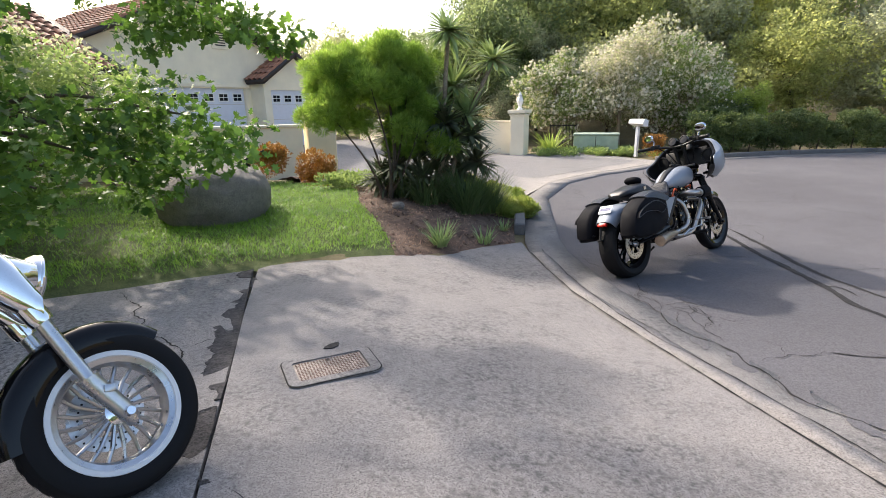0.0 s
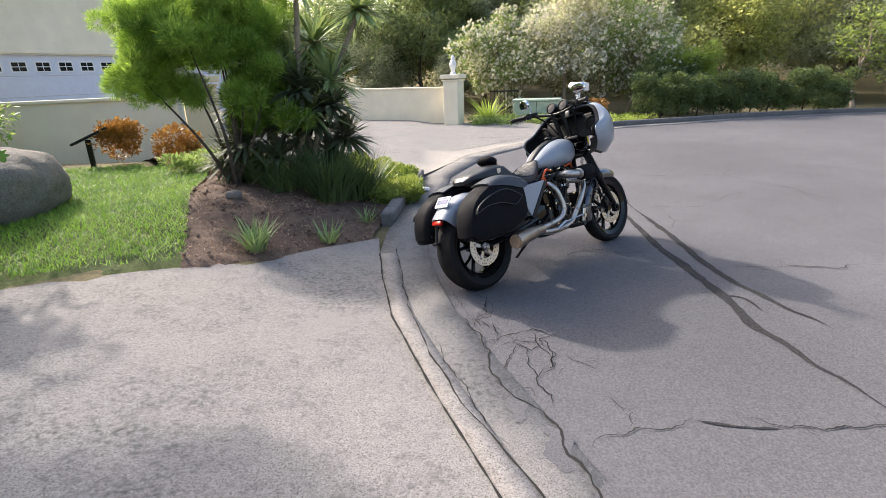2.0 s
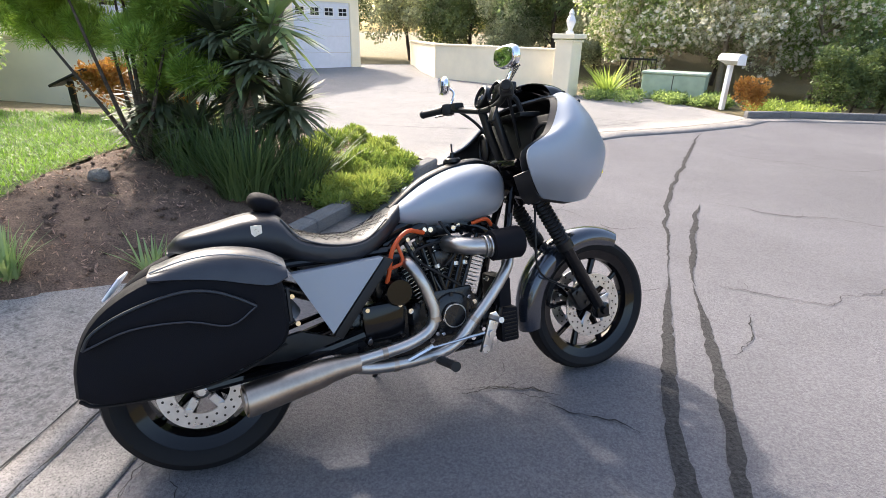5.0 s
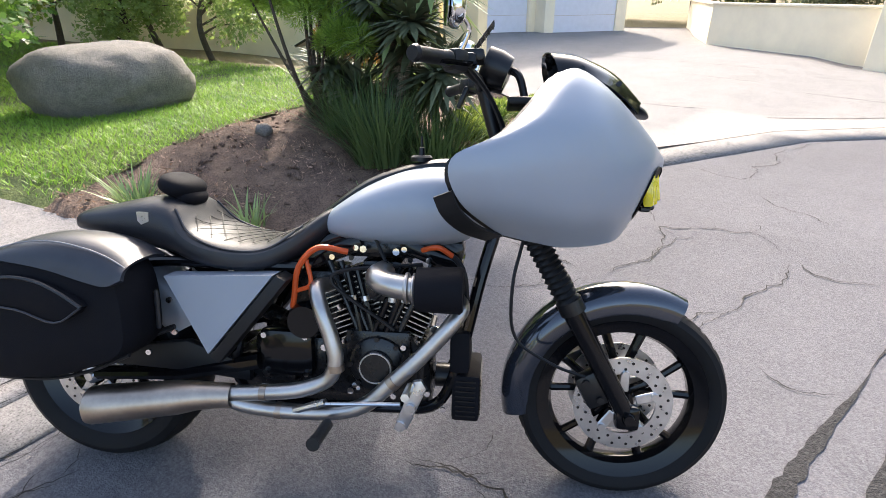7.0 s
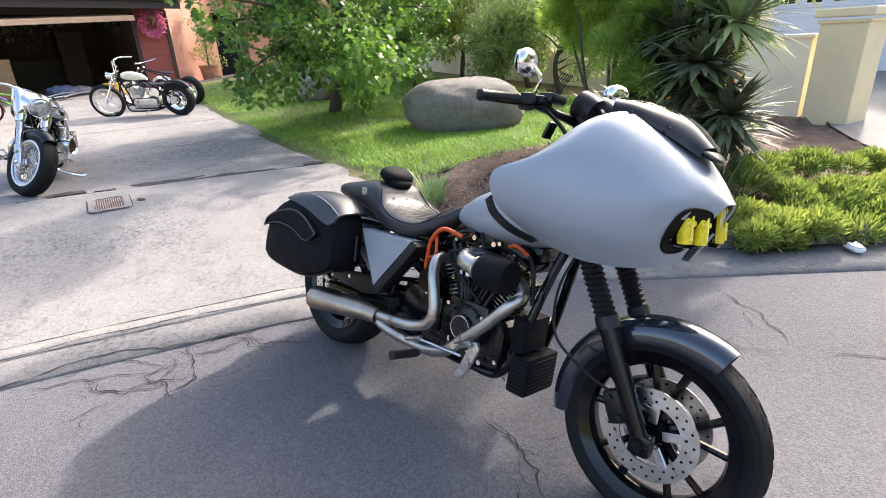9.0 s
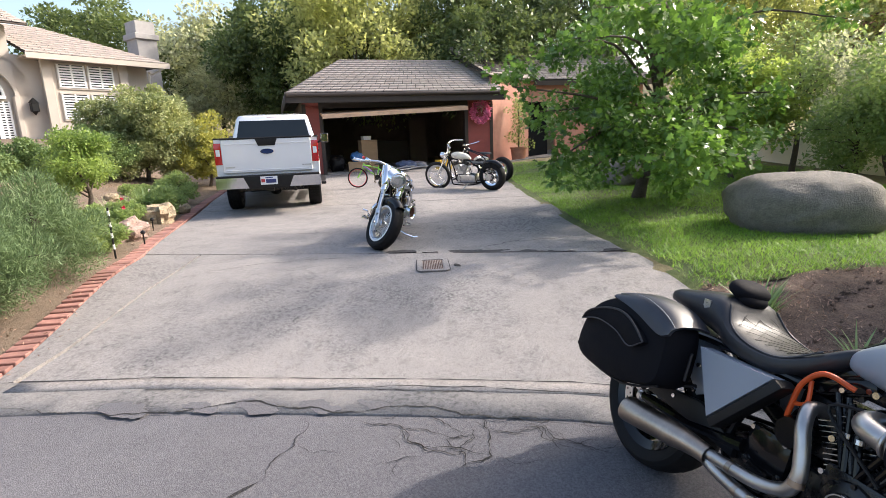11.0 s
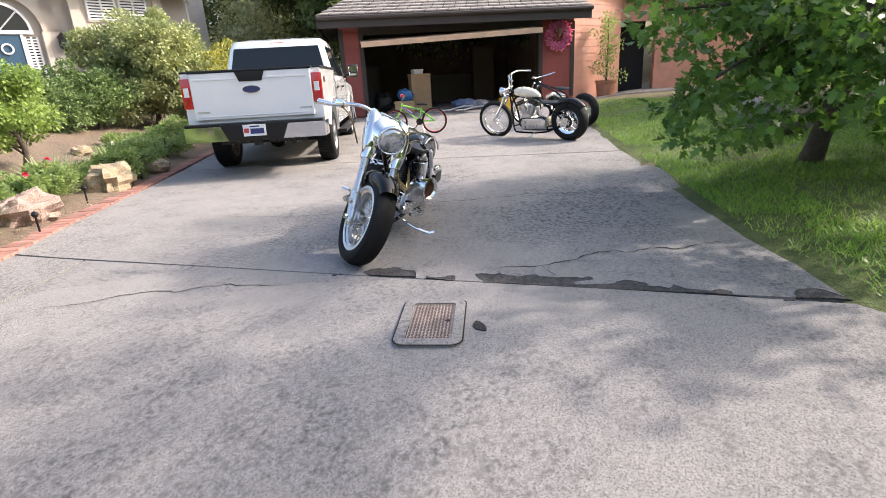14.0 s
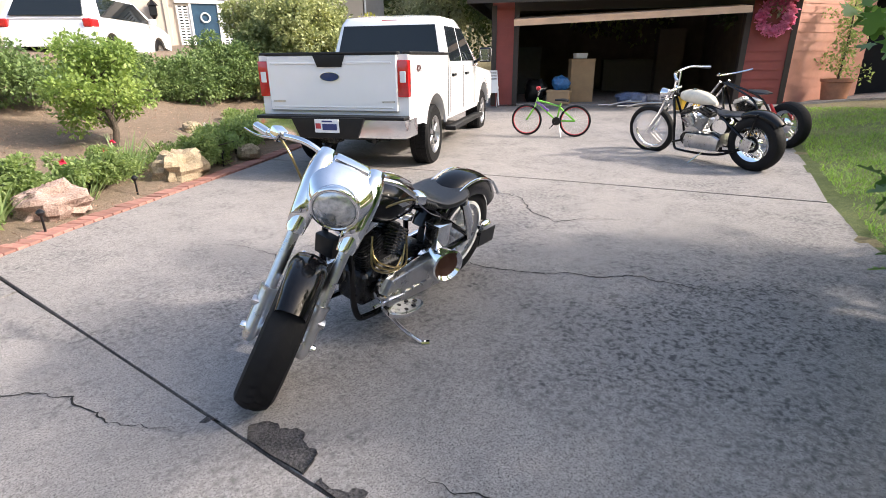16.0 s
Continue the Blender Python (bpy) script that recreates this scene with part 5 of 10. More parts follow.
for i, (x, y, r, h, mat, leaf) in enumerate(((-6.3, 8.0, 0.9, 1.6, MID_LEAF, 0.07), (-5.6, 9.0, 1.3, 2.4, MID_LEAF, 0.08), (-7.6, 9.0, 1.5, 3.0, OLIVE_LEAF, 0.09), (-9.6, 7.8, 1.6, 3.2, MID_LEAF, 0.09), (-11.5, 6.5, 1.8, 3.4, LIME_LEAF, 0.1), (-8.6, 6.5, 1.2, 2.6, LIME_LEAF, 0.09))):
    shrub("garden_shrub", "dense green garden shrub behind the lawn", x, y, r, r, h, mat, leaf, 34, 260, 60 + i, group="shrubs behind the lawn")

# hillside trees: three kinds, repeated
def hill_tree(seed, h, r, mat, leaf, n, per, name="hillside_tree", label="tall olive-green tree on the hillside", shape=LEAF_QUAD):
    return shrub(name, label, 0, 0, r, r, h, mat, leaf, n, per, seed, low=0.12, base_z=0.0, group="hillside trees", radius=0.26 * r, category="tree", shape=shape)


kinds = [hill_tree(71, 7.5, 3.2, OLIVE_LEAF, 0.2, 64, 290), hill_tree(72, 8.5, 3.6, HILL_LEAF, 0.2, 70, 290), hill_tree(73, 8.0, 3.4, DARK_LEAF, 0.2, 70, 290, label="tall dark green tree behind the houses"), hill_tree(74, 8.0, 3.4, CANYON_LEAF, 0.2, 70, 290, label="tall mid-green tree on the slope")]
places = [(1, 15.5, 23.5, 0.75), (0, 19.0, 22.0, 0.8), (1, 22.5, 19.5, 0.85), (0, 13.0, 27.0, 0.95), (1, 17.5, 28.0, 1.05), (0, 23.0, 26.0, 1.1), (1, 28.0, 20.0, 1.0), (1, 9.5, 29.0, 0.95), (0, 5.5, 28.5, 0.7), (0, 1.8, 30.0, 0.62),
          (0, 4.0, 25.5, 0.45), (0, 0.5, 27.5, 0.5), (1, -2.5, 33.0, 0.65), (0, 8.0, 24.5, 0.6), (1, 12.0, 36.0, 0.95), (0, 4.0, 38.0, 0.8), (1, -5.5, 38.0, 0.75), (2, -10.0, 33.0, 0.75), (2, -15.0, 29.0, 0.9), (1, 20.0, 36.0, 1.3), (0, 28.0, 30.0, 1.2), (1, 33.0, 24.0, 1.2),
          (2, -19.5, -2.5, 1.0), (1, -18.0, -8.0, 1.05), (2, -18.5, -12.5, 1.0), (2, -21.0, -12.0, 1.3), (0, -19.5, -17.5, 1.2), (2, -23.0, -5.0, 1.3), (2, -24.5, 1.0, 1.1), (1, -17.0, 8.0, 0.8), (1, -14.0, 10.5, 0.8), (0, -12.5, 13.0, 0.75), (2, -28.0, 8.0, 1.2), (2, -18.0, 15.0, 1.1),
          (3, 2.5, 27.5, 0.85), (3, -1.5, 30.0, 0.8), (3, 5.5, 31.5, 1.15), (0, -5.0, 31.0, 0.8), (3, 8.5, 34.0, 1.3), (3, 12.5, 31.0, 1.2), (2, -20.5, -22.5, 1.0), (2, -18.5, -26.5, 1.2), (2, -9.0, -29.0, 1.1), (1, -1.0, -29.0, 1.1), (0, 7.0, -24.0, 1.0)]
for i, (k, x, y, s) in enumerate(places):
    m = pose(x, y, gz(x, y) - 0.1, 0, 0, 57 * i) @ Matrix.Diagonal((s, s, s * (0.9 + 0.05 * (i % 5)), 1))
    copy_thing(kinds[k], m)
for k in kinds:
    for c in k.children_recursive:
        bpy.data.objects.remove(c)
    bpy.data.objects.remove(k)

# flowering shrubs, hedge and small plants over the road
for i, (x, y, r, h) in enumerate(((5.0, 21.8, 1.7, 3.6), (7.4, 21.0, 2.0, 4.6), (9.6, 20.6, 1.8, 4.0))):
    shrub("flowering_shrub", "tall loose shrub covered in white blossom", x, y, r, r, h, OLIVE_LEAF if i == 1 else MID_LEAF, 0.085, 54, 330, 90 + i, flowers=(PETAL, 2300, 0.09), group="white-flowering shrubs", bark=BARK_PALE)
shrub("yellow_shrub", "yellow-green leafy shrub beside the hedge", 11.2, 19.2, 1.0, 1.0, 2.3, LIME_LEAF, 0.08, 34, 300, 95)
shrub("flowering_shrub", "dark shrub with scattered white blossom", 10.2, 19.0, 1.0, 0.9, 1.9, DARK_LEAF, 0.08, 30, 300, 96, flowers=(PETAL, 120, 0.06), group="white-flowering shrubs")
rng_h = np.random.default_rng(97)
hedge_cl = [(8.6 + 7.0 * k / 95 + rng_h.normal(0, 0.05), 17.3 + 0.35 * math.sin(k) * 0.8 + 0.28 * k / 95, 1.02 * rng_h.random()) for k in [j * 0.55 for j in range(173)]]
hedge = plant("hedge", "clipped dark green box hedge along the road", "hedge", (12.0, 17.4, -0.2), hedge_cl, 260, 0.22, 0.07, LEAF_QUAD, DARK_LEAF, seed=97, droop=-0.2)
for k in range(12):
    x = -3.2 + 0.58 * k
    part("stem", tube([(x, 0.04 * (k % 3), -0.05), (x + 0.05, 0.02, 0.4), (x + 0.02, 0.05, 0.8)], [0.025, 0.018, 0.008], 6), BARK, hedge, sharp=None)
shrub("sapling", "thin young tree with sparse leaves", 16.8, 18.6, 1.3, 1.2, 3.6, LIME_LEAF, 0.09, 22, 70, 98, bark=BARK_PALE, low=0.3, category="tree")
low_cover("groundcover", "low green ivy groundcover by the forecourt", [(3.6 + 3.2 * rs.random(), 17.3 + 1.0 * rs.random(), 0.05 + 0.12 * rs.random()) for _ in range(60)], MID_LEAF, 0.07, 120, 0.2, 101)
low_cover("groundcover", "low green groundcover under the shrubs", [(7.2 + 1.6 * rs.random(), 16.6 + 1.4 * rs.random(), 0.03 + 0.08 * rs.random()) for _ in range(30)], LIME_LEAF, 0.06, 120, 0.2, 102)
low_cover("rust_leaved_shrub", "small rusty red shrub beside the mailbox", [(6.75 + 0.4 * rs.random(), 16.4 + 0.4 * rs.random(), 0.1 + 0.5 * rs.random()) for _ in range(16)], RUST_LEAF, 0.06, 150, 0.16, 103, 0.9)
strap_clump("spiky_plant", "yellow-green spiky rosette plant by the pillar", (4.1, 18.4, -0.2), 110, 0.12, 1.05, 0.05, 0.7, LIME_LEAF, 104)

# planting on the bank
shrub("variegated_shrub", "large rounded cream-variegated shrub on the bank", -6.3, -8.3, 1.38, 1.38, 2.65, PALE_LEAF, 0.082, 130, 430, 111, low=-0.04, radius=0.32)
shrub("upright_shrub", "upright yellow-green shrub behind the pickup", -7.4, -7.2, 1.0, 0.9, 2.0, YELLOW_LEAF, 0.085, 46, 300, 112, low=0.05, droop=-0.8)
shrub("lime_shrub", "small bright green citrus shrub on the bank", -1.75, -4.3, 0.62, 0.6, 1.5, CITRUS_LEAF, 0.058, 44, 210, 113, low=0.12, radius=0.19)
for i, (x, y, r, h) in enumerate(((-0.7, -6.3, 0.9, 0.78), (-2.4, -7.5, 0.75, 0.7), (-3.7, -7.7, 0.75, 0.9), (-4.8, -8.0, 0.8, 1.35), (0.9, -5.9, 0.9, 0.8))):
    shrub("boxy_shrub", "dark green rounded shrub at the top of the bank", x, y, r, r * 0.8, h, BOX_LEAF, 0.06, 46, 380, 114 + i, low=0.0, group="shrubs along the top of the bank")
shrub("rosemary_shrub", "grey-green needle-leaved shrub by the brick border", 0.95, -1.15, 0.72, 0.62, 0.98, ROSEMARY_LEAF, 0.07, 48, 520, 121, LEAF_NEEDLE, low=0.0, droop=-0.6)
shrub("rosemary_shrub", "grey-green needle-leaved shrub by the brick border", 1.9, -0.5, 0.72, 0.6, 0.95, ROSEMARY_LEAF, 0.07, 48, 520, 122, LEAF_NEEDLE, low=0.0, droop=-0.6)
for i, (x, y, n, s) in enumerate(((-1.7, -3.45, 90, 0.5), (-3.0, -4.4, 70, 0.5), (-1.15, -2.7, 40, 0.4), (-0.4, -2.2, 60, 0.45), (-3.9, -5.2, 50, 0.5), (-2.3, -4.0, 40, 0.35))):
    strap_clump("iris_clump", "clump of pale green sword-shaped iris leaves", (x, y, gz(x, y)), n, 0.16, s, 0.022, 0.5, IRIS_LEAF, 130 + i, group="iris clumps on the bank",
                flowers=(PETAL_RED if i != 1 else PETAL, [(0.1, 0.25, 0.42)]) if i < 3 else None)
for i, (x, y, r, h) in enumerate(((-1.3, -3.0, 0.38, 0.42), (-0.55, -2.65, 0.35, 0.4), (-2.75, -3.75, 0.42, 0.5), (-3.35, -4.35, 0.4, 0.5), (-4.2, -4.9, 0.45, 0.5), (-0.1, -1.75, 0.35, 0.4), (-4.9, -5.8, 0.5, 0.6), (0.5, -1.9, 0.4, 0.5))):
    shrub("rose_bush", "small leafy rose bush on the bank", x, y, r, r, h, MID_LEAF, 0.05, 26, 170, 140 + i, flowers=(PETAL_RED, 3, 0.035) if i in (0, 1, 5) else None, low=0.05, group="rose bushes on the bank")
low_cover("groundcover", "low leafy groundcover between the bricks and the bank's rocks", [(-0.6 - 3.7 * u + 0.35 * rs.random(), -2.15 - 3.0 * u - 0.4 * rs.random(), 0.04 + 0.14 * rs.random()) for u in (k / 47.0 for k in range(48))], MID_LEAF, 0.045, 130, 0.17, 152)
low_cover("groundcover", "low green groundcover near the pickup", [(-4.7 + 0.9 * rs.random(), -6.3 + 1.0 * rs.random(), 0.05 + 0.12 * rs.random()) for _ in range(18)], MID_LEAF, 0.05, 200, 0.2, 151)

# ---- motorcycles: x forward, y to the rider's left, z up, from the rear tyre's foot ----
SILVER = plain("silver_grey_paint", (0.285, 0.315, 0.365), 0.4, 0.1, vary=0.02, scale=3, grain=400, relief=0.0, coat=0.22)
FENDER_GREY = plain("dark_grey_metallic", (0.035, 0.042, 0.058), 0.16, 0.5, vary=0.06, scale=5, relief=0, coat=1.0)
LEATHER = plain("black_leather", (0.016, 0.0165, 0.02), 0.4, vary=0.2, scale=9, grain=260, relief=0.35, depth=0.002, spec=0.45)
VINYL = plain("soft_black_vinyl", (0.006, 0.006, 0.0085), 0.75, vary=0.2, scale=9, grain=320, relief=0.3, spec=0.14)
STITCH = plain("grey_stitching", (0.25, 0.25, 0.26), 0.7)
YELLOW_LENS = plain("yellow_lens", (0.85, 0.68, 0.02), 0.12, vary=0.15, scale=60, coat=0.8)
AMBER = plain("red_lens", (0.45, 0.015, 0.01), 0.15, vary=0.15, coat=0.7)
ORANGE = plain("orange_hose", (0.65, 0.09, 0.015), 0.45)
LENS = plain("clear_lens", (0.6, 0.62, 0.64), 0.12, 0.7, vary=0.3, scale=50, grain=160, relief=0.3, coat=1.0)
MIRROR = plain("mirror_glass", (0.75, 0.77, 0.8), 0.03, 1.0, vary=0.03, relief=0)
SMOKE = glass_mat("smoked_screen", (0.006, 0.006, 0.007), 0.06)
LAMP_BLACK = plain("lamp_recess_black", (0.003, 0.003, 0.003), 0.5, vary=0.1, relief=0.0, spec=0.12)
IVORY = plain("worn_ivory_paint", (0.74, 0.68, 0.56), 0.4, vary=0.2, scale=9, coat=0.4)
PLATE_WHITE = plain("plate_white", (0.75, 0.76, 0.78), 0.4, vary=0.04)
PLATE_BLUE = plain("plate_ink", (0.03, 0.04, 0.15), 0.5)
BRASS = plain("braided_hose", (0.32, 0.25, 0.12), 0.35, 0.9, vary=0.3, scale=90)


FLAP = plain("worn_leather_flap", (0.026, 0.028, 0.036), 0.4, vary=0.2, scale=9, grain=260, relief=0.2, depth=0.002, spec=0.5)


def bolts(places, r=0.008, h=0.006, axis="y"):
    return join(*[at(lathe([(0, -h), (r, -h), (r, h * 0.4), (r * 0.7, h), (0, h)], 8, axis), *p) for p in places])


def arc_fender(parent, x, z, R, w, a0, a1, material, name, drop=0.05, label="", m=None):
    """A wrapped mudguard: a curved band with turned-down sides."""
    n = 22
    loops_out, loops_in = [], []
    for i in range(n + 1):
        a = radians(a0 + (a1 - a0) * i / n)
        fade = 0.75 + 0.25 * math.sin(math.pi * i / n)
        cross = [(-1, -drop), (-1, -drop * 0.45), (-0.93, -0.012), (-0.75, 0.006), (-0.4, 0.016), (0, 0.02), (0.4, 0.016), (0.75, 0.006), (0.93, -0.012), (1, -drop * 0.45), (1, -drop)]
        loops_out.append([(x + (R + h) * math.cos(a), s * w / 2 * fade, z + (R + h) * math.sin(a)) for s, h in cross])
        loops_in.append([(x + (R + h - 0.006) * math.cos(a), s * (w / 2 - 0.004) * fade, z + (R + h - 0.006) * math.sin(a)) for s, h in reversed(cross)])
    loops = [a + b for a, b in zip(loops_out, loops_in)]
    return part(name, rings(loops, True), material, parent, label, m)


def tyre_shape(R, w, rim):
    h = R - rim
    prof = [(rim - 0.004, -w * 0.36), (rim + h * 0.25, -w * 0.47), (rim + h * 0.55, -w * 0.5), (rim + h * 0.8, -w * 0.43), (rim + h * 0.93, -w * 0.28), (R - 0.002, -w * 0.12),
            (R, 0), (R - 0.002, w * 0.12), (rim + h * 0.93, w * 0.28), (rim + h * 0.8, w * 0.43), (rim + h * 0.55, w * 0.5), (rim + h * 0.25, w * 0.47), (rim - 0.004, w * 0.36)]
    return lathe(prof, 56, "y")


def tread_shape(R, w):
    """Slanted tread blocks standing proud of the tyre's crown."""
    out = []
    n = 34
    for i in range(n):
        for s in (-1, 1):
            a = 2 * math.pi * (i + (0.5 if s > 0 else 0)) / n
            pts = []
            for k in range(4):
                q = k / 3
                y = s * w * (0.03 + 0.36 * q)
                r = R + 0.0025 - (R * 0.075) * (abs(y) / (w * 0.42)) ** 2.4
                for da in (0.012, 0.135):
                    b = a + da + 0.12 * q
                    pts.append((r * math.sin(b), y, r * math.cos(b)))
            k = 0
            out.append((pts, [(0, 1, 3, 2), (2, 3, 5, 4), (4, 5, 7, 6)]))
    return join(*out)


def rim_shape(rim, w):
    prof = [(rim - 0.045, -w * 0.1), (rim - 0.035, -w * 0.3), (rim - 0.012, -w * 0.36), (rim + 0.004, -w * 0.42), (rim + 0.006, -w * 0.36),
            (rim + 0.006, w * 0.36), (rim + 0.004, w * 0.42), (rim - 0.012, w * 0.36), (rim - 0.035, w * 0.3), (rim - 0.045, w * 0.1), (rim - 0.045, -w * 0.1)]
    return lathe(prof, 56, "y")


def disc_brake(parent, y, r0, r1, material=None):
    ring = lathe([(r0, y - 0.003), (r1, y - 0.003), (r1, y + 0.003), (r0, y + 0.003), (r0, y - 0.003)], 48, "y")
    d = part("brake_disc", ring, material or ALLOY, parent, "drilled steel brake disc")
    holes = []
    for i in range(40):
        a, r = 2 * math.pi * i / 40, r0 + (r1 - r0) * (0.3 + 0.4 * (i % 2))
        holes.append(at(lathe([(0, -0.0042), (0.0048, -0.0042), (0.0048, 0.0042), (0, 0.0042)], 6, "y"), r * math.sin(a), y, r * math.cos(a)))
    part("drilled_hole", join(*holes), BLACK_SATIN, d, kind="stuff")
    arms = [at(box(0.03, 0.008, r0 - 0.03, 0.003, 1, (0, y, (r0 + 0.05) / 2 + 0.0)), 0, 0, 0, 0, 72 * i, 0) for i in range(5)]
    part("disc_carrier", join(*arms, bolts([(r0 * math.sin(radians(72 * i)), y - 0.006, r0 * math.cos(radians(72 * i))) for i in range(5)], 0.012)), ALLOY, d)
    return d


def wheel(parent, x, z, R, w, rim, style, finish, tyre_label="", m=None, pinstripe=None, tread=True):
    """wheel > tyre, rim, spokes, hub."""
    wh = part("wheel", rim_shape(rim, w), finish, parent, m=m or pose(x, 0, z))
    ty = part("tyre", tyre_shape(R, w, rim), RUBBER, wh, tyre_label)
    if tread:
        part("tread", tread_shape(R, w), RUBBER, ty, sharp=None, kind="stuff")
    hub = lathe([(0, -w * 0.45), (0.035, -w * 0.45), (0.045, -w * 0.3), (0.03, 0), (0.045, w * 0.3), (0.035, w * 0.45), (0, w * 0.45)], 20, "y")
    part("hub", hub, finish if style != "wire" else CHROME, wh)
    if style == "split":
        for i in range(5):
            for s in (-1, 1):
                a0, a1 = radians(72 * i + s * 7), radians(72 * i + s * 15)
                sp = tube([(0.035 * math.sin(a0), 0, 0.035 * math.cos(a0)), (rim * 0.5 * math.sin((a0 + a1) / 2), 0, rim * 0.5 * math.cos((a0 + a1) / 2)), ((rim - 0.035) * math.sin(a1), 0, (rim - 0.035) * math.cos(a1))],
                          [0.018, 0.011, 0.013], 8, True, 1.3)
                part("spoke", sp, finish, wh)
    elif style == "turbine":
        for i in range(20):
            a0, a1 = radians(18 * i), radians(18 * i + 10)
            sp = tube([(0.04 * math.sin(a0), -0.012, 0.04 * math.cos(a0)), (rim * 0.55 * math.sin((a0 + a1) / 2), 0.004, rim * 0.55 * math.cos((a0 + a1) / 2)), ((rim - 0.035) * math.sin(a1), 0.01, (rim - 0.035) * math.cos(a1))],
                      [0.005, 0.006, 0.005], 6, True, 1.6)
            part("spoke", sp, ALLOY, wh)
    elif style == "wire":
        lines = []
        for i in range(40):
            a0, a1 = radians(9 * i), radians(9 * i + (26 if i % 2 else -26))
            y0 = 0.03 if i % 4 < 2 else -0.03
            lines.append(tube([(0.04 * math.sin(a0), y0, 0.04 * math.cos(a0)), ((rim - 0.03) * math.sin(a1), 0, (rim - 0.03) * math.cos(a1))], 0.0022, 5, False))
        part("wire_spoke", join(*lines), CHROME, wh, "bundle of thin wire spokes", kind="stuff")
    elif style == "solid":
        part("spoke", lathe([(0.04, -0.01), (rim - 0.03, -0.02), (rim - 0.03, 0.02), (0.04, 0.01)], 40, "y"), finish, wh)
    if pinstripe:
        each("pinstripe", [at(lathe([(rim - 0.016, 0), (rim - 0.012, s * 0.006), (rim + 0.006, s * 0.006), (rim + 0.01, 0)], 56, "y"), 0, s * w * 0.385, 0) for s in (-1, 1)], pinstripe, wh)
    return wh


def cylinder_block(foot, lean, fins=11, r=0.07, length=0.2, fin_step=0.017):
    """A finned air-cooled cylinder, leaning in the xz plane."""
    def loop(q, h, p):
        return [(q * math.copysign(abs(math.cos(a)) ** p, math.cos(a)), q * math.copysign(abs(math.sin(a)) ** p, math.sin(a)), h) for a in [i * math.pi / 12 for i in range(24)]]
    loops = [loop(r * 0.85, 0, 1)]
    for i in range(fins):
        h = 0.01 + i * fin_step
        q = r * (1.18 + 0.12 * (i > fins * 0.55))
        loops += [loop(r * 0.85, h - 0.0025, 1), loop(q, h - 0.0025, 0.35), loop(q, h + 0.0025, 0.35), loop(r * 0.85, h + 0.0025, 1)]
    loops.append(loop(r * 0.85, length, 1))
    return moved(rings(loops), pose(*foot, 0, lean, 0))


def v_twin(parent, cx, cz, case, cover, head, top=0.33, spread=23):
    """engine > crankcase, cylinders, rocker boxes, pushrod tubes, covers."""
    eng = part("engine", join(at(box(0.34, 0.2, 0.2, 0.05, 3), cx - 0.01, 0, cz - 0.02), at(lathe([(0, -0.1), (0.13, -0.1), (0.13, 0.1), (0, 0.1)], 28, "y"), cx, 0, cz + 0.02),
                              at(box(0.24, 0.19, 0.17, 0.03, 2), cx - 0.29, 0, cz + 0.0)), case, parent, "V-twin engine block")
    for s in (-1, 1):
        foot = (cx + s * 0.045, 0, cz + 0.1)
        part("cylinder", cylinder_block(foot, s * spread), case if case != CHROME else ALLOY, eng, "finned cylinder")
        tip = Vector(foot) + Vector((math.sin(radians(s * spread)), 0, math.cos(radians(s * spread)))) * (top - 0.09)
        part("rocker_box", join(at(box(0.19, 0.15, 0.05, 0.016, 2), tip.x, 0, tip.z, 0, s * spread, 0), at(box(0.16, 0.12, 0.03, 0.012, 2), tip.x + s * 0.012, 0, tip.z + 0.032, 0, s * spread, 0),
                                bolts([(tip.x + a, -0.077, tip.z + b) for a in (-0.06, 0.06) for b in (-0.01,)])), head, eng)
        for k in (0, 1):
            part("pushrod_tube", tube([(cx + s * (0.02 + 0.03 * k), -0.11, cz + 0.09), (tip.x - s * 0.01 + s * 0.035 * (k - 0.5), -0.085, tip.z - 0.02)], 0.0095, 10), head, eng)
    part("cam_cover", join(at(lathe([(0, -0.028), (0.06, -0.028), (0.085, -0.018), (0.095, 0.0), (0.095, 0.03), (0, 0.03)], 32, "y"), cx, -0.115, cz + 0.02),
                           at(box(0.2, 0.03, 0.1, 0.014, 2), cx, -0.11, cz + 0.075), bolts([(cx + 0.083 * math.cos(a), -0.135, cz + 0.02 + 0.083 * math.sin(a)) for a in [i * math.pi / 4 for i in range(8)]])), cover, eng)
    part("timer_cover", at(lathe([(0, -0.012), (0.045, -0.012), (0.052, -0.004), (0.052, 0.008), (0, 0.008)], 28, "y"), cx, -0.15, cz + 0.02), cover, eng)
    part("cover_ring", at(torus(0.047, 0.003, 32, 6, "y"), cx, -0.161, cz + 0.02), ALLOY, eng)
    part("primary_cover", join(at(lathe([(0, 0.0), (0.11, 0.0), (0.1, 0.03), (0.06, 0.045), (0, 0.048)], 32, "y"), cx - 0.32, 0.12, cz), at(box(0.4, 0.06, 0.17, 0.028, 3), cx - 0.14, 0.135, cz),
                               at(lathe([(0, 0.0), (0.085, 0.0), (0.08, 0.03), (0, 0.04)], 32, "y"), cx + 0.04, 0.14, cz)), cover, eng)
    part("gearbox_cover", join(at(box(0.13, 0.03, 0.13, 0.012, 2), cx - 0.31, -0.1, cz), at(box(0.1, 0.02, 0.05, 0.01, 2), cx - 0.31, -0.122, cz - 0.03), bolts([(cx - 0.31 + a, -0.118, cz + b) for a in (-0.055, 0.055) for b in (-0.055, 0.055)])), cover, eng)
    return eng


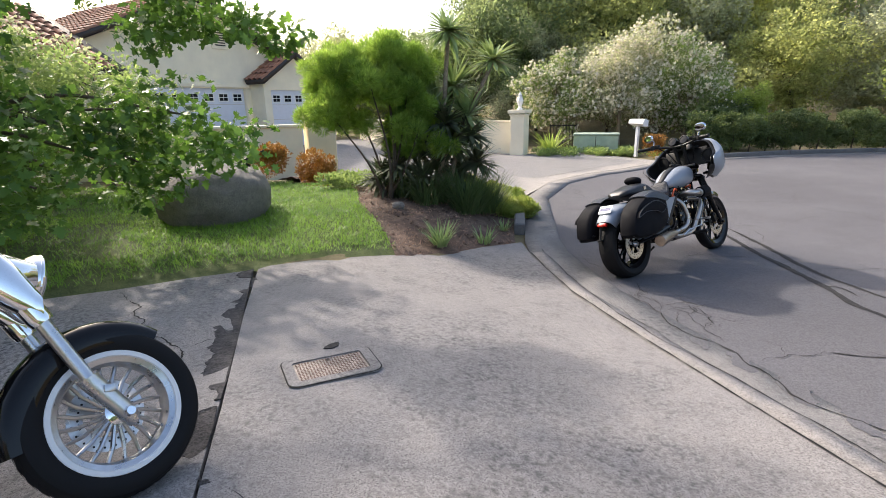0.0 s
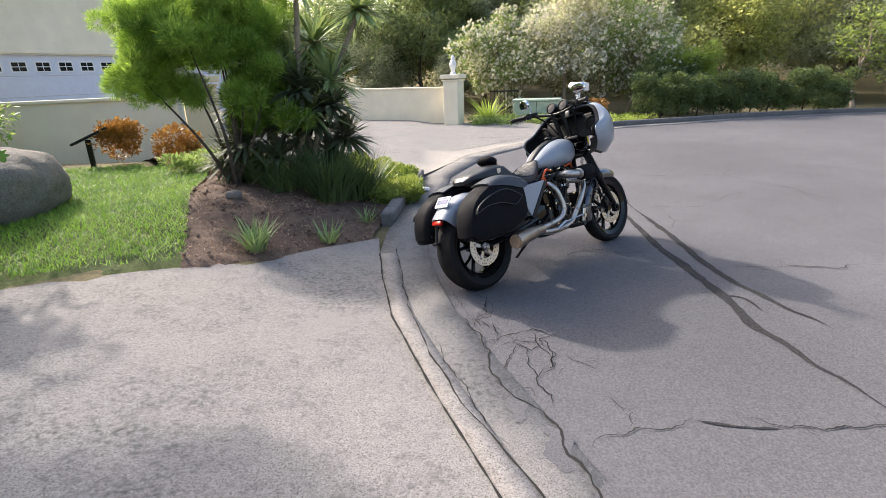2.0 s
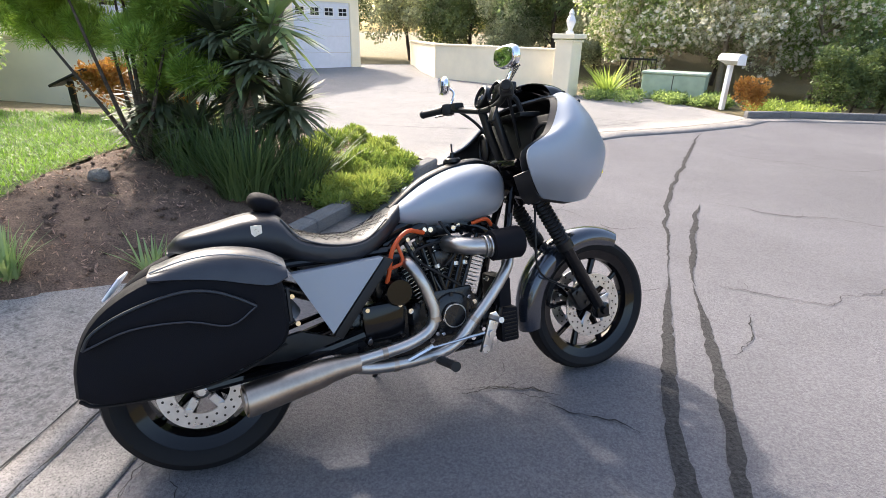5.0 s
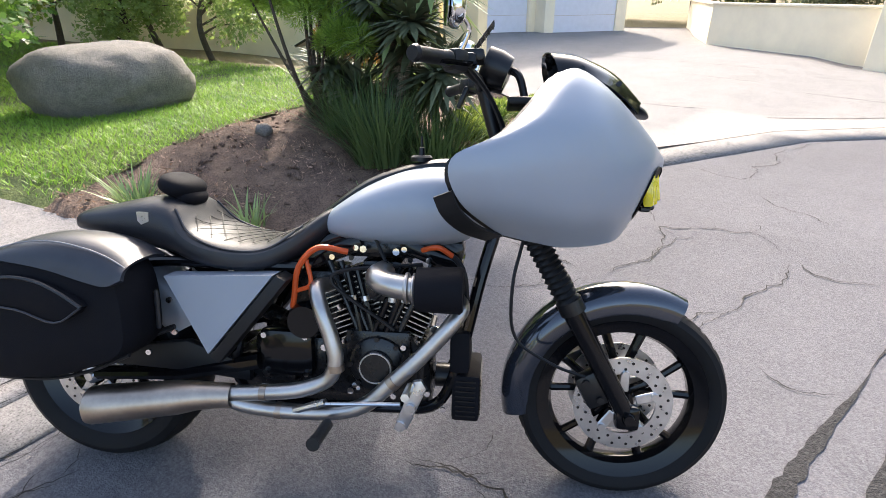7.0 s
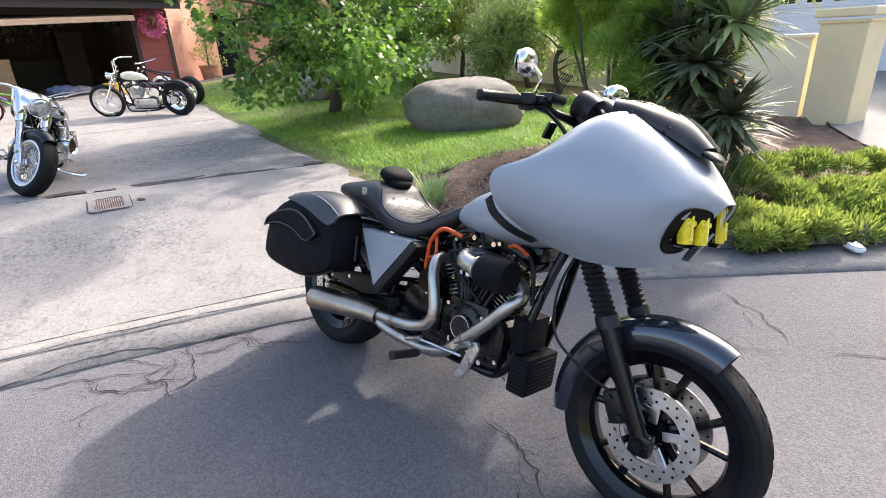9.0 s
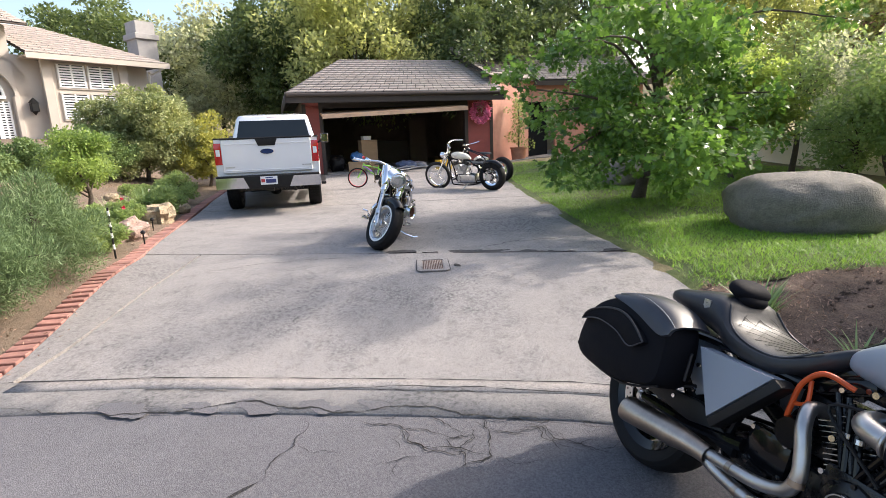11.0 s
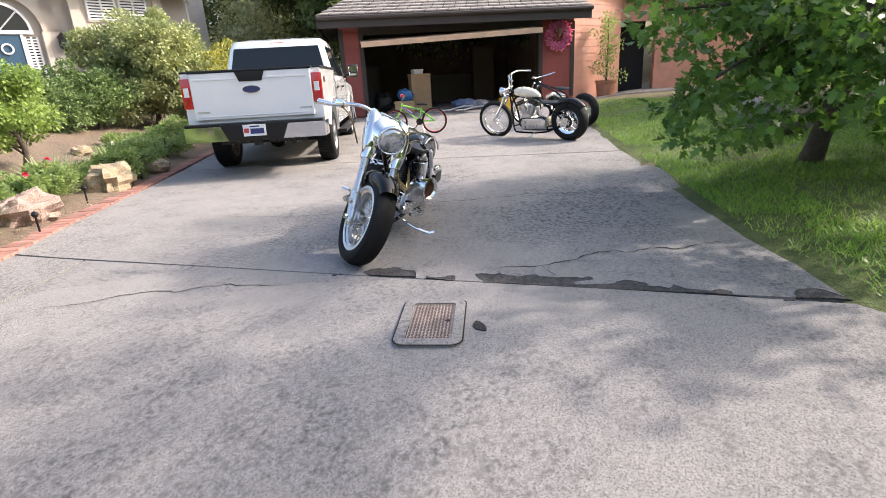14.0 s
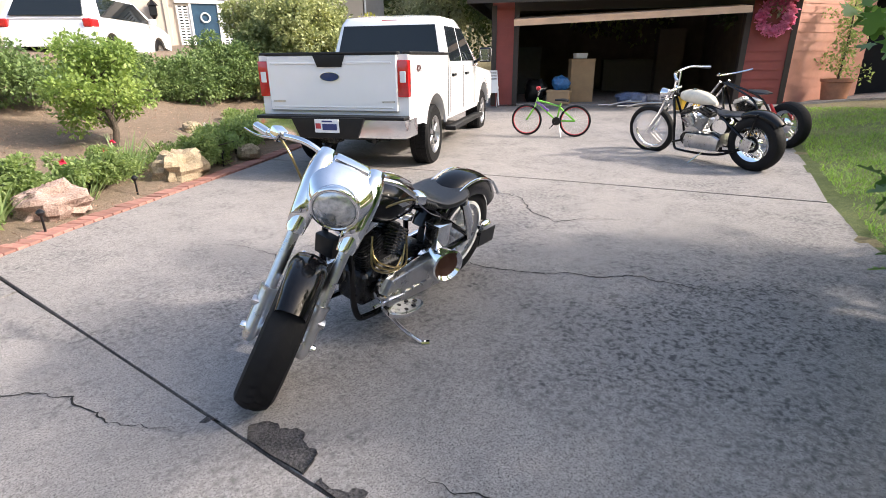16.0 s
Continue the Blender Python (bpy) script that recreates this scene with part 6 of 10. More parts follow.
def mesh_grid(rows, steps=5):
    """A smooth skin through rows of points."""
    fine = [smooth_line(r, steps) for r in rows]
    cols = [smooth_line([r[i] for r in fine], steps) for i in range(len(fine[0]))]
    n = len(cols[0])
    vs = [tuple(p) for c in cols for p in c]
    fs = [(i * n + j, (i + 1) * n + j, (i + 1) * n + j + 1, i * n + j + 1) for i in range(len(cols) - 1) for j in range(n - 1)]
    return vs, fs, len(cols), n


def section_loft(sections, n=20, power=0.7):
    """Loft along x through (x, z_low, z_high, half_width, [y_shift]) with squarish ovals."""
    sec = smooth_line([s[:3] for s in sections], 4)
    wid = smooth_line([(s[3], 0, 0) for s in sections], 4)
    loops = []
    for p, w in zip(sec, wid):
        x, z0, z1 = p
        loop = []
        for i in range(n):
            a = 2 * math.pi * i / n
            c, s = math.cos(a), math.sin(a)
            loop.append((x, max(0.002, w.x) * math.copysign(abs(c) ** power, c), (z0 + z1) / 2 + (z1 - z0) / 2 * math.copysign(abs(s) ** power, s)))
        loops.append(loop)
    return rings(loops)


def solid_skin(vs, fs, depth):
    """Gives an open skin thickness along its own normals."""
    bm = bmesh.new()
    bv = [bm.verts.new(p) for p in vs]
    for f in fs:
        try:
            bm.faces.new([bv[i] for i in f])
        except ValueError:
            pass
    for v in [v for v in bm.verts if not v.link_faces]:
        bm.verts.remove(v)
    bmesh.ops.recalc_face_normals(bm, faces=bm.faces[:])
    bmesh.ops.solidify(bm, geom=bm.faces[:], thickness=depth)
    return from_bm(bm)

def bagger():
    """The silver-grey touring motorcycle on its stand in the road."""
    M = thing("motorcycle", "silver-grey touring motorcycle with big fairing and black saddlebags", "motorcycle",
              pose(1.922, 4.838, -0.238, 0, 0, 35.8) @ pose(0, 0, 0, -15, 0, 0))
    WB, RF, RR = 1.70, 0.322, 0.33
    # wheels
    fw = wheel(M, WB, RF, RF, 0.118, 0.256, "split", BLACK_PAINT, "black front tyre with slanted tread")
    for s in (-1, 1):
        disc_brake(fw, s * 0.062, 0.098, 0.15)
    rw = wheel(M, 0, RR, RR, 0.19, 0.235, "split", BLACK_PAINT, "wide black rear tyre")
    disc_brake(rw, -0.105, 0.09, 0.145)
    part("axle_nut", lathe([(0, -0.145), (0.014, -0.145), (0.026, -0.135), (0.03, -0.12), (0.03, -0.1), (0, -0.1)], 12, "y"), ALLOY, rw)
    # fork
    for s in (-1, 1):
        y = s * 0.118
        leg = part("fork_leg", join(tube([(1.515, y, 0.64), (1.52, y, 0.63), (1.70, y, 0.31), (1.715, y, 0.285)], [0.033, 0.031, 0.028, 0.024], 16), at(box(0.07, 0.05, 0.07, 0.015, 2), 1.70, y, 0.31)), BLACK_PAINT, M, "gloss black lower fork leg")
        ax, bx = Vector((1.39, y, 0.86)), Vector((1.515, y, 0.645))
        n = 27
        part("fork_boot", tube([ax.lerp(bx, i / n) for i in range(n + 1)], [0.037 if i % 2 else 0.029 for i in range(n + 1)], 18), BLACK_PLASTIC, leg, "ribbed black rubber fork boot")
        part("fork_collar", tube([(1.507, y, 0.66), (1.525, y, 0.625)], 0.038, 16), BLACK_SATIN, leg)
        part("caliper", join(at(box(0.11, 0.05, 0.08, 0.018, 2), 1.60, s * 0.098, 0.385, 0, 62, 0), bolts([(1.575, s * 0.126, 0.41), (1.62, s * 0.126, 0.36)], 0.011)), BLACK_SATIN, leg)
        part("axle_cap", at(lathe([(0, -0.012), (0.016, -0.012), (0.02, 0.0), (0.02, 0.012), (0, 0.012)], 12, "y"), 1.70, y + s * 0.03, 0.315), BLACK_PAINT, leg)
    part("triple_clamp", join(at(box(0.1, 0.3, 0.045, 0.018, 2), 1.385, 0, 0.868, 0, 28, 0), at(box(0.09, 0.28, 0.04, 0.015, 2), 1.32, 0, 1.0, 0, 28, 0), tube([(1.40, 0, 0.84), (1.30, 0, 1.03)], 0.035, 14)), BLACK_PAINT, M)
    part("clamp_bolt", bolts([(1.395, -0.153, 0.862), (1.395, 0.153, 0.862)], 0.015), CHROME, M)
    arc_fender(M, WB, RF, 0.352, 0.15, 62, 192, FENDER_GREY, "front_fender", 0.06, "dark grey metallic front mudguard")
    part("brake_line", join(tube(smooth_line([(1.37, -0.13, 0.83), (1.345, -0.16, 0.7), (1.36, -0.15, 0.55), (1.47, -0.14, 0.47), (1.57, -0.125, 0.43)]), 0.005, 6)), BLACK_PLASTIC, M)
    # fairing
    H = [[(1.30, .285, .884), (1.39, .275, .864), (1.48, .25, .862), (1.605, .19, .882), (1.675, .06, .905)],
         [(1.205, .382, .962), (1.335, .388, .95), (1.48, .352, .952), (1.635, .25, .97), (1.715, .07, .98)],
         [(1.185, .402, 1.06), (1.345, .41, 1.08), (1.495, .362, 1.085), (1.665, .245, 1.065), (1.752, .07, 1.055)],
         [(1.305, .368, 1.128), (1.42, .365, 1.178), (1.55, .305, 1.17), (1.69, .18, 1.12), (1.765, .05, 1.083)],
         [(1.418, .25, 1.262), (1.48, .24, 1.274), (1.58, .19, 1.236), (1.695, .11, 1.158), (1.77, .03, 1.093)],
         [(1.445, 0, 1.276), (1.50, 0, 1.29), (1.59, 0, 1.254), (1.70, 0, 1.165), (1.775, 0, 1.095)]]
    drop = (0.0, 0.0, 0.012, 0.024, 0.028)
    H = [[(x - 0.4 * d, y, z - d - (0.012 if i == 0 else 0.0)) for (x, y, z), d in zip(row, drop)] for i, row in enumerate(H)]
    fair = None
    for s in (-1, 1):
        vs, fs, nu, nv = mesh_grid([[(x, s * y, z) for x, y, z in row] for row in H], 6)
        # the lamp opening: its faces give way to a dark bowl with a clean rounded lip
        def skin_at(u, v):
            i, j = min(nu - 2, int(u)), min(nv - 2, int(v))
            p = [Vector(vs[(i + a) * nv + j + b]) for a, b in ((0, 0), (1, 0), (0, 1), (1, 1))]
            return p[0].lerp(p[1], u - i).lerp(p[2].lerp(p[3], u - i), v - j)
        UC, VC, UH, VH = 21.9, 8.2, 2.1, 5.2
        keep = [f for f in fs if math.hypot(((f[0] // nv) + 0.5 - UC) / UH, ((f[0] % nv) + 0.5 - VC) / VH) > 0.8]
        lip = []
        for q, sink in ((1.04, -0.003), (1.0, -0.006), (0.95, -0.002), (0.85, 0.02), (0.6, 0.05), (0.25, 0.06)):
            row = []
            for a in [k * math.pi / 18 for k in range(36)]:
                ca, sa = math.cos(a), math.sin(a)
                p = skin_at(UC + UH * q * math.copysign(abs(ca) ** 0.75, ca), VC + VH * q * math.copysign(abs(sa) ** 0.75, sa))
                row.append(tuple(p - Vector((0.82, s * 0.55, 0.05)) * sink))
            lip.append(row)
        shell = part("fairing_shell", solid_skin(vs, keep, 0.008), SILVER, M if fair is None else fair, "silver-grey shark-nosed fairing", sharp=50)
        fair = fair or shell
        inner = [[(x - 0.012, s * (y - 0.03 if y > 0.05 else y), z - 0.006) for x, y, z in row[:4]] for row in H]
        vi, fi, *_ = mesh_grid(inner, 4)
        part("inner_fairing", solid_skin(vi, fi, 0.006), BLACK_PLASTIC, fair, sharp=50)
        part("headlight_recess", rings(lip), LAMP_BLACK, fair, "black lamp recess")
        part("round_lamp", at(lathe([(0, -0.02), (0.05, -0.016), (0.056, 0.0), (0.05, 0.008), (0, 0.014)], 24, "x"), 1.64, s * 0.175, 1.0, 0, 0, s * 20), LENS, fair, "round clear lamp behind the yellow bars")
        for k in (0, 1):
            lx, ly, lz = 1.69 + 0.024 * k, s * (0.14 - 0.052 * k), 1.0
            part("headlight", join(at(box(0.028, 0.042, 0.125, 0.009, 2), lx, ly, lz, 0, -8, s * 16), at(box(0.012, 0.04, 0.018, 0.004), lx + 0.013, ly, lz, 0, -8, s * 16), at(box(0.012, 0.01, 0.1, 0.003), lx + 0.015, ly, lz, 0, -8, s * 16)), YELLOW_LENS, fair, "yellow vertical auxiliary lamp")
            each("headlight_bracket", [at(box(0.03, 0.036, 0.014, 0.004), lx - 0.004, ly, lz - 0.068), at(box(0.03, 0.036, 0.012, 0.004), lx - 0.004, ly, lz + 0.068)], BLACK_PAINT, fair)
        part("fairing_mount", join(tube([(1.30, s * 0.215, 0.903), (1.345, s * 0.225, 0.905)], [0.016, 0.012], 10), tube([(1.34, s * 0.22, 0.905), (1.38, s * 0.21, 0.897)], [0.02, 0.018], 10)), BLACK_PAINT, fair)
        spk = at(torus(0.07, 0.008, 28, 8, "x"), 1.345, s * 0.27, 1.09, 0, 0, -s * 12)
        part("speaker_ring", spk, BLACK_SATIN, fair)
        part("speaker_grille", at(lathe([(0, -0.006), (0.04, -0.004), (0.068, 0.004), (0, 0.004)], 28, "x"), 1.345, s * 0.27, 1.09, 0, 0, -s * 12), BLACK_PLASTIC, fair)
        rim = smooth_line([(1.183, s * 0.392, 0.985), (1.203, s * 0.378, 0.94), (1.245, s * 0.335, 0.897), (1.305, s * 0.28, 0.868)], 4)
        band = [tuple(q) for p in rim for q in (p + Vector((0.006, 0, 0.004)), p + Vector((-0.04, -s * 0.035, -0.016)))]
        part("tank_trim", solid_skin(band, [(2 * i, 2 * i + 1, 2 * i + 3, 2 * i + 2) for i in range(len(rim) - 1)], 0.006), BLACK_PLASTIC, fair, "black rubber band behind the fairing")
    part("dash_panel", join(at(box(0.03, 0.5, 0.2, 0.012, 2), 1.37, 0, 1.10, 0, 14, 0), at(box(0.1, 0.3, 0.02, 0.008, 2), 1.36, 0, 1.21)), BLACK_PLASTIC, fair)
    # screen
    rowsw = [[(1.435, 0.2, 1.28), (1.52, 0.19, 1.276), (1.61, 0.14, 1.232), (1.665, 0.08, 1.195)], [(1.42, 0.17, 1.33), (1.50, 0.16, 1.318), (1.59, 0.12, 1.28), (1.67, 0.07, 1.218)],
             [(1.41, 0.09, 1.352), (1.49, 0.085, 1.344), (1.595, 0.065, 1.302), (1.68, 0.04, 1.228)], [(1.405, 0, 1.358), (1.485, 0, 1.35), (1.595, 0, 1.308), (1.683, 0, 1.23)]]
    for s in (-1, 1):
        vs, fs, *_ = mesh_grid([[(x, s * y, z - 0.012) for x, y, z in r] for r in rowsw], 5)
        part("windscreen", solid_skin(vs, fs, 0.004), SMOKE, fair, "short smoked windscreen")
        each("screen_bolt", [bolts([q], 0.007) for q in ((1.49, s * 0.197, 1.284), (1.59, s * 0.16, 1.252))], BLACK_PAINT, fair)
    part("fairing_vent", join(at(ellipsoid(0.05, 0.075, 0.014, 16, 8), 1.667, 0, 1.2, 0, 32, 0)), BLACK_SATIN, fair)
    # bars
    bars = part("handlebar", join(*[tube(smooth_line([(1.325, s * 0.05, 1.0), (1.28, s * 0.05, 1.12), (1.235, s * 0.05, 1.262)]), 0.019, 12) for s in (-1, 1)],
                                  tube(smooth_line([(1.11, -0.4, 1.285), (1.17, -0.3, 1.29), (1.225, -0.15, 1.265), (1.235, -0.05, 1.25), (1.235, 0.05, 1.25), (1.225, 0.15, 1.265), (1.17, 0.3, 1.29), (1.11, 0.4, 1.285)]), 0.0135, 12)), BLACK_SATIN, M, "black T-bar handlebar")
    for s in (-1, 1):
        d = (Vector((1.11, s * 0.4, 1.285)) - Vector((1.165, s * 0.305, 1.29))).normalized()
        a = Vector((1.165, s * 0.305, 1.29))
        part("grip", tube([a + d * q for q in (0, 0.01, 0.015, 0.12, 0.125, 0.135)], [0.019, 0.02, 0.0175, 0.0175, 0.02, 0.016], 14), BLACK_PLASTIC, bars)
        part("switch_housing", join(at(box(0.05, 0.05, 0.055, 0.015, 2), 1.18, s * 0.28, 1.288, 0, 0, s * 40), at(box(0.05, 0.06, 0.035, 0.012, 2), 1.205, s * 0.235, 1.295)), BLACK_PLASTIC, bars)
        part("lever", tube(smooth_line([(1.225, s * 0.255, 1.285), (1.21, s * 0.33, 1.275), (1.16, s * 0.40, 1.27)]), [0.008] * 12 + [0.006], 6, True, 0.5), BLACK_PAINT, bars)
        mir = part("mirror", join(tube(smooth_line([(1.19, s * 0.265, 1.31), (1.21, s * 0.27, 1.36), (1.195, s * 0.29, 1.39)]), 0.006, 8), at(ellipsoid(0.022, 0.06, 0.042, 18, 10, 0.8), 1.18, s * 0.305, 1.40, 0, 0, -s * 12)), CHROME, bars, "chrome mirror")
        part("mirror_glass", at(ellipsoid(0.003, 0.054, 0.037, 18, 8, 0.8), 1.158, s * 0.307, 1.40, 0, 0, -s * 12), MIRROR, mir)
        g = part("gauge", at(lathe([(0, 0.04), (0.046, 0.036), (0.052, 0.0), (0.05, -0.035), (0.044, -0.038), (0.042, -0.03), (0, -0.03)], 28, "x"), 1.275, s * 0.065, 1.30, 0, 22, 0), BLACK_SATIN, bars, "round black gauge")
        part("gauge_glass", at(lathe([(0, -0.033), (0.042, -0.031), (0, -0.03)], 24, "x"), 1.275, s * 0.065, 1.30, 0, 22, 0), SMOKE, g)
    part("display_screen", at(box(0.012, 0.045, 0.06, 0.005, 2), 1.19, -0.14, 1.215, 0, 22, 0), BLACK_SATIN, bars)
    part("mesh_guard", join(*[at(box(0.004, 0.07, 0.003), 1.225 + 0.01 * k, -0.21, 1.33 + 0.013 * k) for k in range(5)], *[tube([(1.222, -0.21 + 0.014 * k, 1.325), (1.268, -0.21 + 0.014 * k, 1.388)], 0.002, 5) for k in range(-2, 3)], at(box(0.055, 0.09, 0.03, 0.01, 2), 1.22, -0.2, 1.31)), BLACK_SATIN, bars, "perforated black reservoir guard")
    part("cable", join(tube(smooth_line([(1.19, -0.26, 1.3), (1.26, -0.17, 1.22), (1.33, -0.1, 1.08)]), 0.007, 6), tube(smooth_line([(1.19, 0.26, 1.3), (1.27, 0.16, 1.2), (1.34, 0.1, 1.06)]), 0.007, 6),
                       tube(smooth_line([(1.25, -0.03, 1.29), (1.33, -0.07, 1.29), (1.36, -0.09, 1.21)]), 0.011, 8)), BLACK_PLASTIC, bars)
    # tank
    tank = part("tank", section_loft([(0.75, 0.83, 0.86, 0.03), (0.80, 0.805, 0.90, 0.085), (0.90, 0.79, 0.965, 0.125), (1.02, 0.785, 1.015, 0.152), (1.13, 0.79, 1.03, 0.16), (1.21, 0.81, 1.015, 0.14), (1.255, 0.85, 0.98, 0.08)], 26, 0.8), SILVER, M, "silver-grey fuel tank")
    part("dash_console", section_loft([(0.76, 0.845, 0.885, 0.03), (0.9, 0.93, 0.985, 0.038), (1.05, 0.99, 1.037, 0.045), (1.15, 1.0, 1.05, 0.045), (1.22, 0.99, 1.03, 0.03)], 14, 0.7), BLACK_SATIN, tank)
    part("fuel_cap", join(at(lathe([(0, 0.0), (0.034, 0.0), (0.034, 0.012), (0.028, 0.018), (0.01, 0.018), (0.008, 0.04), (0.004, 0.042), (0.004, 0.075), (0, 0.075)], 20), 1.06, 0, 1.04)), BLACK_SATIN, tank)
    # seat
    seat = part("seat", section_loft([(-0.045, 0.805, 0.832, 0.05), (0.0, 0.80, 0.868, 0.115), (0.1, 0.785, 0.89, 0.14), (0.22, 0.755, 0.915, 0.15), (0.315, 0.735, 0.907, 0.158), (0.385, 0.715, 0.832, 0.168), (0.48, 0.70, 0.80, 0.178), (0.6, 0.70, 0.795, 0.168), (0.69, 0.735, 0.832, 0.135), (0.77, 0.80, 0.885, 0.085), (0.815, 0.855, 0.9, 0.04)], 24, 0.68), LEATHER, M, "black quilted leather two-up seat")
    part("seat_welt", join(*[tube(smooth_line([(0.33, s * 0.12, 0.885), (0.39, s * 0.15, 0.815), (0.5, s * 0.165, 0.778), (0.62, s * 0.15, 0.78), (0.72, s * 0.105, 0.845)]), 0.0035, 6) for s in (-1, 1)]), FLAP, seat)
    quilt = []
    for k in range(-5, 10):
        for sl in (-1, 1):
            pts = []
            for i in range(13):
                y = -0.12 + 0.24 * i / 12
                x = 0.37 + 0.045 * k + sl * y * 0.6
                if 0.36 < x < 0.74:
                    z = lerp_table(x, (0.33, 0.385, 0.48, 0.6, 0.69, 0.77), (0.895, 0.832, 0.8, 0.795, 0.832, 0.885))
                    z -= 0.35 * (abs(y) / 0.16) ** 4 * 0.06
                    pts.append((x, y, z + 0.001))
            if len(pts) > 2:
                quilt.append(tube(pts, 0.0012, 4))
    part("quilt_seam", join(*quilt), BLACK_PLASTIC, seat, kind="stuff")
    part("seat_badge", join(at(slab([(-0.018, 0.022), (0.018, 0.022), (0.018, -0.005), (0.0, -0.026), (-0.018, -0.005)], 0.004, "xz"), 0.245, -0.15, 0.855, 4, 0, 0)), ALLOY, seat, "small silver shield badge")
    part("backrest", join(at(ellipsoid(0.058, 0.09, 0.036, 22, 12, 0.82), 0.285, 0, 0.945, 0, 24, 0), at(ellipsoid(0.04, 0.07, 0.03, 18, 10, 0.8), 0.31, 0, 0.915, 0, 45, 0), tube([(0.265, 0, 0.93), (0.275, 0, 0.86)], 0.018, 10)), VINYL, seat, "small padded rider backrest")
    # tail
    fen = arc_fender(M, 0, RR, 0.40, 0.24, 28, 139, SILVER, "rear_fender", 0.1, "silver-grey rear mudguard")
    part("tail_lamp", join(at(box(0.03, 0.1, 0.035, 0.01, 2), -0.312, 0, 0.572, 0, 30, 0)), AMBER, fen)
    pl = part("number_plate", at(box(0.01, 0.15, 0.094, 0.004), -0.224, 0, 0.712, 0, 40, 0), PLATE_WHITE, fen, "white number plate")
    part("plate_bar", join(at(box(0.003, 0.12, 0.034), -0.2285, 0, 0.7158, 0, 40, 0), at(box(0.003, 0.08, 0.009), -0.2095, 0, 0.738, 0, 40, 0)), PLATE_BLUE, pl)
    part("tail_bracket", join(tube([(-0.285, 0.03, 0.6), (-0.31, 0.03, 0.52), (-0.335, 0.03, 0.43)], [0.014, 0.012, 0.01], 8), at(box(0.035, 0.05, 0.025, 0.008, 2), -0.338, 0.03, 0.425)), BLACK_PLASTIC, fen, "black strut below the mudguard")
    # saddlebags
    for s in (-1, 1):
        side = [(-0.31, 0.45), (-0.3, 0.55), (-0.25, 0.66), (-0.14, 0.745), (0.0, 0.79), (0.14, 0.795), (0.24, 0.775), (0.29, 0.72), (0.305, 0.6), (0.285, 0.5), (0.15, 0.44), (0.0, 0.41), (-0.24, 0.415)]
        line = smooth_line([(a, 0, b) for a, b in side + [side[0]]], 4)[:-1]
        loops = []
        for q, y in ((0.9, 0.17), (0.97, 0.185), (1.0, 0.21), (1.0, 0.28), (0.985, 0.318), (0.94, 0.343), (0.8, 0.356), (0.45, 0.364), (0.2, 0.365)):
            loops.append([(p.x * q, s * (y - 0.03 * max(0.0, p.x)), 0.6 + (p.z - 0.6) * q + 0.004 * noise.noise(p * 9)) for p in line])
        bag = part("saddlebag", rings(loops), VINYL, M, "soft black cloth saddlebag")
        xs = (-0.075, 0.02, 0.11, 0.2, 0.265, 0.312)
        top, low = (0.786, 0.814, 0.822, 0.81, 0.787, 0.758), (0.768, 0.758, 0.742, 0.716, 0.703, 0.722)
        lid_rows = [[(x, s * (y - 0.02 * max(0.0, x)), t * (1 - k) + l * k + lift) for x, t, l in zip(xs, top, low)] for y, k, lift in ((0.165, 0.0, -0.004), (0.22, 0.0, 0.006), (0.285, 0.0, 0.004), (0.325, 0.14, 0.0), (0.35, 0.5, 0.0), (0.362, 1.0, 0.0))]
        vs, fs, *_ = mesh_grid(lid_rows, 4)
        flap = part("bag_flap", solid_skin(vs, fs, 0.012), FLAP, bag, "worn grey leather lid flap")
        part("flap_seam", tube([(x, s * y, z) for x, y, z in smooth_line([(-0.07, 0.333, 0.786), (0.02, 0.334, 0.81), (0.11, 0.333, 0.816), (0.2, 0.331, 0.8), (0.262, 0.329, 0.777), (0.31, 0.327, 0.748)], 4)], 0.0022, 5), STITCH, bag, "grey stitching of the lid")
        pocket = [(-0.255, 0.60), (-0.225, 0.645), (-0.137, 0.69), (-0.01, 0.722), (0.079, 0.716), (0.15, 0.686), (0.208, 0.648), (0.127, 0.602), (0.015, 0.634), (-0.131, 0.638)]
        part("pocket_fold", at(slab(pocket, 0.045, "xz", 0.012, 3), 0, s * 0.353, 0.0), VINYL, bag)
        hem = smooth_line([(a, 0, b) for a, b in pocket[:7]], 4)
        part("pocket_welt", tube([(p.x, s * 0.376, p.z) for p in hem], 0.005, 6), LEATHER, bag)
        part("pocket_hem", tube([(p.x, s * 0.377, p.z) for p in smooth_line([(a, 0, b) for a, b in pocket[6:] + pocket[:1]], 4)], 0.003, 6), FLAP, bag)
        base_line = smooth_line([(-0.3, 0, 0.44), (-0.24, 0, 0.412), (0.0, 0, 0.406), (0.15, 0, 0.436), (0.285, 0, 0.495)], 5)
        part("piping", tube([(p.x, s * 0.315, p.z) for p in base_line], 0.006, 6), BLACK_PLASTIC, bag)
        part("bag_strap", at(box(0.014, 0.012, 0.12, 0.004), 0.315, s * 0.22, 0.6), LEATHER, bag)
        part("bag_rail", tube(smooth_line([(-0.27, s * 0.16, 0.47), (-0.1, s * 0.2, 0.462), (0.2, s * 0.2, 0.49), (0.33, s * 0.17, 0.53)]), 0.009, 8), BLACK_SATIN, bag)
        each("bag_bolt", [bolts([(x, s * 0.185, z)], 0.009) for x, z in ((0.34, 0.52), (0.33, 0.62), (0.25, 0.45))], CHROME, bag)
